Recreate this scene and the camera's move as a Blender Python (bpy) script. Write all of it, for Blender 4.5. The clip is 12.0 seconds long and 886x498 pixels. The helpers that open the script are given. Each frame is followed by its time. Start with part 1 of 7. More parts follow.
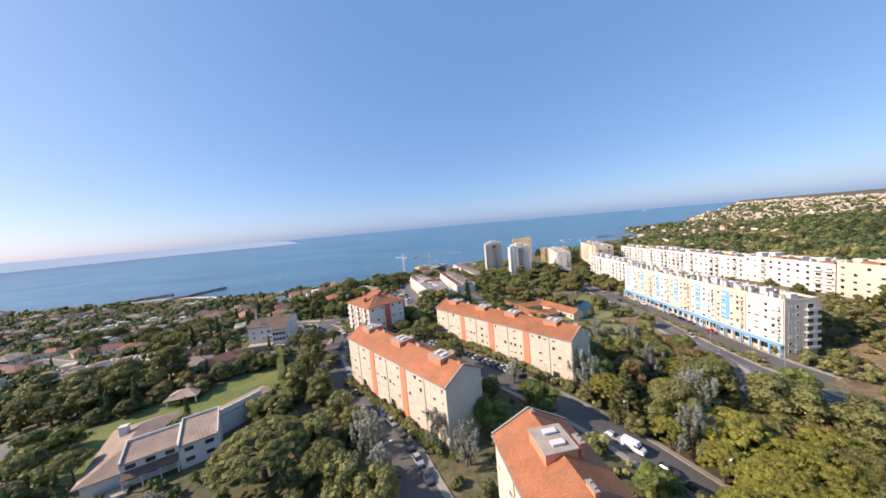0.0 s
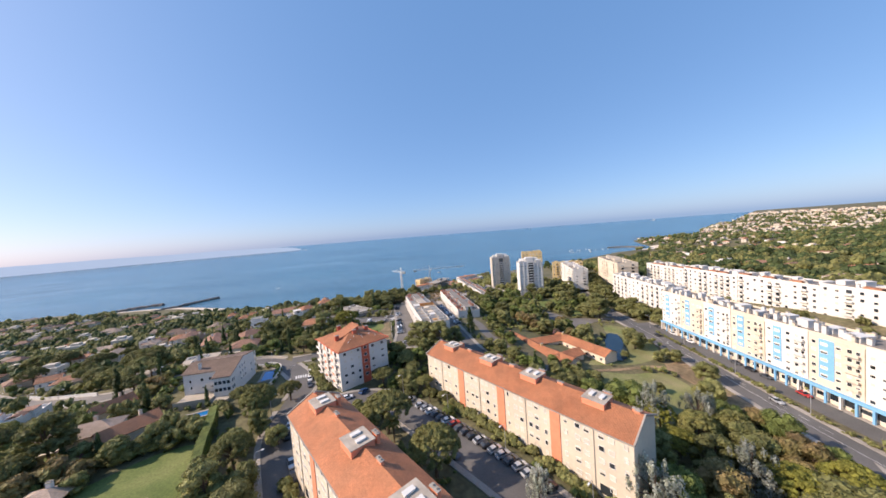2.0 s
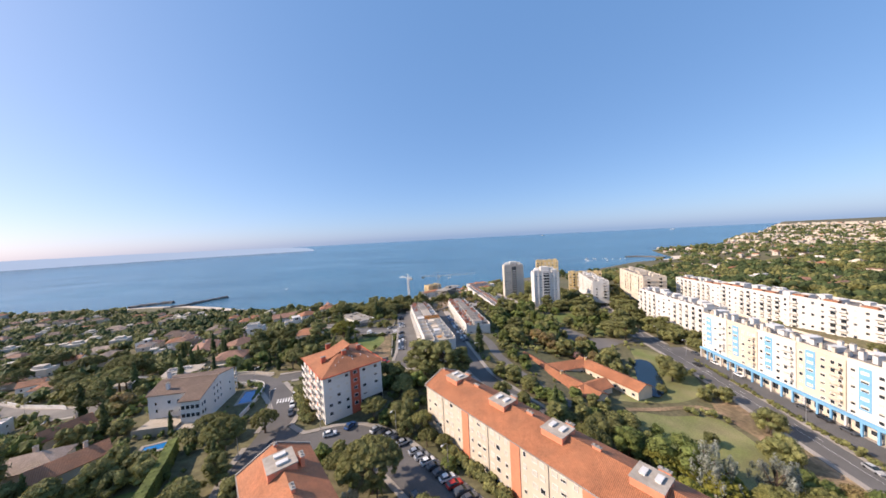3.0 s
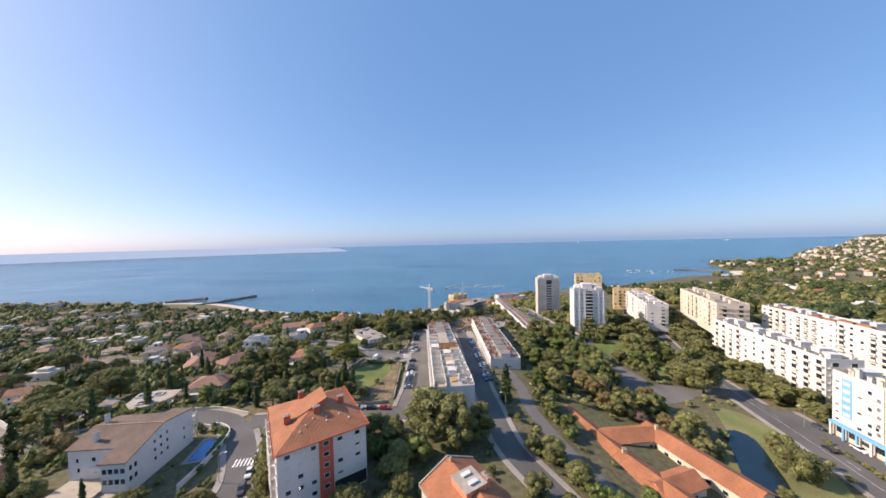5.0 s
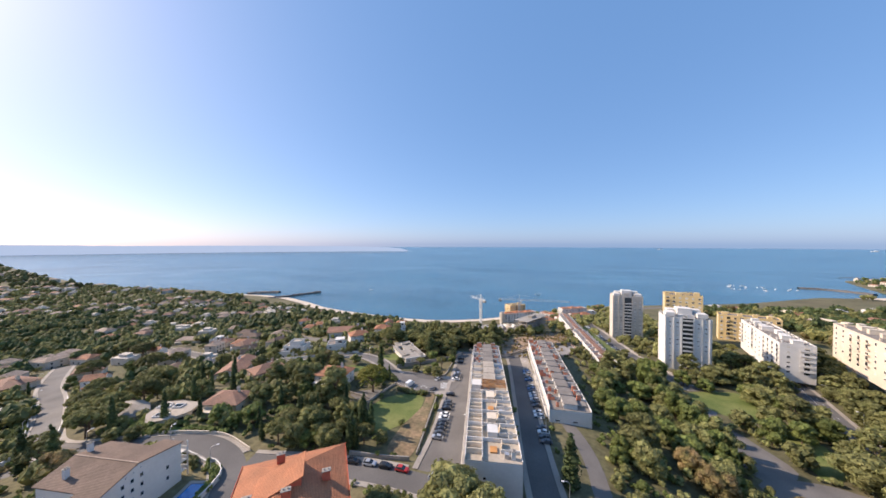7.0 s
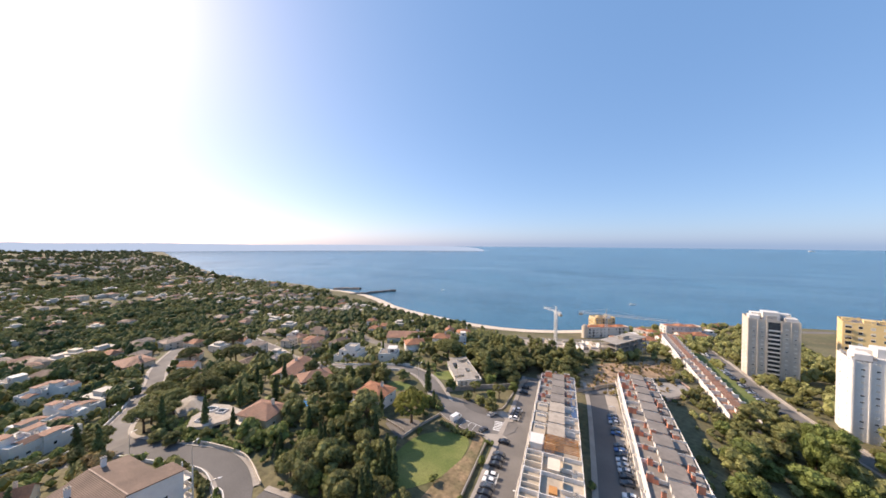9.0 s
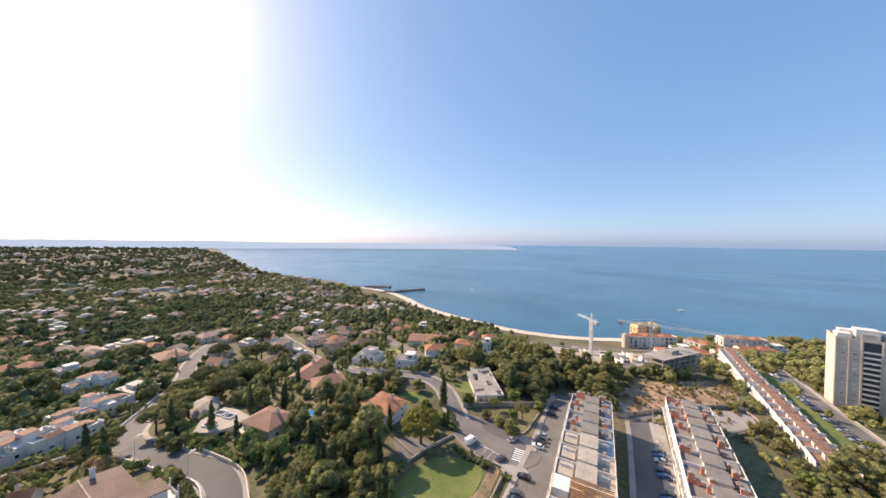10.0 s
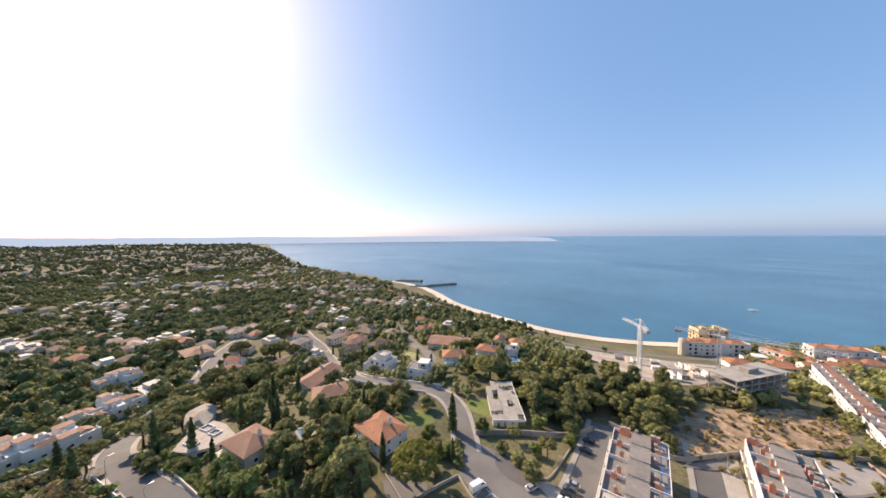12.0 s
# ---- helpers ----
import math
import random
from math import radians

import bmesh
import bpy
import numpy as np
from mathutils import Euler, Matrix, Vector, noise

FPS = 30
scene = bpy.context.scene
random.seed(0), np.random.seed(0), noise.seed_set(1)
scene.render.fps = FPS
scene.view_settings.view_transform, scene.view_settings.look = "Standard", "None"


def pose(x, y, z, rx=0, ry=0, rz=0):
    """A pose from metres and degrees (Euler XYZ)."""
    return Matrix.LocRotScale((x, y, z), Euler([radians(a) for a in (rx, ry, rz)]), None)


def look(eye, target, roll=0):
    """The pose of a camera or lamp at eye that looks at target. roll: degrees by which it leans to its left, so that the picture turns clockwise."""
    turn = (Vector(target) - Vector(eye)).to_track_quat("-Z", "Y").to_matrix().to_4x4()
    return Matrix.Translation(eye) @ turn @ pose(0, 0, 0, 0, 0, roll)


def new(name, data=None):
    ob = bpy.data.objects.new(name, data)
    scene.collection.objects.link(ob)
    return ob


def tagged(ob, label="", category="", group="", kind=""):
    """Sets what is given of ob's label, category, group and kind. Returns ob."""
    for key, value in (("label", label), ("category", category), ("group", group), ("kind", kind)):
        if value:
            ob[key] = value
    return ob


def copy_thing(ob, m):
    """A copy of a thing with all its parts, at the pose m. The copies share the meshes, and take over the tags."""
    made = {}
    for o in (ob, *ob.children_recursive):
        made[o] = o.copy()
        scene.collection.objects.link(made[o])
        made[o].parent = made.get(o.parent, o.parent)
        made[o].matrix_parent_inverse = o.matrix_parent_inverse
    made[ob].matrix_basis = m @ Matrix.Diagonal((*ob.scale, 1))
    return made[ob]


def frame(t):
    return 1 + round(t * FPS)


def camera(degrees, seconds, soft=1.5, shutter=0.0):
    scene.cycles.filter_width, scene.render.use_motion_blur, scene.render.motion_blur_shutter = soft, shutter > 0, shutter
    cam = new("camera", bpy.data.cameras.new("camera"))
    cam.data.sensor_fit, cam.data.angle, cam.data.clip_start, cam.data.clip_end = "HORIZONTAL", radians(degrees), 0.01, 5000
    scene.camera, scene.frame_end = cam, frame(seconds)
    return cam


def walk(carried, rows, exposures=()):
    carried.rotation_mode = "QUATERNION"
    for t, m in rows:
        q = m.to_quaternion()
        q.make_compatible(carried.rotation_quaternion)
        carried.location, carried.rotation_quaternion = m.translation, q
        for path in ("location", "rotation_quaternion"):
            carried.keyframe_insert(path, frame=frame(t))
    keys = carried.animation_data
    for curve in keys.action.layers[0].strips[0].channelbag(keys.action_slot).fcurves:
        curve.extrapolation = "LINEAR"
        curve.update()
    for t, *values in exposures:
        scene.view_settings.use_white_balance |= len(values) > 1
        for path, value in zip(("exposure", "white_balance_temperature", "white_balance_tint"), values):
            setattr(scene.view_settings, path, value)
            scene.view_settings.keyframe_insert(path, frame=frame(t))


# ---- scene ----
cam = camera(112.3, 12.0, soft=1.65)
PATH = [
    (0, (1.764, 2.005, 53.994), (1.74, 3.999, 53.833), -5.0),
    (0.5, (2.609, 10.547, 54.575), (2.585, 12.542, 54.433), -5.0),
    (1, (3.861, 19.909, 55.677), (3.833, 21.905, 55.547), -5.1),
    (1.5, (5.262, 29.5, 56.89), (5.225, 31.496, 56.769), -4.9),
    (2, (6.203, 38.776, 58.024), (6.147, 40.772, 57.916), -4.4),
    (2.5, (7.044, 48.249, 58.859), (6.957, 50.245, 58.765), -3.7),
    (3, (7.825, 57.279, 59.326), (7.693, 59.273, 59.249), -3.0),
    (5, (9.829, 91.126, 63.039), (9.5, 93.098, 62.995), -1.4),
    (5.5, (9.581, 99.43, 63.521), (9.19, 101.391, 63.486), -0.9),
    (6, (9.896, 107.402, 64.279), (9.413, 109.343, 64.249), -0.5),
    (6.5, (10.018, 115.115, 65.367), (9.422, 117.024, 65.338), -0.1),
    (7, (10.054, 122.26, 66.552), (9.337, 124.126, 66.523), 0.1),
    (7.5, (9.874, 129.401, 67.35), (9.034, 131.216, 67.322), 0.2),
    (9.5, (7.392, 159.303, 69.373), (6.129, 160.854, 69.333), 0.39),
    (10, (6.066, 166.345, 70.178), (4.726, 167.829, 70.131), 0.52),
    (10.5, (4.518, 172.956, 70.437), (3.118, 174.383, 70.382), 0.55),
    (11, (2.824, 179.188, 71.030), (1.377, 180.567, 70.960), 0.33),
    (11.5, (1.131, 185.248, 71.515), (-0.350, 186.589, 71.428), 0.10),
    (12, (-0.797, 191.038, 71.452), (-2.308, 192.345, 71.354), -0.47),
]
walk(cam, [(t, look(eye, target, roll)) for t, eye, target, roll in PATH], ((0.0, 0.4, 6300, 17), (7.0, 0.42, 6300, 17), (9.5, 0.57, 6800, 17), (12.0, 0.58, 6900, 17)))

# ---- sky and sun ----
SUN_WAY = Vector((-1.395, -0.093, 0.943)).normalized()
SUN_EL = math.asin(SUN_WAY.z)
SUN_AZ = math.atan2(SUN_WAY.x, SUN_WAY.y)
world = bpy.data.worlds.new("sky")
scene.world = world
world.use_nodes = True
wn = world.node_tree
sky = wn.nodes.new("ShaderNodeTexSky")
sky.sky_type = "NISHITA"
sky.sun_disc = False
sky.sun_elevation, sky.sun_rotation = SUN_EL, SUN_AZ
sky.altitude, sky.air_density, sky.dust_density, sky.ozone_density = 0, 0.8, 1.0, 6.0
last = sky.outputs[0]
for blend, tone in (("MULTIPLY", (0.72, 0.57, 0.42, 1.0)), ("ADD", (0.5, 1.22, 2.45, 1.0))):  # thin even sea air over the whole sky
    air = wn.nodes.new("ShaderNodeMix")
    air.data_type, air.blend_type = "RGBA", blend
    air.inputs[0].default_value, air.inputs[7].default_value = 1.0, tone
    wn.links.new(last, air.inputs[6])
    last = air.outputs[2]
wn.links.new(last, wn.nodes["Background"].inputs[0])
wn.nodes["Background"].inputs[1].default_value = 0.14
sun = new("sun", bpy.data.lights.new("sun", "SUN"))
sun.data.energy, sun.data.angle, sun.data.color = 5.0, radians(0.55), (1.0, 0.84, 0.65)
sun.matrix_world = Matrix.Translation((0, 0, 300)) @ SUN_WAY.to_track_quat("Z", "Y").to_matrix().to_4x4()


# ---- materials ----
def mat(name, base, rough=0.85, grain=(1.5, 0.25), stain=(0.08, 0.2), bump=0.0, metal=0.0, rand=0.0, island=0.0, alt=None, alt_scale=0.05, spec=0.4):
    """A surface with fine grain, large stains, optional relief, a second colour in patches and a change from thing to thing."""
    m = bpy.data.materials.new(name)
    m.use_nodes = True
    nt = m.node_tree
    p = nt.nodes["Principled BSDF"]
    p.inputs["Roughness"].default_value, p.inputs["Metallic"].default_value = rough, metal
    p.inputs["Specular IOR Level"].default_value = spec
    geo = nt.nodes.new("ShaderNodeNewGeometry")

    def noise_at(scale, detail=4):
        n = nt.nodes.new("ShaderNodeTexNoise")
        n.inputs["Scale"].default_value, n.inputs["Detail"].default_value = scale, detail
        nt.links.new(geo.outputs["Position"], n.inputs["Vector"])
        return n.outputs["Fac"]

    def mix(kind, a, b, fac):
        x = nt.nodes.new("ShaderNodeMix")
        x.data_type, x.blend_type = "RGBA", kind
        for value, socket in ((fac, x.inputs[0]), (a, x.inputs[6]), (b, x.inputs[7])):
            if hasattr(value, "links"):
                nt.links.new(value, socket)
            else:
                socket.default_value = value
        return x.outputs[2]

    def spread(fac, low, high):
        r = nt.nodes.new("ShaderNodeMapRange")
        r.inputs[1].default_value, r.inputs[2].default_value = 0.25, 0.75
        r.inputs[3].default_value, r.inputs[4].default_value = low, high
        nt.links.new(fac, r.inputs[0])
        return r.outputs[0]

    def grey(value):
        c = nt.nodes.new("ShaderNodeCombineColor")
        for i in range(3):
            nt.links.new(value, c.inputs[i])
        return c.outputs[0]

    colour = (*base, 1)
    if alt:
        colour = mix("MIX", colour, (*alt, 1), spread(noise_at(alt_scale, 6), -0.2, 1.2))
    fine = noise_at(grain[0])
    colour = mix("MULTIPLY", colour, grey(spread(fine, 1 - grain[1], 1 + grain[1])), 1.0)
    colour = mix("MULTIPLY", colour, grey(spread(noise_at(stain[0], 6), 1 - stain[1], 1 + stain[1])), 1.0)
    for amount, node, out in ((rand, "ShaderNodeObjectInfo", "Random"), (island, "ShaderNodeNewGeometry", "Random Per Island")):
        if amount:
            n = nt.nodes.new(node)
            r = nt.nodes.new("ShaderNodeMapRange")
            r.inputs[3].default_value, r.inputs[4].default_value = 1 - amount, 1 + amount
            nt.links.new(n.outputs[out], r.inputs[0])
            colour = mix("MULTIPLY", colour, grey(r.outputs[0]), 1.0)
    nt.links.new(colour, p.inputs["Base Color"])
    if bump:
        b = nt.nodes.new("ShaderNodeBump")
        b.inputs["Strength"].default_value, b.inputs["Distance"].default_value = bump, 0.2
        nt.links.new(fine, b.inputs["Height"])
        nt.links.new(b.outputs[0], p.inputs["Normal"])
    return m


def tile_mat(name, base, alt):
    """Pantiles: channels that run down the slope, weathered in patches."""
    m = mat(name, base, 0.8, (2.5, 0.22), (0.15, 0.22), rand=0.12, alt=alt, alt_scale=0.35)
    nt = m.node_tree
    tc, wave, b = nt.nodes.new("ShaderNodeTexCoord"), nt.nodes.new("ShaderNodeTexWave"), nt.nodes.new("ShaderNodeBump")
    wave.inputs["Scale"].default_value, wave.inputs["Distortion"].default_value = 1.1, 0.3
    b.inputs["Strength"].default_value, b.inputs["Distance"].default_value = 0.6, 0.08
    p = nt.nodes["Principled BSDF"]
    old, mul, ramp = p.inputs["Base Color"].links[0].from_socket, nt.nodes.new("ShaderNodeMix"), nt.nodes.new("ShaderNodeMapRange")
    mul.data_type, mul.blend_type = "RGBA", "MULTIPLY"
    mul.inputs[0].default_value = 1.0
    ramp.inputs[3].default_value, ramp.inputs[4].default_value = 0.68, 1.12
    nt.links.new(wave.outputs["Fac"], ramp.inputs[0])
    nt.links.new(old, mul.inputs[6])
    nt.links.new(ramp.outputs[0], mul.inputs[7])
    nt.links.new(mul.outputs[2], p.inputs["Base Color"])
    nt.links.new(tc.outputs["Object"], wave.inputs["Vector"])
    nt.links.new(wave.outputs["Fac"], b.inputs["Height"])
    nt.links.new(b.outputs[0], nt.nodes["Principled BSDF"].inputs["Normal"])
    return m


def leaf_mat(name, base, alt):
    """Leaves: two greens, a change from leaf to leaf and tree to tree, some light let through."""
    m = mat(name, base, 0.7, (0.9, 0.3), (0.25, 0.25), rand=0.25, island=0.35, alt=alt, alt_scale=0.3, spec=0.25)
    nt = m.node_tree
    p, out = nt.nodes["Principled BSDF"], nt.nodes["Material Output"]
    t, add = nt.nodes.new("ShaderNodeBsdfTranslucent"), nt.nodes.new("ShaderNodeMixShader")
    add.inputs[0].default_value = 0.35
    nt.links.new(p.inputs["Base Color"].links[0].from_socket, t.inputs[0])
    nt.links.new(p.outputs[0], add.inputs[1])
    nt.links.new(t.outputs[0], add.inputs[2])
    nt.links.new(add.outputs[0], out.inputs[0])
    return m


M_EARTH = mat("dry_earth_and_scrub", (0.1, 0.1, 0.045), 0.95, (0.6, 0.4), (0.02, 0.3), 0.5, alt=(0.155, 0.13, 0.07), alt_scale=0.03)
M_DIRT = mat("bare_dirt", (0.34, 0.225, 0.135), 0.95, (0.9, 0.4), (0.07, 0.4), 0.6, alt=(0.13, 0.11, 0.055), alt_scale=0.12)
M_SANDY = mat("rough_sandy_soil", (0.42, 0.29, 0.18), 0.95, (0.7, 0.45), (0.12, 0.45), 0.9, alt=(0.22, 0.15, 0.09), alt_scale=0.22)
M_LAWN = mat("mown_grass", (0.12, 0.165, 0.035), 0.9, (2.5, 0.3), (0.08, 0.3), 0.3, alt=(0.155, 0.165, 0.05), alt_scale=0.08)
M_DRYLAWN = mat("dry_grass", (0.165, 0.19, 0.055), 0.9, (2.5, 0.3), (0.08, 0.35), 0.3, alt=(0.24, 0.21, 0.1), alt_scale=0.09)
M_ASPHALT = mat("asphalt", (0.12, 0.113, 0.107), 0.85, (3, 0.15), (0.07, 0.25), 0.1)
M_LIGHTROAD = mat("worn_pale_asphalt", (0.16, 0.148, 0.135), 0.9, (3, 0.15), (0.08, 0.25), 0.1)
M_PAVE = mat("limestone_paving", (0.33, 0.295, 0.255), 0.85, (3, 0.18), (0.12, 0.2), 0.1)
M_PAINT = mat("road_paint", (0.7, 0.7, 0.68), 0.7, (3, 0.3), (0.3, 0.3))
M_SAND = mat("beach_sand", (0.6, 0.51, 0.4), 0.95, (0.5, 0.15), (0.03, 0.15))
M_ROCK = mat("breakwater_rock", (0.12, 0.11, 0.1), 0.9, (0.4, 0.4), (0.05, 0.2), 0.8)
M_WHITE = mat("white_render", (0.69, 0.655, 0.6), 0.85, (1.2, 0.05), (0.12, 0.09))
M_CREAM = mat("cream_render", (0.66, 0.565, 0.44), 0.85, (1.2, 0.06), (0.12, 0.1))
M_GREYW = mat("grey_white_render", (0.66, 0.64, 0.6), 0.85, (1.2, 0.06), (0.12, 0.1))
M_STONEW = mat("stone_beige_render", (0.56, 0.5, 0.42), 0.88, (1.2, 0.06), (0.12, 0.12))
M_YELLOW = mat("ochre_render", (0.7, 0.52, 0.25), 0.85, (1.2, 0.06), (0.12, 0.1))
M_CORAL = mat("coral_render", (0.72, 0.27, 0.15), 0.85, (1.2, 0.08), (0.12, 0.1))
M_PINK = mat("pinkish_render", (0.42, 0.3, 0.25), 0.88, (1.2, 0.1), (0.15, 0.2))
M_RED = mat("brick_red_render", (0.55, 0.13, 0.07), 0.85, (1.2, 0.08), (0.12, 0.1))
M_BLUE = mat("blue_render", (0.2, 0.43, 0.66), 0.85, (1.2, 0.08), (0.12, 0.1))
M_CONCRETE = mat("weathered_concrete", (0.32, 0.29, 0.25), 0.9, (1.5, 0.15), (0.2, 0.25))
M_SLAB = mat("grey_roof_membrane", (0.22, 0.195, 0.17), 0.9, (1.0, 0.15), (0.15, 0.25))
M_CAP = mat("pale_roof_slab", (0.4, 0.345, 0.28), 0.9, (1.0, 0.12), (0.25, 0.2))
M_BEIGE = mat("beige_terrace_screed", (0.42, 0.36, 0.28), 0.9, (1.2, 0.1), (0.15, 0.2))
M_TILE = tile_mat("terracotta_tile", (0.45, 0.172, 0.078), (0.36, 0.15, 0.072))
M_TILE_HOUSE = tile_mat("aged_terracotta_tile", (0.44, 0.185, 0.09), (0.35, 0.165, 0.092))
M_TILE_OLD = tile_mat("weathered_clay_tile", (0.27, 0.155, 0.105), (0.34, 0.175, 0.11))
M_TILE_TAN = tile_mat("faded_tan_tile", (0.45, 0.33, 0.25), (0.34, 0.25, 0.18))
M_TILE_BROWN = tile_mat("brown_tile", (0.15, 0.1, 0.07), (0.19, 0.125, 0.09))
M_GLASS = mat("dark_window_glass", (0.03, 0.035, 0.04), 0.12, (0.5, 0.2), (0.1, 0.2), rand=0.5, spec=0.7)
M_SHUTTER = mat("closed_shutter", (0.66, 0.6, 0.5), 0.7, (4, 0.08), (0.3, 0.08), rand=0.1)
M_FRAME = mat("white_window_frame", (0.75, 0.74, 0.72), 0.6, (3, 0.05), (0.3, 0.05))
M_METAL = mat("galvanised_metal", (0.5, 0.5, 0.5), 0.45, (3, 0.1), (0.3, 0.1), metal=0.6)
M_BARK = mat("bark", (0.12, 0.085, 0.06), 0.95, (6, 0.3), (0.5, 0.2), 0.5)
M_POOL = mat("pool_water", (0.02, 0.19, 0.46), 0.08, (0.8, 0.1), (0.2, 0.05), 0.05, spec=0.6)
L_PINE = leaf_mat("pine_needles", (0.165, 0.172, 0.058), (0.245, 0.228, 0.08))
L_BROAD = leaf_mat("olive_green_leaves", (0.262, 0.25, 0.095), (0.178, 0.19, 0.068))
L_FRESH = leaf_mat("bright_green_leaves", (0.2, 0.225, 0.062), (0.15, 0.19, 0.055))
L_CYPRESS = leaf_mat("cypress_leaves", (0.073, 0.104, 0.039), (0.100, 0.126, 0.046))
L_SILVER = leaf_mat("silver_poplar_leaves", (0.4, 0.41, 0.36), (0.27, 0.29, 0.21))
L_BRIGHT = leaf_mat("bright_pine_needles", (0.284, 0.267, 0.052), (0.209, 0.215, 0.046))
L_DRY = leaf_mat("dry_brown_leaves", (0.313, 0.220, 0.104), (0.220, 0.197, 0.070))
L_FLOWER = leaf_mat("pink_flowers", (0.45, 0.18, 0.26), (0.16, 0.16, 0.07))


def sea_mat():
    m = mat("sea_water", (0.032, 0.115, 0.182), 0.2, (0.012, 0.1), (0.0022, 0.25), spec=0.42, alt=(0.05, 0.145, 0.21), alt_scale=0.004)
    nt = m.node_tree
    geo, n, b = nt.nodes.new("ShaderNodeNewGeometry"), nt.nodes.new("ShaderNodeTexNoise"), nt.nodes.new("ShaderNodeBump")
    n.inputs["Scale"].default_value, n.inputs["Detail"].default_value = 0.25, 6
    b.inputs["Strength"].default_value, b.inputs["Distance"].default_value = 0.6, 1.5
    nt.links.new(geo.outputs["Position"], n.inputs["Vector"])
    nt.links.new(n.outputs["Fac"], b.inputs["Height"])
    nt.links.new(b.outputs[0], nt.nodes["Principled BSDF"].inputs["Normal"])
    # long slicks of smoother water drawn out by the wind
    turn, slick, span = nt.nodes.new("ShaderNodeMapping"), nt.nodes.new("ShaderNodeTexNoise"), nt.nodes.new("ShaderNodeMapRange")
    turn.inputs["Rotation"].default_value, turn.inputs["Scale"].default_value = (0, 0, 0.5), (0.0014, 0.005, 1)
    slick.inputs["Scale"].default_value, slick.inputs["Detail"].default_value, slick.inputs["Distortion"].default_value = 1.0, 3, 1.0
    for socket, value in (("From Min", 0.4), ("From Max", 0.66), ("To Min", 0.2), ("To Max", 0.27)):
        span.inputs[socket].default_value = value
    nt.links.new(geo.outputs["Position"], turn.inputs["Vector"])
    nt.links.new(turn.outputs[0], slick.inputs["Vector"])
    nt.links.new(slick.outputs["Fac"], span.inputs["Value"])
    nt.links.new(span.outputs[0], nt.nodes["Principled BSDF"].inputs["Roughness"])
    return m


M_SEA = sea_mat()
# distance haze is put into the colour: a pale blue glow on a dim base
M_FAR = mat("far_hills_painted_haze", (0.1, 0.12, 0.14), 1.0, (0.01, 0.1), (0.003, 0.1), spec=0.0)
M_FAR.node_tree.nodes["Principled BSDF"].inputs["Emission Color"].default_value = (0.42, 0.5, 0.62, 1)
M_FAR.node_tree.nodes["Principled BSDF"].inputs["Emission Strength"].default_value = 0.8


# ---- building blocks ----
def mesh_of(bm, name, *materials):
    me = bpy.data.meshes.new(name)
    bm.to_mesh(me)
    bm.free()
    for m in materials:
        me.materials.append(m)
    return me


def part(name, bm, material, parent=None, label="", m=None):
    """Links a bmesh (or a mesh made before) as one object under its thing."""
    me = bm
    if isinstance(bm, bmesh.types.BMesh):
        me = mesh_of(bm, name, *(material if isinstance(material, (list, tuple)) else [material]))
    ob = new(name, me)
    ob.parent = parent
    if m is not None:
        ob.matrix_local = m
    return tagged(ob, label)


def box(bm, x0, x1, y0, y1, z0, z1, slot=0, m=None):
    at = [Vector((x, y, z)) for z in (z0, z1) for x, y in ((x0, y0), (x1, y0), (x1, y1), (x0, y1))]
    vs = [bm.verts.new(v if m is None else m @ v) for v in at]
    for f in ((3, 2, 1, 0), (4, 5, 6, 7), (0, 1, 5, 4), (1, 2, 6, 5), (2, 3, 7, 6), (3, 0, 4, 7)):
        face = bm.faces.new([vs[i] for i in f])
        face.material_index = slot
    return vs


def boxes(*dims):
    bm = bmesh.new()
    for d in dims:
        box(bm, *d)
    return bm


def solid(bm, verts, faces, slot=0, m=None):
    vs = [bm.verts.new(v if m is None else m @ Vector(v)) for v in verts]
    for f in faces:
        bm.faces.new([vs[i] for i in f]).material_index = slot
    return vs


def tube(bm, x, y, z0, z1, r0, r1, sides=8, slot=0):
    a = [bm.verts.new((x + r0 * math.cos(i * math.tau / sides), y + r0 * math.sin(i * math.tau / sides), z0)) for i in range(sides)]
    b = [bm.verts.new((x + r1 * math.cos(i * math.tau / sides), y + r1 * math.sin(i * math.tau / sides), z1)) for i in range(sides)]
    for i in range(sides):
        bm.faces.new((a[i], a[(i + 1) % sides], b[(i + 1) % sides], b[i])).material_index = slot
    bm.faces.new(b).material_index = slot


def beam(bm, a, b, r, slot=0):
    """A square bar from a to b."""
    a, b = Vector(a), Vector(b)
    m = Matrix.Translation(a) @ (b - a).to_track_quat("Z", "Y").to_matrix().to_4x4()
    box(bm, -r, r, -r, r, 0, (b - a).length, slot, m)


def thing(name, x, y, z, yaw=0, label="", category="", group="", kind=""):
    ob = new(name)
    ob.matrix_basis = pose(x, y, z, 0, 0, yaw)
    return tagged(ob, label, category, group, kind)


def gable_roof(L, D, z, rise, over=0.4, thick=0.22):
    """Two slopes, the ridge along x, with eaves and gable edges that overhang."""
    bm = bmesh.new()
    k = rise / (D / 2)
    for s in (0, 1):
        y0, y1 = (-over, D / 2) if s == 0 else (D + over, D / 2)
        lo, hi = z - over * k, z + rise
        vs = [(-over, y0, lo), (L + over, y0, lo), (L + over, y1, hi), (-over, y1, hi)]
        top = [(x, y, h + thick) for x, y, h in vs]
        f = [(0, 3, 2, 1), (4, 5, 6, 7), (0, 1, 5, 4), (1, 2, 6, 5), (2, 3, 7, 6), (3, 0, 4, 7)]
        solid(bm, vs + top, f if s == 0 else [tuple(reversed(q)) for q in f])
    return bm


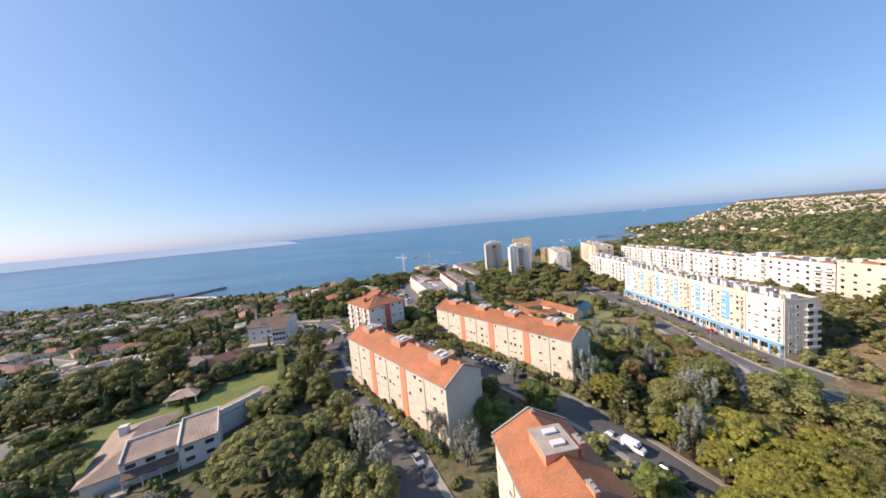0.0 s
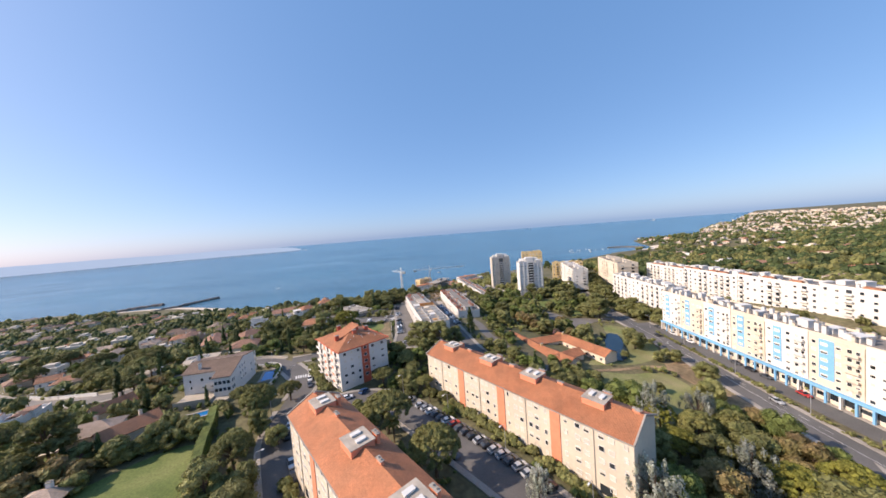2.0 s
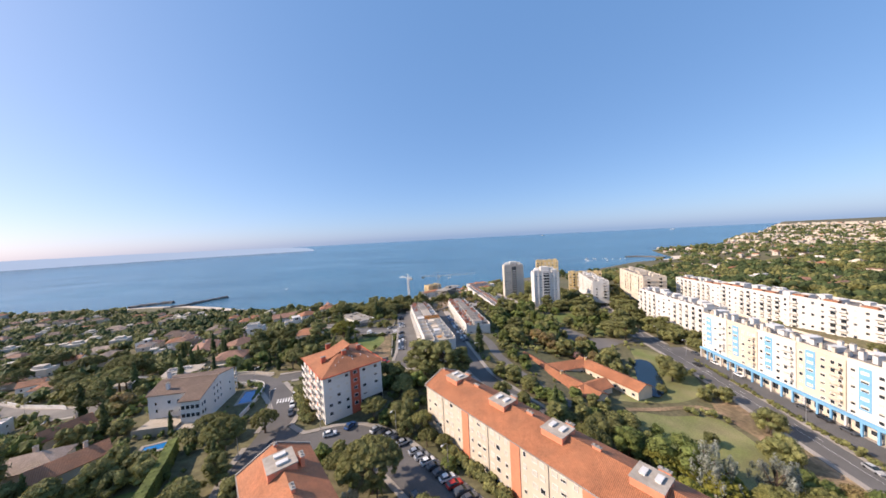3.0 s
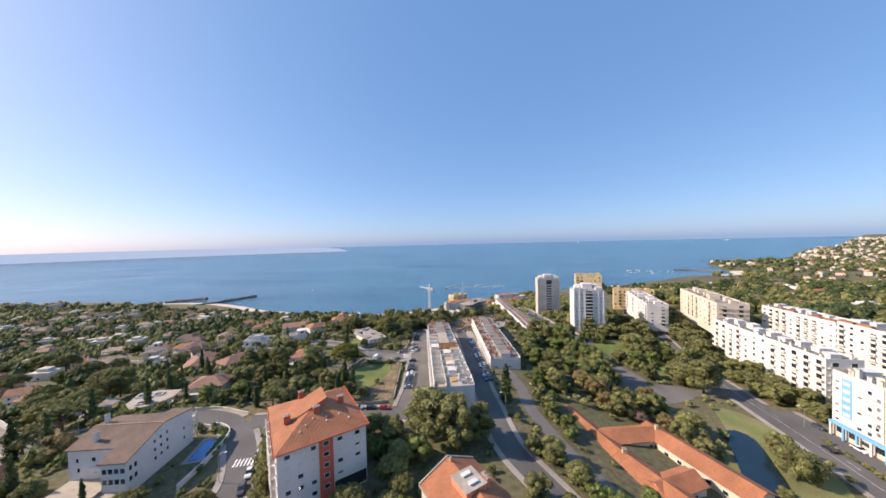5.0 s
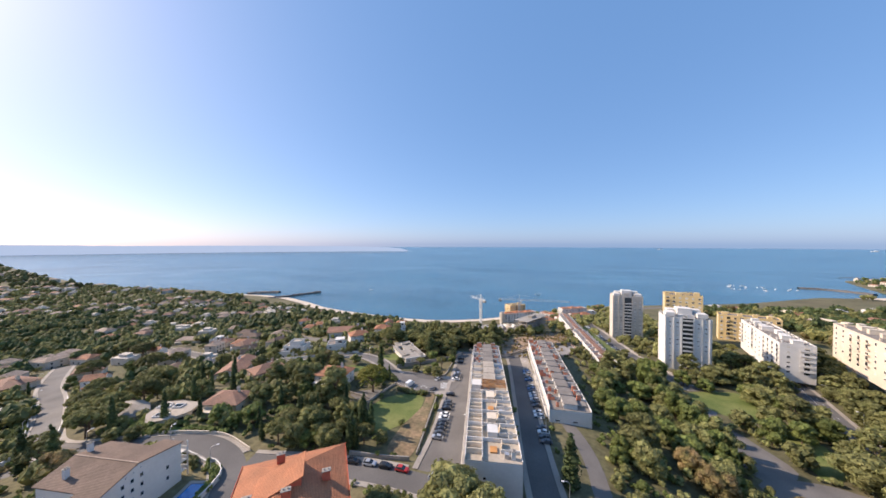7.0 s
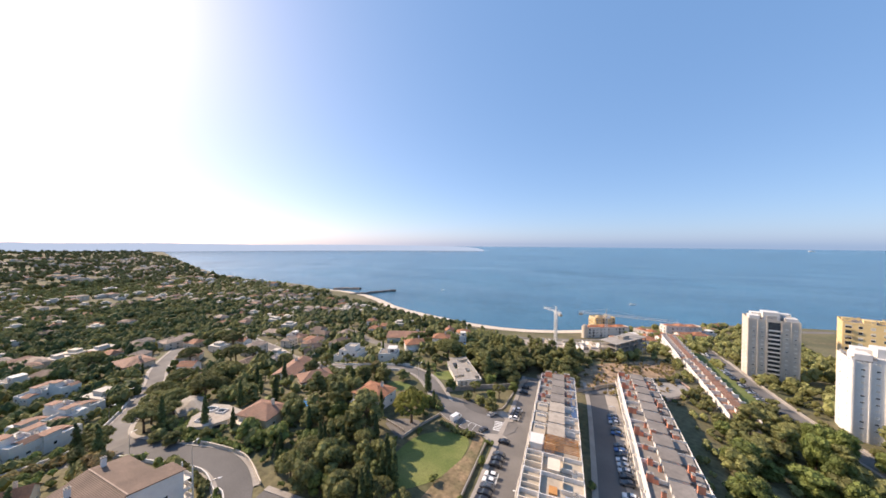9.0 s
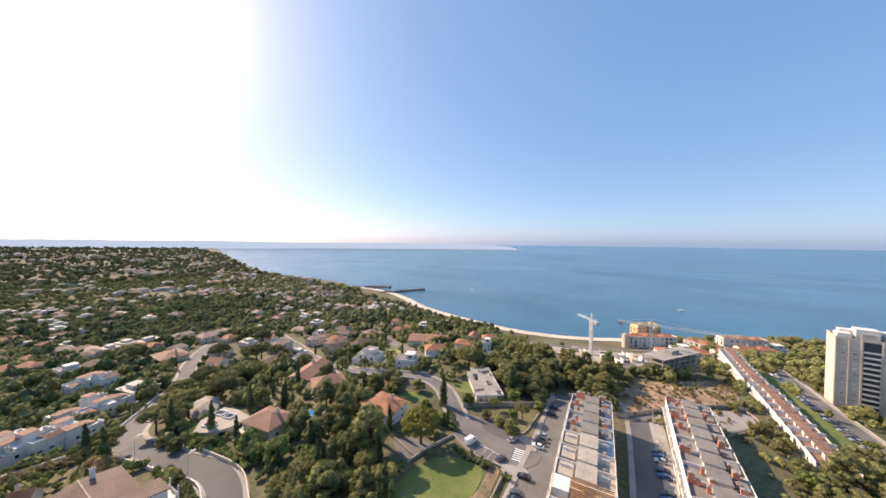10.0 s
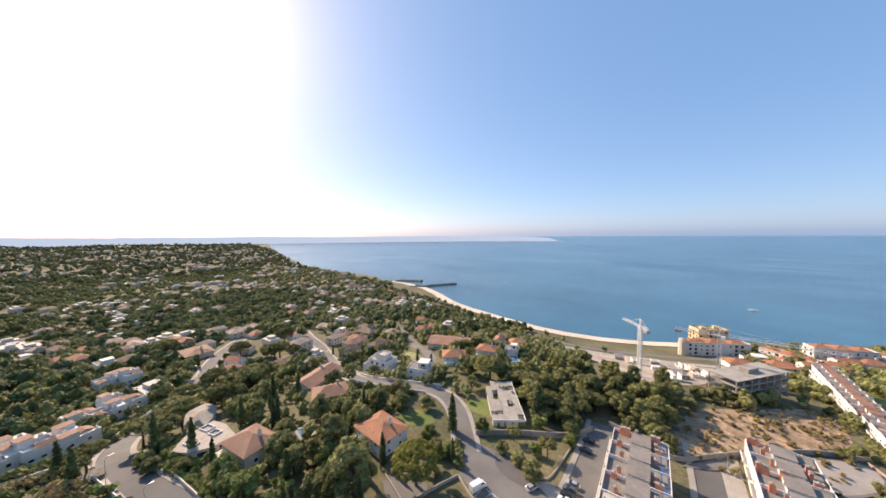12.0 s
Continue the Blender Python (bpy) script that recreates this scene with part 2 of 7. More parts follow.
def hip_roof(L, D, z, rise, over=0.4, thick=0.18):
    bm = bmesh.new()
    h = min(L, D) / 2
    a, b = (h, L - h) if L >= D else (L / 2, L / 2)
    c, d = (D / 2, D / 2) if L >= D else (h, D - h)
    e = over
    lo = z - e * rise / h
    base = [(-e, -e, lo), (L + e, -e, lo), (L + e, D + e, lo), (-e, D + e, lo)]
    up = [(x, y, q + thick) for x, y, q in base]
    ridge = [(a, c, z + rise + thick), (b, d, z + rise + thick)]
    sides = [(4, 5, 9, 8), (5, 6, 9), (6, 7, 8, 9), (7, 4, 8)] if L >= D else [(4, 5, 8), (5, 6, 9, 8), (6, 7, 9), (7, 4, 8, 9)]
    if L == D:
        ridge, sides = ridge[:1], [(4, 5, 8), (5, 6, 8), (6, 7, 8), (7, 4, 8)]
    solid(bm, base + up + ridge, [(0, 3, 2, 1), (0, 1, 5, 4), (1, 2, 6, 5), (2, 3, 7, 6), (3, 0, 4, 7)] + sides)
    return bm


def gable_walls(L, D, z0, z1, rise):
    """A solid with the two gables closed up to the ridge."""
    bm = bmesh.new()
    v = [(0, 0, z0), (L, 0, z0), (L, D, z0), (0, D, z0), (0, 0, z1), (L, 0, z1), (L, D, z1), (0, D, z1), (0, D / 2, z1 + rise), (L, D / 2, z1 + rise)]
    solid(bm, v, [(0, 3, 2, 1), (0, 1, 5, 4), (2, 3, 7, 6), (1, 2, 6, 9, 5), (3, 0, 4, 8, 7), (4, 5, 9, 8), (6, 7, 8, 9)])
    return bm


WINDOWS = {}


def window_mesh(w, h, closed):
    """A window that stands on the plane y = 0 and looks to -y: frame, sill, and panes or a shutter let down over part of them."""
    key = (round(w, 2), round(h, 2), closed)
    if key not in WINDOWS:
        bm = bmesh.new()
        f = 0.08
        cut = f + (h - 2 * f) * (1 - closed)
        x0, x1 = w / 2, w / 2 - f
        out = [bm.verts.new(v) for v in ((-x0, 0.02, 0), (x0, 0.02, 0), (x0, 0.02, h), (-x0, 0.02, h))]
        rim = [bm.verts.new(v) for v in ((-x0, -0.07, 0), (x0, -0.07, 0), (x0, -0.07, h), (-x0, -0.07, h))]
        inner = [bm.verts.new(v) for v in ((-x1, -0.07, f), (x1, -0.07, f), (x1, -0.07, h - f), (-x1, -0.07, h - f))]
        deep = [bm.verts.new(v) for v in ((-x1, -0.015, f), (x1, -0.015, f), (x1, -0.015, h - f), (-x1, -0.015, h - f))]
        for a, b in ((out, rim), (rim, inner), (inner, deep)):
            for k in range(4):
                bm.faces.new((a[k], a[(k + 1) % 4], b[(k + 1) % 4], b[k]))
        if 0.02 < closed < 0.98:
            left, right = bm.verts.new((-x1, -0.015, cut)), bm.verts.new((x1, -0.015, cut))
            bm.faces.new((deep[0], deep[1], right, left)).material_index = 1
            bm.faces.new((left, right, deep[2], deep[3])).material_index = 2
        else:
            bm.faces.new(deep).material_index = 2 if closed > 0.5 else 1
        bmesh.ops.recalc_face_normals(bm, faces=bm.faces)
        WINDOWS[key] = mesh_of(bm, "window", M_FRAME, M_GLASS, M_SHUTTER)
    return WINDOWS[key]


rng = random.Random(7)


def put_window(parent, x, y, z, w, h, side=0, closed=None, name="window"):
    """side: 0 looks to -y, 90 to +x, 180 to +y, 270 to -x, in the building's own axes."""
    if closed is None:
        closed = rng.choice((0, 0, 0.35, 0.6, 1, 1))
    return part(name, window_mesh(w, h, closed), None, parent, m=pose(x, y, z, 0, 0, side))


# ---- land ----
SEA = -48.0
SHORE_X = (-5000, -3750, -2580, -1680, -1200, -968, -823, -754, -712, -651, -600, -545, -510, -451, -390, -335, -264, -206, -171, -135, -97, -55, -16, 70, 128, 275, 366, 450, 544, 611, 700, 760, 854, 1042, 1162, 1433, 1758, 1904, 2378, 2974, 4246, 5200)
SHORE_Y = (1400, 850, 700, 600, 545, 571, 600, 604, 586, 592, 600, 598, 592, 573, 548, 536, 530, 528, 533, 545, 568, 604, 655, 735, 768, 836, 885, 950, 1022, 1036, 1070, 1230, 1463, 1528, 1514, 1769, 2092, 2130, 2544, 3060, 4359, 5200)


def smooth(a, b, v):
    u = np.clip((v - a) / (b - a), 0, 1)
    return u * u * (3 - 2 * u)


def ground_z(x, y):
    """Height of the land: a plateau that falls to the east, to a valley park and to the beach."""
    inland = -1.5 - 19 * smooth(110, 260, -x) - 22 * smooth(260, 520, -x) - 6 * smooth(200, 340, y) - 9 * smooth(10, 90, x)
    inland = inland + 20 * smooth(190, 900, x) * smooth(900, 300, y) * smooth(2200, 1200, x) - 34 * smooth(700, 1500, x)
    inland = inland + 6 * smooth(900, 2200, -x) * smooth(420, 60, y)
    inland = inland + 13 * smooth(140, 205, x) * smooth(380, 170, y) * smooth(900, 300, x)
    off = np.interp(x, SHORE_X, SHORE_Y) - y
    inland = np.maximum(inland, SEA + 2.5)
    h = SEA - 2 + 4.5 * smooth(-30, 40, off)
    return h + (inland - SEA - 2.5) * smooth(20, 140 + 130 * smooth(-230, -60, x) + 130 * smooth(-90, 60, x) + 320 * smooth(230, 520, x), off)


def sea_z(x, y):
    """Height of the water, which swells slightly towards the rim, so that far water stands at the horizon."""
    return SEA + 78 * smooth(1300, 5200, np.hypot(x, y - 100))


def far_roll(x, y, z):
    """What far land gains: the swell of the sea beside it and low waves of hills."""
    near = smooth(900, 300, np.hypot(x, y - 180))
    roll = (1 - near) * 5 * np.sin(x * 0.013 + 2) * np.sin(y * 0.011) * (z > SEA + 6)
    return roll + (sea_z(x, y) - SEA) * (z > SEA)


def ground_mesh():
    """One sheet of land, fine near the flight and coarse towards the horizon."""
    n = 380
    s = np.linspace(-1, 1, n)
    warp = np.sinh(s * 3.6) / np.sinh(3.6) * 4800
    gx, gy = np.meshgrid(warp - 10, warp * 1.0 + 180, indexing="ij")
    gz = ground_z(gx, gy)
    gz = gz + far_roll(gx, gy, gz)
    verts = np.stack([gx, gy, gz], -1).reshape(-1, 3)
    i = np.arange(n * n).reshape(n, n)
    faces = np.stack([i[:-1, :-1], i[1:, :-1], i[1:, 1:], i[:-1, 1:]], -1).reshape(-1, 4)
    me = bpy.data.meshes.new("ground")
    me.from_pydata(verts.tolist(), [], faces.tolist())
    me.materials.append(M_EARTH)
    me.polygons.foreach_set("use_smooth", [True] * len(me.polygons))
    return me


tagged(new("ground", ground_mesh()), "dry hillside earth with scrub and worn grass", "ground", kind="structure")


def sea_mesh():
    """A round sheet of water."""
    bm = bmesh.new()
    rings = [0, 300, 600, 900, 1200, 1500, 1900, 2400, 3000, 3600, 4200, 4850]
    last = None
    for r in rings:
        z = float(sea_z(r, 100))
        ring = [bm.verts.new((r * math.cos(a * math.tau / 96), 100 + r * math.sin(a * math.tau / 96), z)) for a in range(96)] if r else [bm.verts.new((0, 100, z))]
        if last:
            for k in range(96):
                if len(last) == 1:
                    bm.faces.new((last[0], ring[k], ring[(k + 1) % 96]))
                else:
                    bm.faces.new((last[k], ring[k], ring[(k + 1) % 96], last[(k + 1) % 96]))
        last = ring
    for f in bm.faces:
        f.smooth = True
    return mesh_of(bm, "sea", M_SEA)


tagged(new("water", sea_mesh()), "calm blue sea water reaching the horizon", "sea", kind="structure")


def far_coast(first, last, height, material, depth):
    """A stretch of the low coast on the far side of the estuary, between two bearings west of north."""
    bm = bmesh.new()
    rows, steps = [], int((last - first) * 4)
    for k in range(steps + 1):
        b = first + (last - first) * k / steps
        a = radians(90 + b)
        r = 3300
        x, y = 5 + r * math.cos(a), 120 + r * math.sin(a)
        wave = 0.8 * noise.noise(Vector((b * 0.12, 3, 0))) + 0.35 * noise.noise(Vector((b * 0.7, 8, 0)))
        top = -8 + height(b) * (1 + 0.12 * wave)
        rows.append([bm.verts.new(v) for v in ((x, y, -20), (x * 1.004, y * 1.004, -8 + height(b) * 0.15), (x * 1.01, y * 1.01, top), (x * (1 + depth), y * (1 + depth), -20))])
    for p, q in zip(rows, rows[1:]):
        for k in range(3):
            bm.faces.new((p[k], p[k + 1], q[k + 1], q[k]))
    return mesh_of(bm, "backdrop", material)


tagged(new("backdrop", far_coast(27.7, 120, lambda b: float(np.interp(b, (27.7, 29, 32, 40, 48, 60, 68, 79, 120), (10, 34, 46, 56, 62, 62, 60, 70, 80))), M_FAR, 0.05)), "low hills across the estuary with painted blue haze", "hills", kind="structure")
tagged(new("backdrop", far_coast(22.7, 28.2, lambda b: float(np.interp(b, (22.7, 24, 27, 28.2), (0.6, 1.2, 2.2, 3.0))), M_SAND, 0.004)), "pale sandy spit across the estuary", "sand bank", kind="structure")


# ---- roads ----
def curve_points(pts, step=3.0):
    """A smooth line through the points, in even steps."""
    p = [Vector(q) for q in pts]
    p = [2 * p[0] - p[1]] + p + [2 * p[-1] - p[-2]]
    out = []
    for i in range(1, len(p) - 2):
        n = max(2, int((p[i + 1] - p[i]).length / step))
        for k in range(n):
            t = k / n
            out.append(0.5 * (2 * p[i] + (p[i + 1] - p[i - 1]) * t + (2 * p[i - 1] - 5 * p[i] + 4 * p[i + 1] - p[i + 2]) * t * t + (3 * p[i] - p[i - 1] - 3 * p[i + 1] + p[i + 2]) * t ** 3))
    return out + [p[-2]]


ROADS = []   # (points, half width)


def sides_of(line):
    out = []
    for i, q in enumerate(line):
        d = (line[min(i + 1, len(line) - 1)] - line[max(i - 1, 0)]).normalized()
        out.append(Vector((-d.y, d.x)))
    return out


def strip(line, a, b, lift, thick=0.0):
    """A draped band between the offsets a and b of a line."""
    bm = bmesh.new()
    nor = sides_of(line)
    m = max(2, int(abs(b - a) / 3) + 2)
    rows = []
    for q, n in zip(line, nor):
        row = []
        for k in range(m):
            x, y = q + n * (a + (b - a) * k / (m - 1))
            row.append((x, y, float(ground_z(x, y)) + lift))
        if thick:
            row = [(row[0][0], row[0][1], row[0][2] - thick)] + row + [(row[-1][0], row[-1][1], row[-1][2] - thick)]
        rows.append([bm.verts.new(v) for v in row])
    for p, q in zip(rows, rows[1:]):
        for k in range(len(p) - 1):
            bm.faces.new((p[k], q[k], q[k + 1], p[k + 1]) if b < a else (p[k], p[k + 1], q[k + 1], q[k]))
    bmesh.ops.recalc_face_normals(bm, faces=bm.faces)
    if sum(f.normal.z for f in bm.faces) < 0:
        bmesh.ops.reverse_faces(bm, faces=bm.faces)
    return bm


def far_from_roads(x, y, skip, gap):
    for line, half in ROADS:
        if line is skip:
            continue
        if min((q.x - x) ** 2 + (q.y - y) ** 2 for q in line) < (half + gap) ** 2:
            return False
    return True


def road(pts, width, material, label, lift=0.1):
    line = curve_points(pts)
    ROADS.append((line, width / 2))
    ob = part("road", strip(line, -width / 2, width / 2, lift), material)
    return tagged(ob, label, "road", kind="structure"), line


avenue, avenue_line = road([(150, 400), (139, 344), (129, 300), (122, 245), (118.5, 205), (116.5, 180), (115, 160), (113, 130), (113.5, 105), (119, 82), (134, 58), (160, 30)], 9.2, M_ASPHALT, "grey asphalt avenue with two lanes each way")
service, service_line = road([(128.5, 236), (127.6, 190), (127, 150), (126.5, 118), (129, 100)], 7.4, M_ASPHALT, "grey asphalt service road before shops", 0.06)
street_a, street_a_line = road([(2, 30), (-4, 50), (-9, 61), (-17, 76), (-29, 93), (-43, 112), (-53, 128), (-57, 145), (-60, 160), (-72, 174), (-86, 184.5), (-104, 186.5), (-122, 179), (-147, 170)], 8.0, M_ASPHALT, "grey asphalt residential street with bends")
fork, fork_line = road([(-140, 172), (-152, 169), (-167, 170.5), (-197, 180), (-247, 196), (-280, 205), (-335, 228)], 8.0, M_LIGHTROAD, "pale worn asphalt road going downhill", 0.07)
lane, lane_line = road([(-147, 170), (-144, 164), (-151, 153.8), (-160, 140), (-175, 118)], 5.0, M_LIGHTROAD, "pale worn asphalt lane beside a wall", 0.05)
north_street, north_line = road([(-80, 186), (-60, 192), (-41, 196.5), (-22, 198), (-4, 196), (10, 197)], 7.5, M_ASPHALT, "grey asphalt street with parked cars", 0.07)
lot, lot_line = road([(-56, 146), (-46, 141.5), (-32, 146), (-19, 141.5), (-5, 129), (14, 109), (27, 94), (40, 79), (49, 64), (57, 48)], 11.0, M_ASPHALT, "grey asphalt parking street between apartment blocks", 0.06)
row_street, row_line = road([(58, 128), (40, 149), (24, 170), (14, 185), (9, 202), (3.5, 225), (-3.5, 262), (-12, 304), (-19, 331)], 7.5, M_ASPHALT, "grey asphalt street between terraced rows", 0.05)
west_lot, west_line = road([(-23, 203), (-25, 222), (-30.5, 248), (-37, 280), (-43, 306), (-46, 318)], 12.0, M_LIGHTROAD, "pale asphalt street with marked parking bays", 0.04)
hill_road, hill_line = road([(-71, 262), (-79, 268.5), (-95, 279), (-111, 280.5), (-132, 268), (-153, 259.5), (-183, 261), (-252, 274), (-294, 276), (-360, 285)], 7.0, M_LIGHTROAD, "pale asphalt road winding past villas", 0.055)
park_road, park_line = road([(84, 315), (77, 295), (73, 275), (73, 258), (82, 249.5), (95, 247), (116, 252)], 6.0, M_LIGHTROAD, "pale asphalt park drive", 0.05)
footway, footway_line = road([(13, 250), (19, 234), (21.5, 222), (22.5, 212), (25.5, 202), (34, 183), (47, 166)], 5.0, M_LIGHTROAD, "pale concrete footway below the street", 0.05)
low_road, low_line = road([(84, 330), (75, 346), (66, 364), (60, 386), (54, 427), (50, 480), (47, 530)], 8.0, M_LIGHTROAD, "pale asphalt road running down to the shore", 0.06)
coast, coast_line = road([(-900, 540), (-700, 535), (-380, 500), (-240, 484), (-140, 482), (-83, 508), (-33, 545), (20, 640), (200, 770)], 11.0, M_LIGHTROAD, "pale asphalt coast road behind the beach", 0.05)
villa_road, villa_line = road([(-310, 366), (-260, 355), (-232, 346), (-187, 326), (-161, 316), (-147, 306), (-141, 297)], 7.0, M_LIGHTROAD, "pale asphalt cul-de-sac among villas", 0.05)
ramp, ramp_line = road([(-190, 448), (-150, 454), (-119, 463), (-75, 482), (-31, 497), (0, 520)], 13.0, M_PAVE, "pale concrete ramp road behind a building site", 0.08)
slip, slip_line = road([(112, 121), (107, 111), (101, 103), (94, 97), (84, 93)], 7.0, M_ASPHALT, "grey asphalt side street leaving an avenue", 0.07)
park_path, path_line = road([(66, 170), (80, 172.4), (95, 174), (101, 166), (99.5, 150), (98, 136), (100, 115)], 2.2, M_DIRT, "trodden sandy park path", 0.15)

for line, half, side_list in ((avenue_line, 4.6, (1, -1)), (street_a_line, 4.0, (1, -1)), (lot_line, 5.5, (1, -1)), (row_line, 3.75, (1, -1)), (west_line, 6.0, (1, -1)),
                              (hill_line, 3.5, (1, -1)), (north_line, 3.75, (1, -1)), (fork_line, 4.0, (1, -1)), (service_line, 3.7, (1,)), (low_line, 4.0, (1, -1))):
    for s in side_list:
        run = []
        for i, q in enumerate(line + [None]):
            if q is not None:
                n = sides_of(line)[i] if i in (0, len(line) - 1) else Vector((-(line[i + 1] - line[i - 1]).y, (line[i + 1] - line[i - 1]).x)).normalized()
                c = q + n * s * (half + 0.9)
            if q is not None and far_from_roads(c.x, c.y, line, 0.9):
                run.append(q)
            else:
                if len(run) > 3:
                    tagged(part("pavement", strip(run, s * half, s * (half + 1.7), 0.24, 0.3), M_PAVE), "pale limestone pavement with a raised kerb", "pavement", kind="structure")
                run = []


def dashes(line, offset, length, gap, width, label):
    """Painted strokes along a road, each its own piece."""
    s, n, bm = 0.0, sides_of(line), bmesh.new()
    for i in range(len(line) - 1):
        if s % (length + gap) < length:
            p, q = line[i] + n[i] * offset, line[i + 1] + n[i + 1] * offset
            w = n[i] * width / 2
            solid(bm, [(*(a + b), float(ground_z(*(a + b))) + 0.13) for a, b in ((p, -w), (q, -w), (q, w), (p, w))], [(0, 1, 2, 3)])
        s += (line[i + 1] - line[i]).length
    bmesh.ops.recalc_face_normals(bm, faces=bm.faces)
    ob = part("road_marking", bm, M_PAINT)
    tagged(ob, label, "road marking", kind="structure")


dashes(avenue_line, 0.2, 3000, 1, 0.1, "solid white line in the middle of an avenue")
dashes(avenue_line, 2.3, 2, 5, 0.1, "white lane dashes on an avenue")


def patch(name, pts, material, label, category, lift=0.08):
    """A piece of ground with its own cover, draped on the land."""
    bm = bmesh.new()
    line = curve_points(list(pts) + [pts[0]], 4.0)[:-1]
    vs = [bm.verts.new((q.x, q.y, 0)) for q in line]
    bm.faces.new(vs)
    bmesh.ops.triangulate(bm, faces=bm.faces)
    for _ in range(2):
        bmesh.ops.subdivide_edges(bm, edges=[e for e in bm.edges if e.calc_length() > 5], cuts=1)
        bmesh.ops.triangulate(bm, faces=bm.faces)
    for v in bm.verts:
        v.co.z = float(ground_z(v.co.x, v.co.y)) + lift
    bmesh.ops.recalc_face_normals(bm, faces=bm.faces)
    if sum(f.normal.z for f in bm.faces) < 0:
        bmesh.ops.reverse_faces(bm, faces=bm.faces)
    PATCHES.append([(q.x, q.y) for q in line])
    return tagged(part(name, bm, material), label, category, kind="structure")


PATCHES = []

# ---- apartment blocks ----
FOOT = []   # footprints that plants keep clear of: centre, axis, half length, half depth


def foot(x, y, d, L, D, grow=1.0):
    d = Vector(d).normalized()
    n = Vector((-d.y, d.x))
    FOOT.append((Vector((x, y)) + d * L / 2 + n * D / 2, d, L / 2 + grow, D / 2 + grow))


def chimney(parent, x, y, z, w=0.9, d=0.6, h=1.6, material=None, name="chimney"):
    bm = boxes((x - w / 2, x + w / 2, y - d / 2, y + d / 2, z, z + h))
    box(bm, x - w / 2 - 0.1, x + w / 2 + 0.1, y - d / 2 - 0.1, y + d / 2 + 0.1, z + h, z + h + 0.12, 1)
    for k in (-0.25, 0.25):
        box(bm, x + w * k - 0.12, x + w * k + 0.12, y - 0.12, y + 0.12, z + h + 0.12, z + h + 0.4, 1)
    return part(name, bm, [material or M_CORAL, M_CONCRETE], parent)


def tiled_block(x, y, z0, d, L, D, eave, ridge, strips, cabins, label):
    """Five-storey block with a long tiled gable roof, coral stair strips and skylight cabins on the ridge."""
    yaw = math.degrees(math.atan2(d[1], d[0]))
    b = thing("apartment_block", x, y, z0, yaw, label, "apartment block", "tiled apartment blocks")
    foot(x, y, d, L, D)
    h, rise = eave - z0, ridge - eave
    part("wall", gable_walls(L, D, -3, h, rise), M_CREAM, b)
    part("roof", gable_roof(L, D, h, rise, 0.35, 0.25), M_TILE, b, "orange terracotta tile roof")
    for gx in (-0.38, L + 0.14):
        bm = bmesh.new()
        for s in (0, 1):
            y0, y1 = (-0.45, D / 2) if s == 0 else (D + 0.45, D / 2)
            beam(bm, (gx + 0.12, y0, h + 0.1), (gx + 0.12, y1, h + rise + 0.3), 0.17)
        part("verge", bm, M_CONCRETE, b, "grey cement verge")
    part("gutter", boxes((-0.3, L + 0.3, -0.55, -0.36, h - 0.22, h - 0.02)), M_CONCRETE, b)
    floors = 5
    step = (h - 0.5) / floors
    edges = [0] + [s for s in strips for _ in (0, 1)] + [L]
    for s in strips:
        part("stair_strip", boxes((s, s + 2.7, -0.16, 0.0, -2, h - 0.25)), M_CORAL, b, "coral painted stairwell strip")
    marks = [-2.7] + list(strips) + [L]
    for i in range(len(marks) - 1):
        a, c = marks[i] + 2.7, marks[i + 1]
        w = c - a
        part("downpipe", boxes((a + w / 2 - 0.06, a + w / 2 + 0.06, -0.14, -0.002, -1, h - 0.25)), M_CONCRETE, b)
        # thin dark panel imitates the shade of an opening; the wall stays closed
        part("entrance", boxes((a + w * 0.56, a + w * 0.56 + 2.6, -0.05, -0.004, -0.2, 2.0)), M_GLASS, b, "dark panel standing for the shade inside an entrance")
        for f in range(floors):
            for k, u in enumerate((0.09, 0.27, 0.40, 0.60, 0.73, 0.91)):
                if f == 0 and k == 3:
                    continue
                small = k in (0, 5)
                put_window(b, a + w * u, -0.003, 0.9 + f * step + 0.35, 0.8 if small else 1.25, 1.25, 0, rng.choice((1, 1, 1, 1, 1, 0.6, 0.4, 0)))
    for u in cabins:
        cab = part("roof_cabin", boxes((u - 2.6, u + 2.6, D / 2 - 2.6, D / 2 + 2.3, h + rise - 1.6, h + rise + 0.55)), M_CORAL, b, "coral roof cabin")
        part("slab", boxes((u - 2.75, u + 2.75, D / 2 - 2.75, D / 2 + 2.45, h + rise + 0.55, h + rise + 0.72)), M_CAP, cab, "pale flat slab")
        for k in (-1.2, 1.2):
            bm = bmesh.new()
            zz = h + rise + 0.72
            box(bm, u + k - 0.42, u + k + 0.42, D / 2 - 0.95, D / 2 + 0.95, zz, zz + 0.3)
            box(bm, u + k - 0.5, u + k + 0.5, D / 2 - 1.02, D / 2 + 1.02, zz + 0.3, zz + 0.38)
            part("skylight", bm, M_GREYW, cab, "pale grey box skylight")
        chimney(b, u + 1.0, D / 2 + 3.4, h + rise - 1.6, 1.9, 0.7, 2.2)
        if u + 9 < L:
            chimney(b, u + 8.5, D / 2 + 0.2, h + rise - 0.4, 1.7, 0.6, 1.2)
    chimney(b, 1.2, D / 2, h + rise - 0.3, 0.6, 0.6, 0.9)
    chimney(b, L - 1.2, D / 2, h + rise - 0.3, 1.0, 0.6, 0.9)
    return b


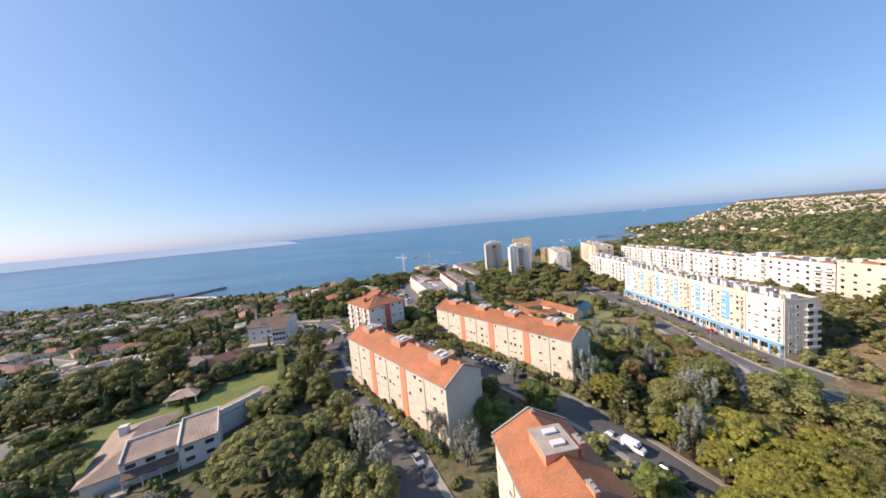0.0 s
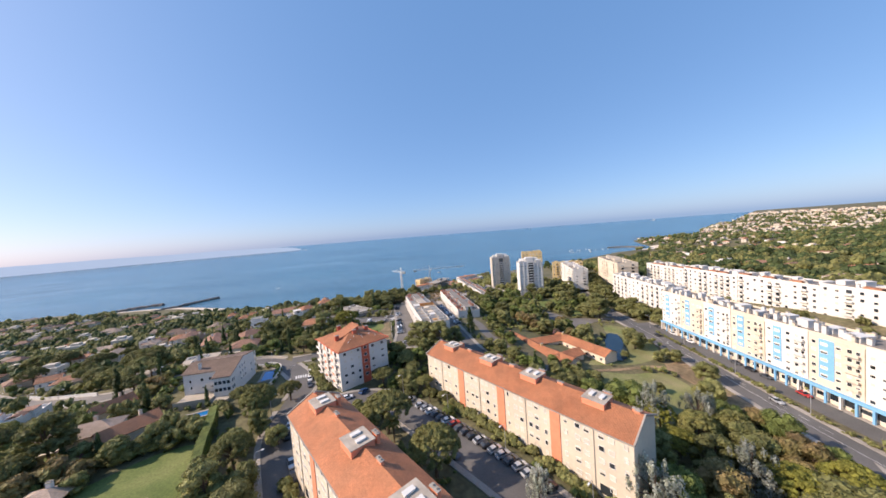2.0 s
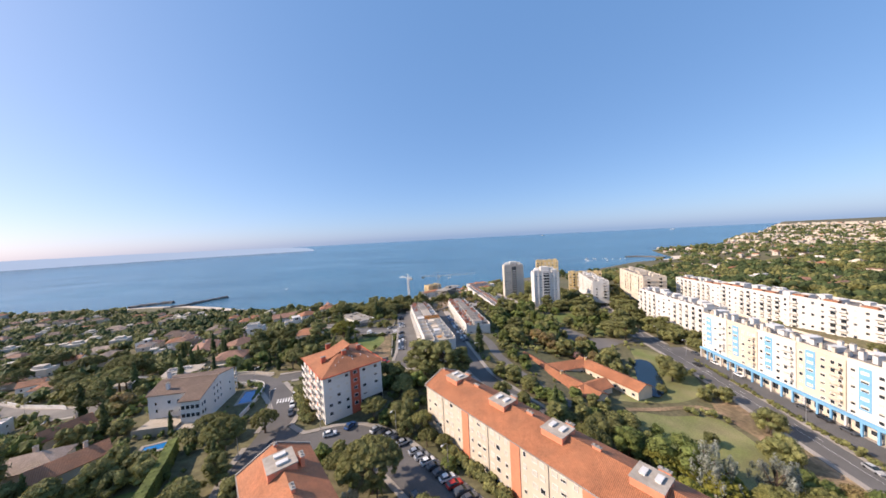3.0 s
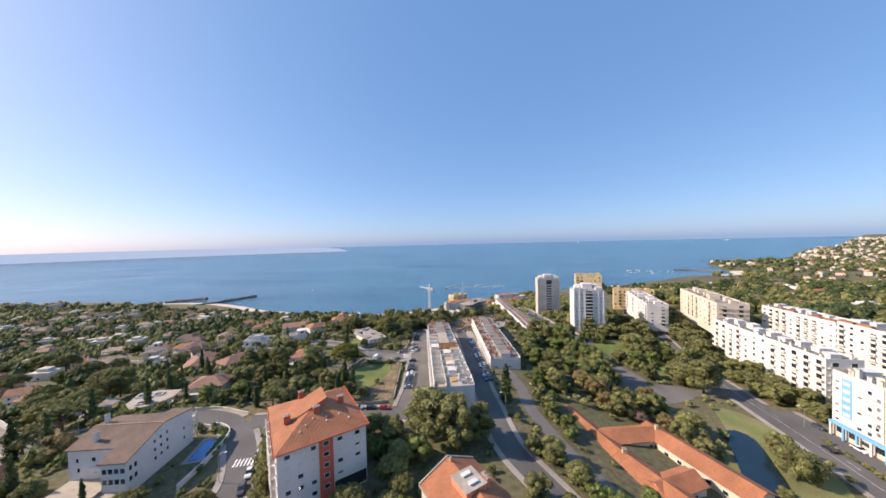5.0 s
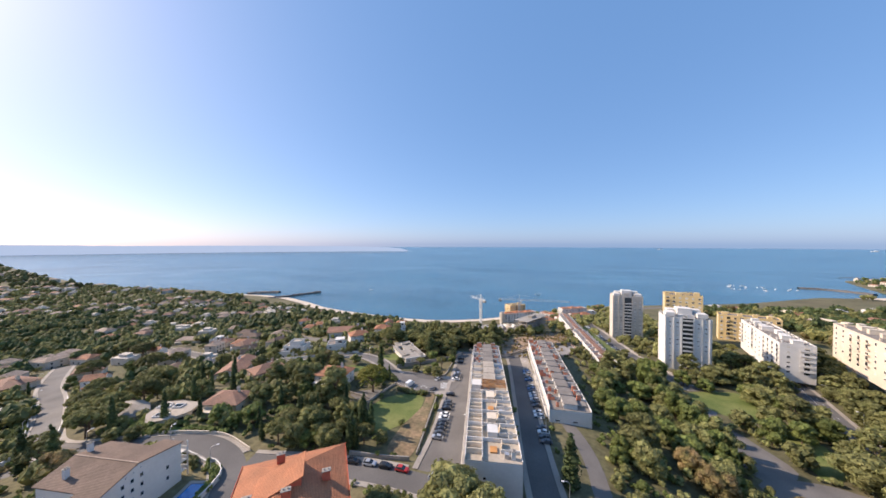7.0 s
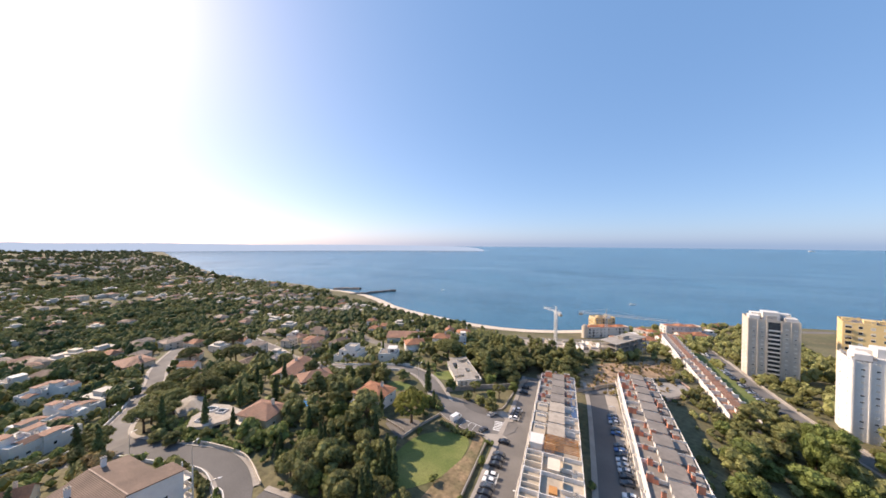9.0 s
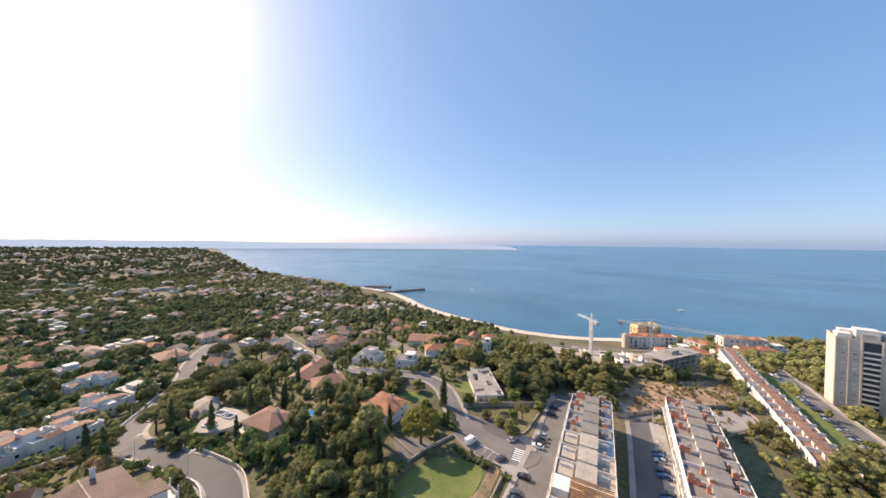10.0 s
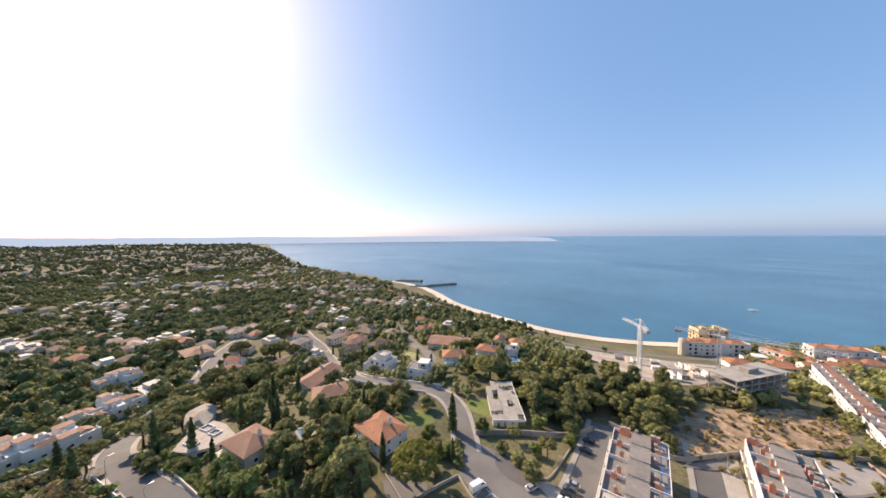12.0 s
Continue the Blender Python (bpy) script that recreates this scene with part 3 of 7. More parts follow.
tiled_block(-38, 110.7, 0.0, (36.6, -40.1), 54.3, 12.8, 15.0, 18.2, (16.4, 34.4), (7.0, 27.0, 46.0), "cream five-storey apartment block with an orange tile roof")
tiled_block(-6, 151, -2.6, (46.3, -53), 70.4, 13.4, 12.0, 15.0, (17.2, 34.3, 51.5), (8.0, 26.5, 42.5, 60.5), "long cream apartment block with an orange tile roof and coral strips")
tiled_block(7.2, 50.1, 2.0, (0.17, -0.985), 36.0, 13.0, 17.5, 20.8, (16.0,), (8.0, 26.0), "white apartment block with an orange tile roof beside poplars")


def corner_house():
    """White five-storey house with a hipped roof, a brick-red strip and balconies."""
    d = Vector((0.7373, 0.6755))
    L, D, h = 21.3, 24.5, 14.9
    b = thing("apartment_house", -40.9, 151.8, -0.4, math.degrees(math.atan2(d.y, d.x)), "white apartment house with hipped terracotta roof and brick-red strip", "apartment house")
    foot(-40.9, 151.8, d, L, D, 2)
    part("wall", boxes((0, L, 0, D, -2, h)), M_WHITE, b)
    part("roof", hip_roof(L, D, h, 4.4, 0.7), M_TILE, b, "hipped terracotta tile roof")
    part("stair_strip", boxes((9.3, 12.7, -0.2, 0, -1, h - 0.1)), M_RED, b, "brick-red stairwell strip")
    for f in range(5):
        part("landing_window", window_mesh(1.4, 1.2, 0), None, b, m=pose(11, -0.2, 1.9 + f * 2.75, 0, 0, 0))
    part("shop_front", boxes((12.9, L - 0.2, -0.12, -0.004, -0.6, 2.6)), M_GLASS, b, "dark shop front")
    for f in range(5):
        z = 1.3 + f * 2.85
        for u in (2.2, 5.0, 8.0):
            put_window(b, u, -0.003, z, 1.3, 1.2)
        if f:
            for u in (14.4, 18.9):
                put_window(b, u, -0.003, z, 1.4, 1.2)
        for v in (4.0, 12.2, 20.5):
            bal = part("balcony", boxes((-1.35, -0.003, D - v - 2.2, D - v + 2.2, z - 1.05, z - 0.88), (-1.35, -1.25, D - v - 2.2, D - v + 2.2, z - 0.88, z + 0.05)), M_WHITE, b)
            put_window(b, -0.003, D - v, z - 0.85, 2.2, 2.1, 270, 0)
        for v in (8.1, 16.4):
            part("loggia_strip", boxes((-0.1, -0.002, D - v - 0.9, D - v + 0.9, z - 0.9, z + 1.3)), M_CORAL, b)
    bm = bmesh.new()
    slope = 4.4 / 11.35
    lo, hi = h + slope * 4.7 + 0.1, h + slope * 13.9 + 0.25
    solid(bm, [(4.0, 8.6, lo), (13.2, 8.6, hi), (13.2, 16.4, hi), (4.0, 16.4, lo), (4.0, 8.6, lo + 0.25), (13.2, 8.6, hi + 0.25), (13.2, 16.4, hi + 0.25), (4.0, 16.4, lo + 0.25)],
          [(0, 3, 2, 1), (4, 5, 6, 7), (0, 1, 5, 4), (1, 2, 6, 5), (2, 3, 7, 6), (3, 0, 4, 7)], 0, Matrix())
    part("cabin_roof", bm, M_TILE, b, "tiled roof flap over the stair head")
    bm = bmesh.new()
    solid(bm, [(6.0, 9.0, h + 2.2), (12.8, 9.0, h + 2.2), (12.8, 16.0, h + 2.2), (6.0, 16.0, h + 2.2), (6.0, 9.0, h + slope * 6.7 + 0.1), (12.8, 9.0, hi - 0.1), (12.8, 16.0, hi - 0.1), (6.0, 16.0, h + slope * 6.7 + 0.1)],
          [(0, 1, 5, 4), (1, 2, 6, 5), (2, 3, 7, 6), (3, 0, 4, 7), (4, 5, 6, 7)], 0, Matrix())
    part("cabin_wall", bm, M_RED, b)
    part("fascia", boxes((-0.75, L + 0.75, -0.82, -0.72, h - 0.2, h + 0.12), (-0.82, -0.72, -0.72, D + 0.7, h - 0.2, h + 0.12), (L + 0.72, L + 0.82, -0.72, D + 0.7, h - 0.2, h + 0.12)), M_RED, b, "red painted eaves edge")
    for u, v in ((3.2, 9.5), (10.2, 7.6), (17.5, 11.5), (8, 19)):
        chimney(b, u, v, h + 0.8 + 0.25 * min(u, v, L - u), 1.6, 1.0, 2.0, M_RED)
    for u, v in ((7, 4.5), (9, 5.8), (11.5, 6), (12.2, 5.2), (12, 4.0), (15.5, 4.8), (17.5, 2.8), (5.5, 3.2)):
        z = h + slope * (v + 0.7)
        part("roof_vent", boxes((u - 0.12, u + 0.12, v - 0.16, v + 0.16, z, z + 0.3)), M_FRAME, b)
    return b


corner_house()


def white_house():
    """Large white house with a gable towards the street; one front wing steps forward under the same roof slope."""
    b = thing("villa", -85.9, 152.7, -1.6, 103, "large white villa with a brown tile roof and a terrace", "villa")
    foot(-85.9, 152.7, (-0.2249, 0.9744), 22.4, 19.2, 2)

    def roof_z(u):
        return 9.2 + 3.5 * u / 11.6 if u < 11.6 else 12.7 - 1.8 * (u - 11.6) / 10.7
    outline = [(0, 0), (11.6, 0), (22.3, 0), (22.3, 5.8), (18.6, 5.8), (18.6, 19), (11.6, 19), (4.4, 19), (4.4, 6.3), (0, 6.3)]
    front, back = (0, 1, 6, 7, 8, 9), (1, 2, 3, 4, 5, 6)
    bm = bmesh.new()
    low = [bm.verts.new((u, v, -3)) for u, v in outline]
    top = [bm.verts.new((u, v, roof_z(u))) for u, v in outline]
    for k in range(10):
        j = (k + 1) % 10
        bm.faces.new((low[k], low[j], top[j], top[k]))
    for side in (front, back):
        bm.faces.new([top[k] for k in side]), bm.faces.new([low[k] for k in reversed(side)])
    bmesh.ops.recalc_face_normals(bm, faces=bm.faces)
    part("wall", bm, M_WHITE, b)
    over = [(-0.5, -0.3), (11.6, -0.3), (22.8, -0.3), (22.8, 6.2), (19.1, 6.2), (19.1, 19.4), (11.6, 19.4), (3.9, 19.4), (3.9, 6.7), (-0.5, 6.7)]
    bm = bmesh.new()
    under = [bm.verts.new((u, v, roof_z(u) + 0.01)) for u, v in over]
    tiles = [bm.verts.new((u, v, roof_z(u) + 0.26)) for u, v in over]
    for side in (front, back):
        bm.faces.new([tiles[k] for k in side]), bm.faces.new([under[k] for k in reversed(side)])
    for k in range(10):
        j = (k + 1) % 10
        bm.faces.new((under[k], under[j], tiles[j], tiles[k]))
    bmesh.ops.recalc_face_normals(bm, faces=bm.faces)
    part("roof", bm, M_TILE_BROWN, b, "brown tile roof")
    part("ridge_cap", boxes((11.42, 11.78, -0.25, 19.3, 12.94, 13.05)), M_TILE_TAN, b, "pale ridge tiles")
    for u, z in ((8.3, 9.2), (8.3, 6.8), (8.3, 4.3), (10.3, 9.3), (10.3, 6.9), (10.3, 4.4), (12.4, 9.4), (12.4, 7.0), (12.4, 4.5), (18.6, 6.6), (18.6, 3.6)):
        put_window(b, u, -0.003, z - 0.6, 0.85, 1.15, 0, 0)
    for u, z in ((9.0, 10.9), (10.6, 11.2), (12.2, 11.5)):
        put_window(b, u, -0.003, z - 0.3, 0.4, 0.45, 0, 0)
    for z in (3.4, 6.2):
        for u in (1.1, 2.5):
            put_window(b, u, -0.003, z, 1.0, 1.5, 0, 0)
        for v in (0.9, 2.4, 3.9, 5.4):
            put_window(b, -0.003, v, z, 1.3, 1.5, 270, 0)
    for v, z, w in ((8.8, 4.0, 1.6), (12.0, 4.0, 1.4), (16.4, 4.2, 0.8), (9.2, 7.0, 1.6), (12.4, 7.0, 1.2), (16.6, 6.8, 0.8)):
        put_window(b, 4.397, v, z, w, 1.3, 270, 0)
    part("balcony", boxes((2.9, 4.39, 7.0, 13.6, 5.2, 5.4), (2.9, 3.0, 7.0, 13.6, 5.4, 6.3)), M_WHITE, b)
    part("terrace", boxes((-3.4, 4.39, 6.4, 18.6, -2.5, 2.2), (-3.6, -3.4, 6.4, 18.6, -2.5, 3.1), (-3.4, -0.01, 0.4, 6.39, -2.5, 1.4)), M_BEIGE, b, "beige paved terrace")
    for z in (2.0, 4.8, 7.6):
        part("balcony", boxes((22.31, 24.3, 0.2, 5.4, z, z + 0.2), (24.2, 24.3, 0.2, 5.4, z + 0.2, z + 1.1)), M_WHITE, b)
    for v in (0.3, 5.2):
        part("post", boxes((24.32, 24.55, v - 0.15, v + 0.15, -2.5, 10.2)), M_WHITE, b)
    chimney(b, 6.6, 13.8, 10.6, 0.9, 0.9, 3.0, M_WHITE)
    chimney(b, 13.8, 18.0, 11.6, 0.9, 0.9, 3.2, M_WHITE)
    return b


white_house()


def flat_block(name, x, y, z0, d, L, D, top, floors, bays, wall, label, category, sides=(0, 90, 180, 270), balconies=0.5, clutter=6, seed=1, accent=None, group=""):
    """A flat-roofed block: storeys of windows and balconies, a parapet, and cabins and chimneys on the roof."""
    r = random.Random(seed)
    d = Vector(d).normalized()
    b = thing(name, x, y, z0, math.degrees(math.atan2(d.y, d.x)), label, category, group)
    foot(x, y, d, L, D, 1.5)
    h = top - z0
    part("wall", boxes((0, L, 0, D, -4, h)), wall, b)
    p = 0.25
    part("parapet", boxes((0, L, 0, p, h, h + 0.9), (0, L, D - p, D, h, h + 0.9), (0, p, p, D - p, h, h + 0.9), (L - p, L, p, D - p, h, h + 0.9)), wall, b)
    part("roof", boxes((p, L - p, p, D - p, h + 0.004, h + 0.08)), M_SLAB, b, "grey flat roof")
    step = h / floors
    for side in sides:
        length = L if side in (0, 180) else D
        n = max(1, round(bays * length / L)) if side in (0, 180) else max(1, round(length / (L / bays)))
        if side in (90, 270):
            n = min(n, 3)
        for i in range(n):
            u = (i + 0.5) * length / n
            has = r.random() < balconies
            place = {0: (u, -0.003), 180: (L - u, D + 0.003), 90: (L + 0.003, u), 270: (-0.003, D - u)}[side]
            for f in range(floors):
                z = f * step + 0.9
                w = min(length / n * 0.62, 2.4 if has else 1.6)
                if has and f:
                    bm = boxes((-length / n * 0.42, length / n * 0.42, -1.2, -0.002, -0.18, 0), (-length / n * 0.42, length / n * 0.42, -1.2, -1.1, 0, 0.95))
                    part("balcony", bm, wall, b, m=pose(place[0], place[1], z - 0.75, 0, 0, side))
                    put_window(b, place[0], place[1], z - 0.7, w, step - 0.75, side, r.choice((0, 0, 0.3, 0.5)))
                else:
                    put_window(b, place[0], place[1], z, w, step * 0.48, side, r.choice((0, 0, 0.3, 0.6, 1)))
    if group == "hillside blocks":
        for k in range(6):
            if r.random() < 0.6:
                u = (k + 0.1) * L / 6
                part("tiled_lean_to", boxes((u, u + L / 7.5, 0.3, 2.6, h + 0.08, h + 1.5), (u - 0.15, u + L / 7.5 + 0.15, 0.28, 2.75, h + 1.5, h + 1.7)), M_TILE_HOUSE, b, "small terracotta lean-to roof")
    for k in range(clutter):
        u = (k + 0.5) * L / clutter + r.uniform(-1, 1)
        w, dd, hh = r.uniform(2.2, 4.5), r.uniform(2.5, D * 0.4), r.uniform(1.6, 2.8)
        u = min(max(u, w / 2 + 0.6), L - w / 2 - 0.6)
        v = r.uniform(D * 0.35, D * 0.65)
        cab = part("roof_cabin", boxes((u - w / 2, u + w / 2, v - dd / 2, v + dd / 2, h + 0.08, h + hh), (u - w / 2 - 0.15, u + w / 2 + 0.15, v - dd / 2 - 0.15, v + dd / 2 + 0.15, h + hh, h + hh + 0.18)), accent or wall, b)
        for q in range(2):
            chimney(b, min(max(u + r.uniform(-3, 3), 0.8), L - 0.8), D * r.choice((0.15, 0.85)), h + 0.08, 0.9, 0.7, r.uniform(1.2, 2.2), wall)
    return b


def blue_block():
    """Long block of seven houses with blue panels over a blue arcade of shops."""
    r = random.Random(5)
    L, D, top, z0 = 104.0, 13.0, 12.3, -9.5
    b = flat_block("shop_block", 132, 221, z0, (0, -1), L, D, top, 7, 1, M_CREAM, "long white and cream apartment block with blue panels above shops", "apartment block", sides=(), clutter=13, seed=11, accent=M_GREYW)
    h = top - z0
    part("arcade_band", boxes((0.3, L, -1.6, -0.003, 3.5, 4.2)), M_BLUE, b, "blue arcade fascia")
    for i in range(27):
        part("pillar", boxes((0.6 + i * 3.95, 1.2 + i * 3.95, -1.55, -1.0, -1, 3.5)), M_BLUE if i % 3 else M_WHITE, b)
        part("shop_window", window_mesh(2.9, 2.5, (0, 0, 0.4)[i % 3]), None, b, m=pose(2.8 + i * 3.75, -0.003, 0.5))
    for k in range(7):
        a = 0.4 + k * 14.8
        part("facade_panel", boxes((a, a + 14.5, -0.35, -0.003, 4.6, h - 0.3 if k % 2 else h + 0.6)), (M_WHITE, M_CREAM)[k % 2], b)
        if k < 6:
            part("blue_panel", boxes((a + 3.0, a + (6.0 if k < 5 else 7.2), -0.5, -0.353, 7.2, h - 0.9)), M_BLUE, b, "sky blue painted panel")
        for f in range(6):
            z = 5.0 + f * 2.75
            if f:
                put_window(b, a + 4.5, -0.503 if k < 6 else -0.353, z, 2.0, 1.1, 0, r.choice((0.5, 1, 1)))
            put_window(b, a + 1.5, -0.353, z, 1.3, 1.2, 0)
            put_window(b, a + 8.2, -0.353, z, 1.4, 1.2, 0)
            if f:
                part("balcony", boxes((a + 10.0, a + 13.8, -1.4, -0.353, z - 0.8, z - 0.6), (a + 10.0, a + 13.8, -1.4, -1.3, z - 0.6, z + 0.3)), (M_WHITE, M_CREAM)[k % 2], b)
            put_window(b, a + 11.0, -0.353, z, 1.3, 1.3, 0)
            put_window(b, a + 13.0, -0.353, z, 1.1, 1.2, 0)
    for f in range(7):
        for v in (2.2, 5.0):
            put_window(b, L + 0.003, v, 0.9 + f * 3.0, 1.4, 1.3, 90)
        if f:
            part("balcony", boxes((L + 0.003, L + 1.5, 7.5, 12.5, f * 3.05 - 0.2, f * 3.05), (L + 1.4, L + 1.5, 7.5, 12.5, f * 3.05, f * 3.05 + 0.9)), M_GREYW, b)
            put_window(b, L + 0.003, 10, f * 3.05 + 0.05, 2.6, 2.1, 90, 0)
    for k in range(30):
        chimney(b, 2 + k * 3.4, r.choice((2.5, 4.0, 9.5)), h + 0.08, 1.3, 0.9, r.uniform(1.4, 3.0), M_GREYW)
    return b


blue_block()
flat_block("apartment_block", 148, 305, -9, (-0.02, -1), 66, 13, 9.5, 6, 12, M_WHITE, "white six-storey apartment block with long balconies beside an avenue", "apartment block", sides=(0, 90), balconies=0.7, clutter=9, seed=21)
for k, (y0, z1, hh) in enumerate(((332, 13, 17), (286, 14, 18), (240, 15, 19), (196, 16.5, 20), (150, 18, 20))):
    flat_block("apartment_block", 195, y0, z1 - hh, (0, -1), 43.9 if y0 == 240 else 45.5, 14, z1, 6, 10, (M_WHITE, M_WHITE, M_WHITE, M_WHITE, M_CREAM)[k], "white apartment block with balconies on a hillside terrace" if k < 4 else "cream apartment block with balconies above pine trees", "apartment block", sides=(0, 90), balconies=0.5, clutter=6, seed=30 + k, group="hillside blocks")
flat_block("apartment_block", 146, 425, -10, (-0.17, -0.985), 66, 15, 7.5, 6, 10, M_WHITE, "white apartment block with tiled roof boxes near towers", "apartment block", sides=(0, 90), balconies=0.6, clutter=8, seed=41)
flat_block("apartment_block", 178, 393, -4, (-0.2, -0.98), 66, 18, 15, 6, 9, M_CREAM, "long cream apartment block with balconies above trees", "apartment block", sides=(0, 90), balconies=0.6, clutter=8, seed=42)
flat_block("tower_block", 59, 438, -22, (1, 0.0), 24, 17, 18.5, 14, 6, M_STONEW, "tall beige and grey residential tower with fourteen storeys", "tower", sides=(), balconies=0.0, clutter=3, seed=43, group="residential towers")
flat_block("tower_block", 78.5, 363, -18, (1, -0.05), 25, 17, 17.5, 13, 6, M_GREYW, "tall white residential tower with dark balcony recesses", "tower", sides=(), balconies=0.0, clutter=4, seed=44, group="residential towers")
for tower in [o for o in bpy.data.objects if o.name.startswith("tower_block")]:
    h = 40 if tower.location.y > 400 else 36
    # flat dark sheet paints the shade of a balcony recess that is not cut in
    part("recess", boxes((9.6, 15.2, -0.06, -0.12 + 0.116, 0.5, h)), M_GLASS, tower, "dark sheet standing for the shade of recessed balconies")
    for u0, u1, v0, v1, up in ((1, 6, 2, 9, 2.6), (18, 23.5, 2, 9, 2.6), (8, 16, 5, 13, 5.2), (3, 8, 9, 15, 3.6), (17, 22, 10, 15, 4.0)):
        part("roof_step", boxes((u0, u1, v0, v1, h + 0.45, h + 0.5 + up)), M_WHITE, tower, "white stepped roof storey")
    for u in (0.2, 4.6, 8.8, 15.6, 19.8, 23.6):
        part("pilaster", boxes((u, u + 0.5, -0.3, -0.003, -3, h + 0.6)), M_STONEW if tower.location.y > 400 else M_WHITE, tower)
    for f in range(13):
        for u in (2.9, 6.9, 18.0, 21.9):
            put_window(tower, u, -0.003, 1.2 + f * 2.85, 1.3, 1.0, 0, (0.6, 1, 1, 0.35)[(f * 3 + int(u)) % 4])
        for v in (4.0, 12.5):
            put_window(tower, -0.003, v, 1.2 + f * 2.85, 0.9, 1.0, 270, (1, 0.6)[(f + int(v)) % 2])
    for f in range(1, 13):
        part("balcony", boxes((9.6, 15.2, -0.9, -0.062, f * 2.85, f * 2.85 + 0.16), (9.6, 15.2, -0.9, -0.82, f * 2.85 + 0.16, f * 2.85 + 0.95)), M_GREYW, tower)
flat_block("tower_block", 100, 440, -22, (1, -0.2), 26, 20, 22, 13, 6, M_YELLOW, "tall ochre residential tower with a stepped roof", "tower", sides=(0, 270), balconies=0.4, clutter=4, seed=45, group="residential towers")
flat_block("apartment_block", 150, 470, -20, (1, -0.3), 40, 14, 2, 6, 9, M_YELLOW, "ochre apartment block near the shore", "apartment block", sides=(0, 270), balconies=0.5, clutter=4, seed=46)


# ---- terraced rows ----
M_TIMBER = mat("orange_timber", (0.5, 0.24, 0.08), 0.7, (4, 0.2), (0.4, 0.2))
M_SLATE = mat("blue_glazed_panels", (0.09, 0.15, 0.26), 0.3, (1.5, 0.1), (0.4, 0.15), spec=0.6)
def terrace_house(x, y, z0, d, L, D, top, style, seed, label, group):
    """One house of a row: parapets, a roof terrace with a cabin, brick chimneys, windows to both streets."""
    r = random.Random(seed)
    d = Vector(d).normalized()
    b = thing("terraced_house", x, y, z0, math.degrees(math.atan2(d.y, d.x)), label, "terraced house", group)
    foot(x, y, d, L, D, 0.8)
    h = top - z0
    wall = M_WHITE
    part("wall", boxes((0.02, L - 0.02, 0, D, -4, h)), wall, b)
    part("parapet", boxes((0.02, L - 0.02, 0, 0.2, h, h + 1.0), (0.02, L - 0.02, D - 0.2, D, h, h + 0.8), (0.02, 0.22, 0.2, D - 0.2, h, h + 1.15)), wall, b)
    part("roof", boxes((0.22, L - 0.03, 0.2, D - 0.2, h + 0.004, h + 0.07)), (M_CAP, M_SLAB, M_BEIGE, M_TILE_OLD, M_BEIGE)[style], b, ("pale roof terrace", "grey flat roof", "pale concrete roof terrace", "terracotta paved roof terrace", "pale concrete roof terrace")[style])
    v0, v1 = D * 0.36, D * 0.68
    red = M_CORAL
    bm = boxes((0.9, L - 1.2, v0, v1, h + 0.07, h + 2.0))
    box(bm, 0.7, L - 1.0, v0 - 0.2, v1 + 0.2, h + 2.0, h + 2.15, 1)
    if style == 1:
        part("roof_cabin", bm, [wall, M_SLAB], b, "white roof cabin with a grey slab")
        for u, v, w, dd in ((0.7, 0.16, 0.8, 1.3), (L - 0.8, 0.82, 0.8, 1.8), (L * 0.45, 0.78, 1.2, 0.8), (L * 0.3, 0.3, 0.7, 0.7), (L * 0.7, 0.22, 0.7, 1.0)):
            if r.random() < 0.5:
                chimney(b, u, D * v, h + 0.07, w, dd, r.uniform(1.3, 2.7), red)
        part("roof_step", boxes((0.3, L * 0.6, D * 0.7, D * 0.95, h + 0.07, h + 0.8)), M_SLAB, b)
    elif style == 0:
        part("roof_cabin", bm, [wall, M_CAP], b, "white roof cabin")
        part("roof_step", boxes((0.3, L * 0.7, D * 0.05, D * 0.3, h + 0.07, h + 0.7)), M_BEIGE, b)
        put_window(b, L * 0.3, D * 0.68 + 0.003, h + 0.2, 1.3, 1.7, 180, 0)
        for v in (0.18, 0.8):
            part("terrace_wall", boxes((L * 0.3, L * 0.3 + 0.2, D * v - 1.6, D * v + 1.6, h + 0.07, h + 1.5)), wall, b)
        chimney(b, L - 0.8, D * 0.82, h + 0.07, 0.7, 0.9, 1.6, red)
    elif style == 2:
        bm.free()
        u = r.uniform(2.5, 4.0)
        if seed % 3 != 0:
            w = r.uniform(2.6, 4.2)
            part("roof_cabin", boxes((u, u + w, D * 0.42, D * 0.6, h + 0.07, h + 2.2), (u - 0.2, u + w + 0.2, D * 0.42 - 0.2, D * 0.6 + 0.2, h + 2.2, h + 2.35)), M_GREYW if seed % 2 else M_CREAM, b, "small pale roof cabin")
            put_window(b, u + w / 2, D * 0.42 - 0.003, h + 0.5, 1.6, 1.2, 0, 0)
        else:
            part("parasol_base", boxes((u, u + 2.4, D * 0.45, D * 0.58, h + 0.07, h + 0.5)), M_TIMBER, b, "timber terrace bench")
            part("water_tank", boxes((u + 3, u + 4.2, D * 0.7, D * 0.78, h + 0.07, h + 1.3)), M_METAL, b, "metal roof tank")
        part("terrace_wall", boxes((0.25, L - 0.1, D * 0.3, D * 0.3 + 0.2, h + 0.07, h + 1.1)), wall, b)
        part("terrace_wall", boxes((L * 0.55, L * 0.55 + 0.2, D * 0.64, D - 0.25, h + 0.07, h + 1.1)), wall, b)
        chimney(b, L * 0.8, D * 0.85, h + 0.07, 1.1, 1.1, 2.2, wall)
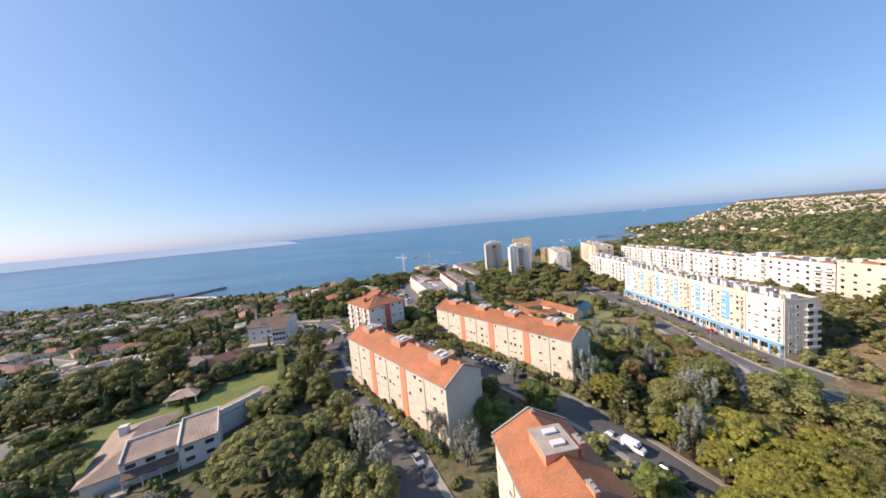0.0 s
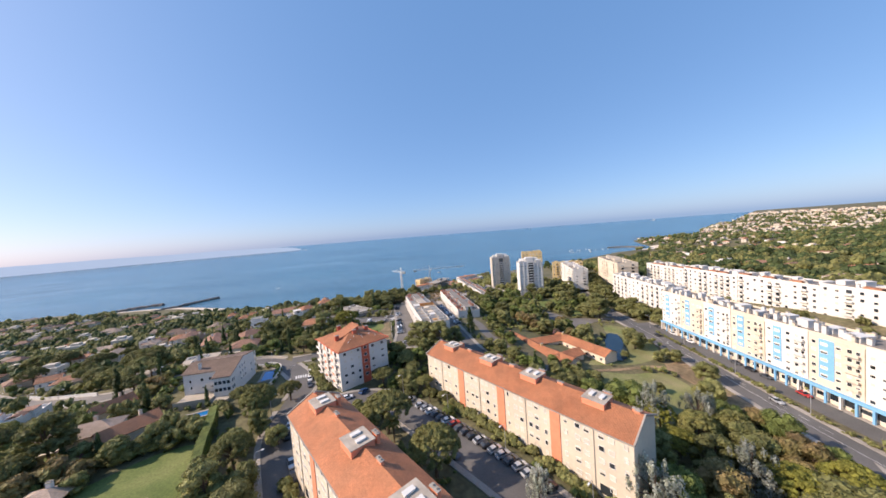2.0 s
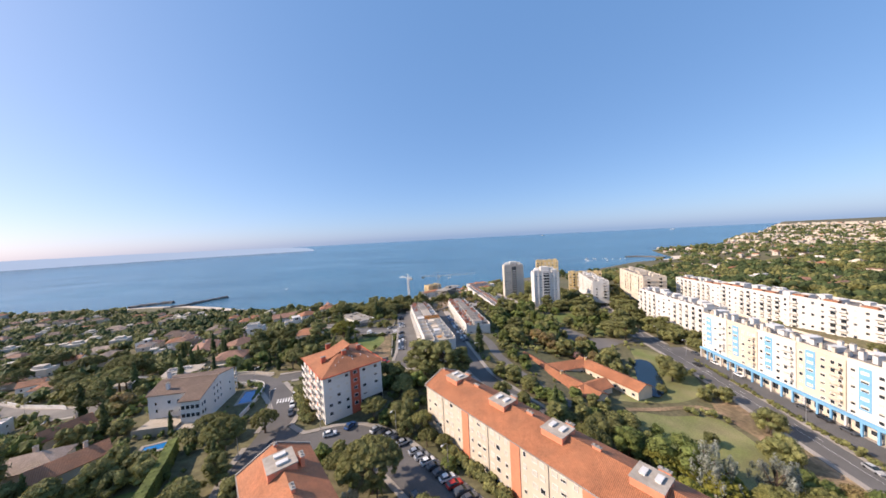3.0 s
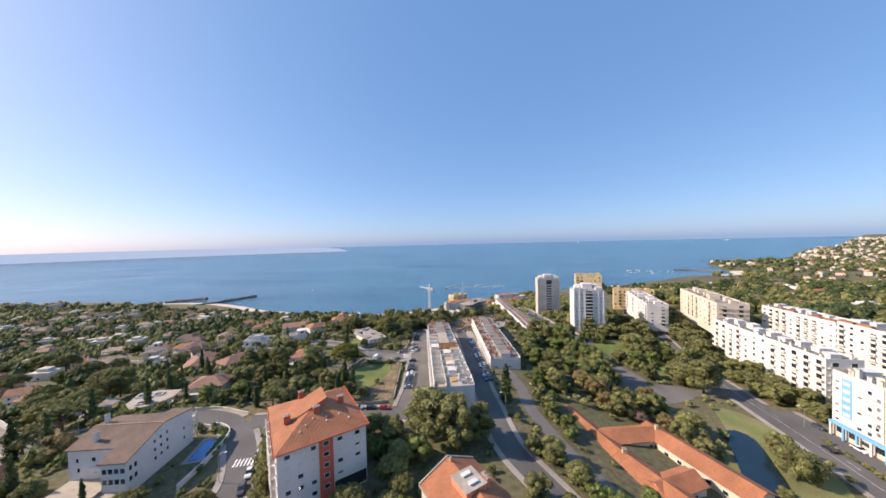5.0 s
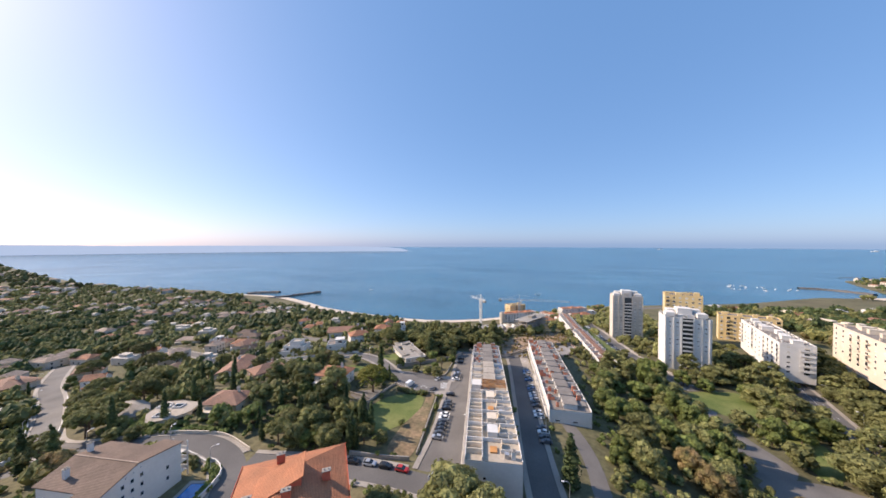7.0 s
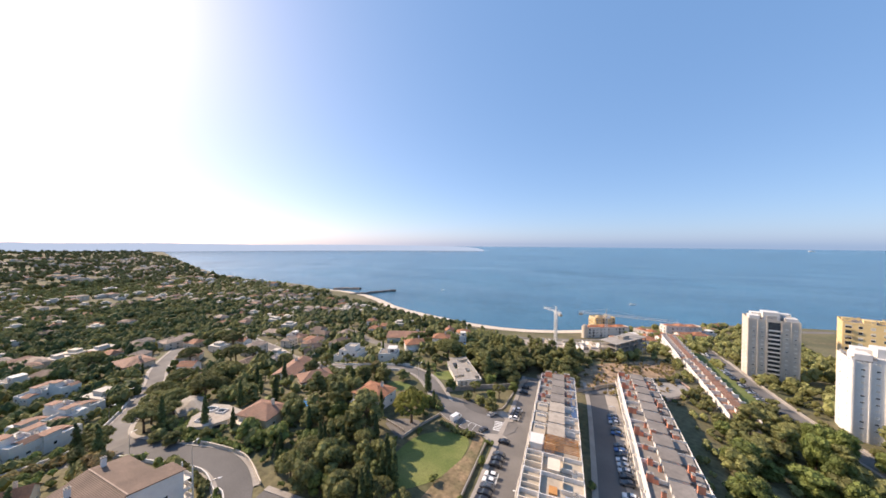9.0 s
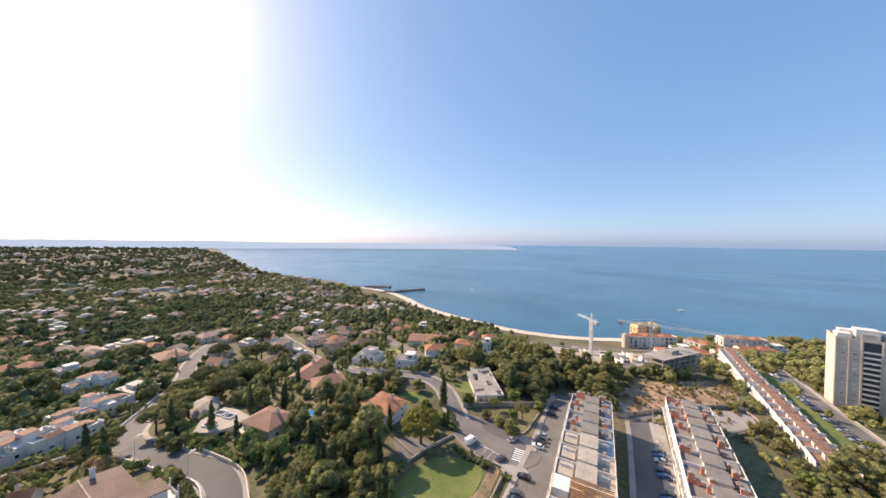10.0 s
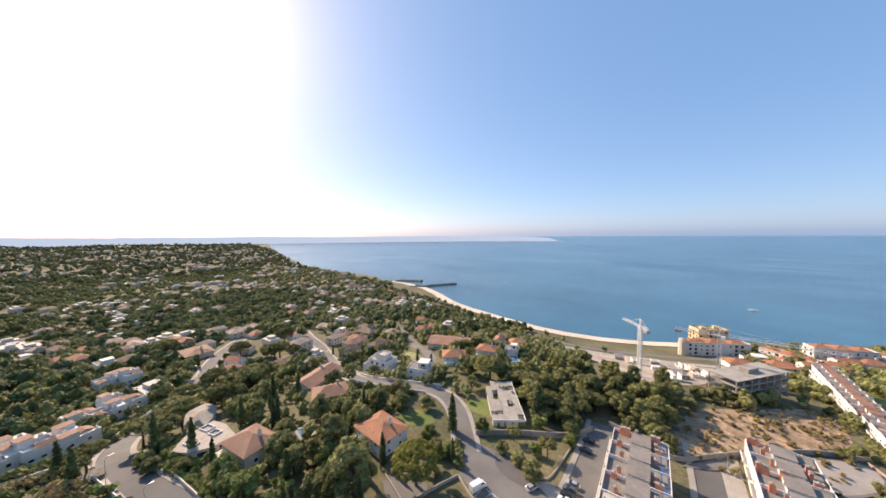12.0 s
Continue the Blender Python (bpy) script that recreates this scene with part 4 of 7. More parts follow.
        for u in (L * 0.33, L * 0.66):
            part("terrace_wall", boxes((u, u + 0.22, 0.2, D * 0.3, h + 0.07, h + r.uniform(1.0, 1.5))), M_CREAM, b)
        part("terrace_wall", boxes((L * 0.1, L * 0.1 + 2.2, D * 0.66, D * 0.66 + 0.18, h + 0.07, h + 1.6)), M_CREAM, b)
        if r.random() < 0.5:
            part("terrace_floor", boxes((L * 0.58, L - 0.2, D * 0.66, D - 0.4, h + 0.075, h + 0.11)), M_LAWN if r.random() < 0.4 else M_CAP, b, "terrace floor of another colour")
    elif style == 4:
        bm.free()
        for i in range(10):
            part("slat", boxes((0.6 + i * 0.75, 0.75 + i * 0.75, D * 0.32, D * 0.95, h + 2.3, h + 2.5)), M_TIMBER, b)
        for f in (0.34, 0.92):
            part("pergola_beam", boxes((0.4, L - 0.4, D * f, D * (f + 0.01), h + 2.1, h + 2.3)), M_TIMBER, b, "orange timber beam")
        for u in (0.5, L - 0.7):
            for v in (0.34, 0.92):
                part("post", boxes((u, u + 0.16, D * v, D * v + 0.16, h + 0.07, h + 2.1)), M_TIMBER, b)
        part("roof_cabin", boxes((1.2, L - 2.4, D * 0.05, D * 0.28, h + 0.07, h + 2.2), (1.0, L - 2.2, D * 0.05 - 0.2, D * 0.28 + 0.2, h + 2.2, h + 2.35)), wall, b, "white roof cabin")
        part("timber_screen", boxes((0.3, L - 0.3, D * 0.5, D * 0.5 + 0.1, h + 0.07, h + 1.9)), M_TIMBER, b, "orange timber screen")
    else:
        part("roof_cabin", bm, [wall, M_TILE_OLD], b, "white roof cabin with clay tiles")
        part("terrace_floor", boxes((0.3, L - 0.1, D * 0.7, D - 0.3, h + 0.075, h + 0.12)), M_TILE_OLD, b, "terracotta terrace floor")
        part("party_wall", boxes((0.02, 0.3, -0.1, D + 0.1, h, h + 1.9)), wall, b)
    if style not in (2, 4):
        put_window(b, L * 0.5, v0 - 0.003, h + 0.2, 1.6, 1.7, 0, 0)
    floors = max(2, int(h / 2.9))
    for f in range(floors):
        for u in (L * 0.27, L * 0.72):
            put_window(b, u, -0.003, 0.8 + f * h / floors, 1.4, 1.35, 0)
            if style != 3:
                put_window(b, u, D + 0.003, 0.8 + f * h / floors, 1.4, 1.35, 180)
        if f:
            part("balcony", boxes((L * 0.1, L * 0.9, -1.1, -0.002, f * h / floors - 0.15, f * h / floors), (L * 0.1, L * 0.9, -1.1, -1.0, f * h / floors, f * h / floors + 0.9)), wall, b)
    return b


d_w = Vector((0.237, -0.971)).normalized()
for k in range(13):
    q = Vector((-37.6, 300.2)) + d_w * k * 8.2
    unit = terrace_house(q.x, q.y, -6.0 + k * 0.3, d_w, 8.2, 15.0, 3.6 + 0.53 * k, (1, 1, 1, 1, 0, 0, 0, 4, 2, 2, 2, 2, 2)[k], 60 + k, ("white terraced house with a roof terrace and brick chimneys" if k < 7 else "pale terraced house with a concrete roof terrace and cabin"), "west terrace row")
    hh = 9.6 + 0.23 * k
    if k < 5:
        for i in range(4):
            bm = bmesh.new()
            solid(bm, [(0.2 + i * 1.98, 12.7, hh + 0.9), (2.08 + i * 1.98, 12.7, hh + 0.9), (2.08 + i * 1.98, 14.9, hh + 0.25), (0.2 + i * 1.98, 14.9, hh + 0.25), (0.2 + i * 1.98, 12.7, hh + 0.08), (2.08 + i * 1.98, 12.7, hh + 0.08), (2.08 + i * 1.98, 14.9, hh + 0.08), (0.2 + i * 1.98, 14.9, hh + 0.08)], [(0, 1, 2, 3), (0, 4, 5, 1), (1, 5, 6, 2), (2, 6, 7, 3), (3, 7, 4, 0)], 0, Matrix())
            part("glazed_roof", bm, M_SLATE, unit, "blue glazed lean-to roof")
    if k == 0:
        for v in (3.5, 6.5, 11.5):
            chimney(unit, 0.9, v, hh + 0.07, 0.9, 2.4 if v != 6.5 else 0.8, 2.6, M_CORAL)
    if k == 12:
        for z in (1.2, 4.2, 7.4):
            for v in (2.6, 5.2):
                put_window(unit, 8.183, v, z, 0.9, 0.9, 90, 0)
d_e = Vector((0.174, -0.985)).normalized()
for k in range(11):
    q = Vector((-8.0, 334.0)) + d_e * k * 8.2
    unit = terrace_house(q.x, q.y, -8.0, d_e, 8.2, 15.5, -0.6 + 0.28 * k, 1, 80 + k, "white terraced house with orange brick chimneys on a grey roof", "east terrace row")
    hh = 7.4 + 0.28 * k
    for v in ((1.2,), (12.5,), (1.2, 6.0), (), (12.5,))[k % 5] if k < 10 else (1.2, 12.5):
        chimney(unit, 0.5, v, hh + 0.07, 0.8, 1.6, 2.0 + (k * 7 + v) % 1.2, M_CORAL)
    if k == 10:
        for z in (2.4, 5.6):
            for v in (3.0, 9.5):
                part("window", window_mesh(2.0, 0.7, 0), None, unit, m=pose(8.185, v, z, 0, 0, 90))
        part("fence_panel", boxes((8.6, 8.8, 1.0, 12.0, -1.0, 1.5)), M_CORAL, unit, "orange boundary wall")
d_t = Vector((0.1316, -0.991)).normalized()
for k in range(19):
    q = Vector((12.5, 494.0)) + d_t * k * 8.6 + (Vector((1.2, 0)) if k > 8 else Vector((0, 0)))
    top = -15.3 + 0.44 * k - (0.8 if k == 9 else 0)
    terrace_house(q.x, q.y, top - 12.5, d_t, 8.6, 10.5, top, 3, 100 + k, "white terraced house with a terracotta roof strip", "lower terrace row")


# ---- low tiled school among the trees ----
def wing(parent, x, y, d, L, D, h, rise, tile, wall=None, z0=-3.0):
    d = Vector(d).normalized()
    m = pose(x, y, 0, 0, 0, math.degrees(math.atan2(d.y, d.x)))
    w = part("wing", gable_walls(L, D, z0, h, rise), wall or M_CREAM, parent, m=m)
    part("roof", gable_roof(L, D, h, rise, 0.6, 0.2), tile, w, "terracotta tile roof")
    for i in range(max(1, int(L / 4))):
        ob = part("window", window_mesh(1.5, 1.3, 0), None, w, m=pose(2 + i * 4, -0.003, 1.0))
        part("window", ob.data, None, w, m=pose(L - 2 - i * 4, D + 0.003, 1.0, 0, 0, 180))
    return w


school = thing("school_building", 51, 189, -9.5, 0, "low rambling building with terracotta roofs around a courtyard", "school")
for x, y, d, L, D in ((-16.5, 25, (0.38, -0.925), 26, 8), (-8, 3.5, (0.5, -0.866), 24, 8), (-7, 7, (0.97, 0.24), 22, 8), (9, 17, (0.45, -0.89), 32, 8.5), (3, -13, (0.9, 0.43), 14, 7)):
    wing(school, x, y, d, L, D, 3.8, 1.9, M_TILE)
    foot(51 + x, 189 + y, d, L, D, 1)
chimney(school, -2, 1, 4.5, 1.2, 1.0, 2.4, M_YELLOW)
chimney(school, 14, 15, 4.5, 0.9, 0.9, 2.4, M_YELLOW)


# ---- villa with faded tiles, and other placed houses ----
def villa():
    """White villa of two stepped upper storeys over a broad low roof, with parapets between the tile planes."""
    b = thing("villa", -76, 72, -1.0, 0, "sprawling white villa with faded tan tile roofs and parapets", "villa")

    def at(x, y, yaw):
        return pose(x + 76, y - 72, 0, 0, 0, yaw)
    low = at(-100, 84.5, -56.6)
    foot(-100, 84.5, (0.55, -0.835), 25, 14, 1)
    part("wall", boxes((0.5, 24.5, 0.5, 13.5, -3, 3.2)), M_WHITE, b, m=low)
    part("roof", hip_roof(25, 14, 3.2, 2.4, 0.5), M_TILE_TAN, b, "faded tan tile roof", m=low)
    part("garden_terrace", boxes((25.5, 29, 0, 9, -3, 0.2)), M_CAP, b, m=low)
    up = at(-79.4, 67.1, 35)
    foot(-79.4, 67.1, (0.82, 0.57), 19, 8, 1)
    for u0, u1, v0, v1, e, t in ((0, 10.7, 0, 7, 5.4, 6.9), (10.75, 19, -2, 8, 5.7, 7.4)):
        bm = bmesh.new()
        solid(bm, [(u0, v0, -3), (u1, v0, -3), (u1, v1, -3), (u0, v1, -3), (u0, v0, e), (u1, v0, e), (u1, v1, t), (u0, v1, t)],
              [(0, 1, 5, 4), (1, 2, 6, 5), (2, 3, 7, 6), (3, 0, 4, 7), (4, 5, 6, 7)], 0, Matrix())
        part("wall", bm, M_WHITE, b, m=up)
        bm = bmesh.new()
        solid(bm, [(u0 + 0.3, v0 - 0.5, e - 0.06), (u1 - 0.3, v0 - 0.5, e - 0.06), (u1 - 0.3, v1 - 0.3, t + 0.02), (u0 + 0.3, v1 - 0.3, t + 0.02), (u0 + 0.3, v0 - 0.5, e + 0.14), (u1 - 0.3, v0 - 0.5, e + 0.14), (u1 - 0.3, v1 - 0.3, t + 0.22), (u0 + 0.3, v1 - 0.3, t + 0.22)],
              [(0, 3, 2, 1), (4, 5, 6, 7), (0, 1, 5, 4), (1, 2, 6, 5), (2, 3, 7, 6), (3, 0, 4, 7)], 0, Matrix())
        part("roof", bm, M_TILE_TAN, b, "faded tan tile roof", m=up)
        for u in (u0, u1 - 0.28):
            bm = bmesh.new()
            solid(bm, [(u, v0 - 0.55, e + 0.6), (u + 0.28, v0 - 0.55, e + 0.6), (u + 0.28, v1, t + 0.75), (u, v1, t + 0.75), (u, v0 - 0.55, e - 0.9), (u + 0.28, v0 - 0.55, e - 0.9), (u + 0.28, v1, t - 0.5), (u, v1, t - 0.5)],
                  [(0, 1, 2, 3), (4, 7, 6, 5), (0, 4, 5, 1), (1, 5, 6, 2), (2, 6, 7, 3), (3, 7, 4, 0)], 0, Matrix())
            part("parapet", bm, M_WHITE, b, m=up)
        part("parapet", boxes((u0 + 0.28, u1 - 0.28, v1 - 0.28, v1, t - 0.3, t + 0.75)), M_WHITE, b, m=up)
        n = 3 if u0 == 0 else 2
        for k in range(n):
            for z in (3.6, 0.9):
                part("window", window_mesh(2.0, 1.25, 0), None, b, m=up @ pose(u0 + (k + 0.5) * (u1 - u0) / n, v0 - 0.003, z))
    bm = bmesh.new()
    solid(bm, [(0.2, -2.4, 2.6), (10.6, -2.4, 2.6), (10.6, -0.02, 3.4), (0.2, -0.02, 3.4), (0.2, -2.4, 2.42), (10.6, -2.4, 2.42), (10.6, -0.02, 3.2), (0.2, -0.02, 3.2)],
          [(0, 1, 2, 3), (4, 7, 6, 5), (0, 4, 5, 1), (1, 5, 6, 2), (3, 7, 4, 0)], 0, Matrix())
    part("lean_to_roof", bm, M_TILE_BROWN, b, "brown tiled lean-to roof", m=up)
    for u in (0.4, 3.7, 7.0, 10.2):
        part("post", boxes((u, u + 0.3, -2.3, -2.0, -3, 2.42)), M_WHITE, b, m=up)
    wing(b, 6, 10.5, (0.5, 0.866), 17, 5, 5.0, 0.5, M_TILE_TAN, M_WHITE)
    foot(-70, 82.5, (0.5, 0.866), 17, 5, 1)
    part("screen_wall", boxes((0, 14, -0.2, 0.2, -1, 6.8)), M_WHITE, b, m=at(-69.6, 82.6, 60))
    part("chimney", boxes((-0.9, 0.9, -0.7, 0.7, 3, 7.0), (-1.05, 1.05, -0.85, 0.85, 7.0, 7.2)), M_WHITE, b, m=at(-92, 80, 20))


villa()


# ---- houses ----
def lowest(x, y, r=7):
    return min(float(ground_z(x + a, y + b)) for a in (-r, r) for b in (-r, r))


def clear(x, y, gap, road_gap=None):
    """Whether a round spot is free of buildings, roads and open patches."""
    q = Vector((x, y))
    for c, d, hl, hd in FOOT:
        v = q - c
        if abs(v.dot(d)) < hl + gap and abs(v.x * -d.y + v.y * d.x) < hd + gap:
            return False
    g = gap if road_gap is None else road_gap
    for pts, half, lo, hi in ROAD_ARRAYS:
        if lo[0] - 20 < x < hi[0] + 20 and lo[1] - 20 < y < hi[1] + 20:
            if np.min((pts[:, 0] - x) ** 2 + (pts[:, 1] - y) ** 2) < (half + g) ** 2:
                return False
    for poly in PATCHES:
        inside = False
        j = len(poly) - 1
        for i in range(len(poly)):
            (x0, y0), (x1, y1) = poly[i], poly[j]
            if (y0 > y) != (y1 > y) and x < (x1 - x0) * (y - y0) / (y1 - y0) + x0:
                inside = not inside
            j = i
        if inside:
            return False
    return True


ROAD_ARRAYS = []
for line, half in ROADS:
    a = np.array([(q.x, q.y) for q in line])
    ROAD_ARRAYS.append((a, half, a.min(0), a.max(0)))

HOUSES = {}
HOUSE_KINDS = {
    "hip": (15, 12, 5.6, "hip", M_TILE_HOUSE, M_WHITE, "white villa with a hipped terracotta roof in a garden"),
    "hip_old": (14, 11, 4.6, "hip", M_TILE_OLD, M_CREAM, "cream villa with a weathered clay tile roof"),
    "long_tan": (24, 10, 3.8, "hip", M_TILE_TAN, M_CREAM, "long low house with a faded tan tile roof"),
    "gable": (13, 9.5, 6.0, "gable", M_TILE_HOUSE, M_WHITE, "white house with a gabled terracotta roof"),
    "gable_old": (18, 9.5, 4.2, "gable", M_TILE_OLD, M_WHITE, "white house with a long weathered tile roof"),
    "gable_rust": (17, 9.5, 4.2, "gable", M_TILE_HOUSE, M_CREAM, "low cream house with a long rust-orange tile roof"),
    "gable_brown": (13, 10, 5.8, "gable", M_TILE_BROWN, M_WHITE, "white house with a brown tile roof"),
    "hip_brown": (16, 12, 3.6, "hip", M_TILE_OLD, M_PINK, "low house with a brownish clay tile roof"),
    "slate": (16, 10, 4.6, "gable", M_SLAB, M_WHITE, "white modern house with dark grey roof planes"),
    "stepped": (18, 13, 4.0, "stepped", M_CAP, M_WHITE, "white multi-level villa with beige roof terraces"),
    "flat": (14, 11, 5.8, "flat", M_SLAB, M_WHITE, "white modern house with a flat roof"),
    "flat_low": (18, 15, 3.6, "flat", M_CONCRETE, M_WHITE, "low modern house with a grey flat roof"),
    "town": (8.5, 11, 5.6, "terrace", M_TILE_OLD, M_WHITE, "white stepped townhouse with small terracotta roofs"),
    "town_tall": (8.0, 10, 7.4, "terrace", M_TILE_OLD, M_WHITE, "tall white stepped townhouse with roof terraces"),
}


def build_house(kind, x, y, z, yaw):
    L, D, h, roof, cover, wall, label = HOUSE_KINDS[kind]
    b = thing("house", x, y, z, yaw, label, "house", "villas on the slope")
    rise = {"hip": 2.4, "gable": 2.3, "flat": 0, "terrace": 0.9, "stepped": 0}[roof]
    o = pose(-L / 2, -D / 2, 0)
    if roof == "gable":
        part("wall", gable_walls(L, D, -4, h, rise), wall, b, m=o)
        part("roof", gable_roof(L, D, h, rise, 0.45, 0.18), cover, b, m=o)
    elif roof == "hip":
        part("wall", boxes((0, L, 0, D, -4, h)), wall, b, m=o)
        part("roof", hip_roof(L, D, h, rise, 0.6), cover, b, m=o)
        part("porch", boxes((1.0, L * 0.45, -2.6, -0.003, -3, 2.6), (0.8, L * 0.45 + 0.2, -2.8, -0.003, 2.6, 2.75)), wall, b, m=o)
    elif roof == "stepped":
        for u0, u1, v0, v1, z0, z1 in ((0, L, 0, D, -4, h), (2.2, L - 1.6, 2.6, D - 0.6, h + 0.12, h + 2.9), (5.5, L - 5.0, 4.8, D - 1.6, h + 3.02, h + 5.4)):
            part("wall", boxes((u0, u1, v0, v1, z0, z1)), wall, b, m=o)
            part("terrace_floor", boxes((u0 + 0.2, u1 - 0.2, v0 + 0.2, v1 - 0.2, z1, z1 + 0.116)), cover, b, "beige terrace floor", m=o)
            part("parapet", boxes((u0, u1, v0, v0 + 0.2, z1, z1 + 0.8), (u0, u1, v1 - 0.2, v1, z1, z1 + 0.8), (u0, u0 + 0.2, v0 + 0.2, v1 - 0.2, z1, z1 + 0.8), (u1 - 0.2, u1, v0 + 0.2, v1 - 0.2, z1, z1 + 0.8)), wall, b, m=o)
        for u in (-0.22, 0.0, 0.25):
            put_window(b, u * L, 2.6 - D / 2 - 0.003, h + 0.5, 1.8, 1.9, 0, 0)
    elif roof == "terrace":
        part("wall", boxes((0, L, 0, D, -4, h)), wall, b, m=o)
        part("roof", gable_roof(L * 0.55, D * 0.45, h, rise, 0.25, 0.15), cover, b, m=pose(-L / 2 + L * 0.42, -D / 2 + 0.3, 0))
        part("upper_storey", boxes((0.3, L * 0.5, D * 0.52, D - 0.4, h, h + 2.7), (L * 0.5, L - 0.4, D * 0.7, D - 0.4, h, h + 1.4)), wall, b, m=o)
        part("terrace_wall", boxes((0, L * 0.4, 0, 0.2, h, h + 0.9), (0, 0.2, 0.2, D, h, h + 0.9), (L - 0.2, L, D * 0.5, D, h, h + 0.9)), wall, b, m=o)
        part("tile_lid", boxes((0.1, L * 0.5 + 0.2, D * 0.5, D - 0.2, h + 2.7, h + 2.85)), cover, b, m=o)
    else:
        part("wall", boxes((0, L, 0, D, -4, h)), wall, b, m=o)
        part("parapet", boxes((0, L, 0, 0.25, h, h + 0.6), (0, L, D - 0.25, D, h, h + 0.6), (0, 0.25, 0.25, D - 0.25, h, h + 0.6), (L - 0.25, L, 0.25, D - 0.25, h, h + 0.6)), wall, b, m=o)
        part("roof", boxes((0.25, L - 0.25, 0.25, D - 0.25, h + 0.004, h + 0.08)), cover, b, m=o)
        if kind == "flat":
            part("upper_storey", boxes((L * 0.45, L - 1.2, D * 0.3, D - 0.8, h + 0.08, h + 2.6), (L * 0.45 - 0.3, L - 0.9, D * 0.3 - 0.3, D - 0.5, h + 2.6, h + 2.8)), wall, b, m=o)
        else:
            part("light_well", boxes((L * 0.55, L * 0.8, D * 0.15, D * 0.3, h + 0.08, h + 0.5), (L * 0.2, L * 0.4, D * 0.6, D * 0.75, h + 0.08, h + 0.5)), M_FRAME, b, m=o)
        if kind == "flat":
            put_window(b, L * 0.2, D * 0.3 - D / 2 - 0.003, h + 0.5, 3.0, 1.6, 0, 0)
    floors = 2 if h > 5 else 1
    for f in range(floors):
        for u in (-0.3, 0.05, 0.33):
            put_window(b, u * L, -D / 2 - 0.003, 0.9 + f * 2.8, 1.4, 1.3, 0)
        for v in (-0.2, 0.22):
            put_window(b, -L / 2 - 0.003, v * D, 0.9 + f * 2.8, 1.2, 1.3, 270)
            put_window(b, L / 2 + 0.003, v * D, 0.9 + f * 2.8, 1.2, 1.3, 90)
    if roof not in ("flat", "stepped"):
        chimney(b, L * 0.22, D * 0.12, h + rise * 0.4, 1.0, 0.8, rise * 0.6 + 1.3, wall)
    return b


def house(kind, x, y, yaw, scale=1.0):
    L, D = HOUSE_KINDS[kind][:2]
    z = lowest(x, y, 5) + 0.3
    d = Vector((math.cos(radians(yaw)), math.sin(radians(yaw))))
    n = Vector((-d.y, d.x))
    c = Vector((x, y)) - d * L * scale / 2 - n * D * scale / 2
    foot(c.x, c.y, d, L * scale, D * scale, 0.6)
    if kind not in HOUSES:
        HOUSES[kind] = build_house(kind, x, y, z, yaw)
        HOUSES[kind].scale = (scale, scale, 1)
        return HOUSES[kind]
    m = pose(x, y, z, 0, 0, yaw) @ Matrix.Diagonal((scale, scale, 1, 1))
    return copy_thing(HOUSES[kind], m)


def courtyard_house():
    """A low modern house whose flat roof is cut by small courts."""
    b = thing("house", -82, 296, lowest(-82, 296, 8) + 0.3, 137, "low modern house with a grey flat roof and small courts", "house", "villas on the slope")
    foot(-66, 290, (-0.731, 0.682), 33, 14, 0.5)
    us, vs = (-15.5, -12, -9.5, -6, -1, 3, 7, 11, 15.5), (-6.5, -4, -1.5, 1.5, 4, 6.5)
    courts = {(1, 3), (1, 4), (3, 1), (4, 3), (5, 3), (6, 0), (6, 1), (0, 0), (7, 4)}
    for i in range(8):
        for j in range(5):
            if (i, j) in courts:
                part("court", boxes((us[i] + 0.01, us[i + 1] - 0.01, vs[j] + 0.01, vs[j + 1] - 0.01, -3, 0.4 if (i + j) % 2 else 1.6)), M_LAWN, b, "planted court")
            else:
                part("roof_panel", boxes((us[i], us[i + 1] - 0.01, vs[j], vs[j + 1] - 0.01, 3.3, 3.75 + 0.25 * ((i * 3 + j) % 3 == 0))), M_CONCRETE, b)
                part("wall", boxes((us[i] + 0.3, us[i + 1] - 0.3, vs[j] + 0.3, vs[j + 1] - 0.3, -4, 3.296)), M_WHITE, b)
    part("fascia", boxes((-15.6, 15.6, -6.75, -6.505, 3.1, 4.0), (-15.75, -15.505, -6.5, 6.5, 3.1, 4.0)), M_WHITE, b, "white roof edge")
    for u in (-13.5, -3.5, 1, 9):
        put_window(b, u, -6.2 - 0.003, 0.6, 2.4, 2.0, 0, 0)
    for u, v in ((-4, -3), (5, -5), (10, 0)):
        chimney(b, u, v, 3.9, 0.9, 0.9, 0.9, M_WHITE)


def prism(pts, z0, z1, peak=None):
    """An upright body over a ring of plan points, flat or drawn up to a peak."""
    bm = bmesh.new()
    low, up = ([bm.verts.new((x, y, z)) for x, y in pts] for z in (z0, z1))
    n = len(pts)
    for k in range(n):
        bm.faces.new((low[k], low[(k + 1) % n], up[(k + 1) % n], up[k]))
    bm.faces.new(low)
    if peak is None:
        bm.faces.new(up)
    else:
        tip = bm.verts.new(peak)
        for k in range(n):
            bm.faces.new((up[k], up[(k + 1) % n], tip))
    bmesh.ops.recalc_face_normals(bm, faces=bm.faces)
    return bm


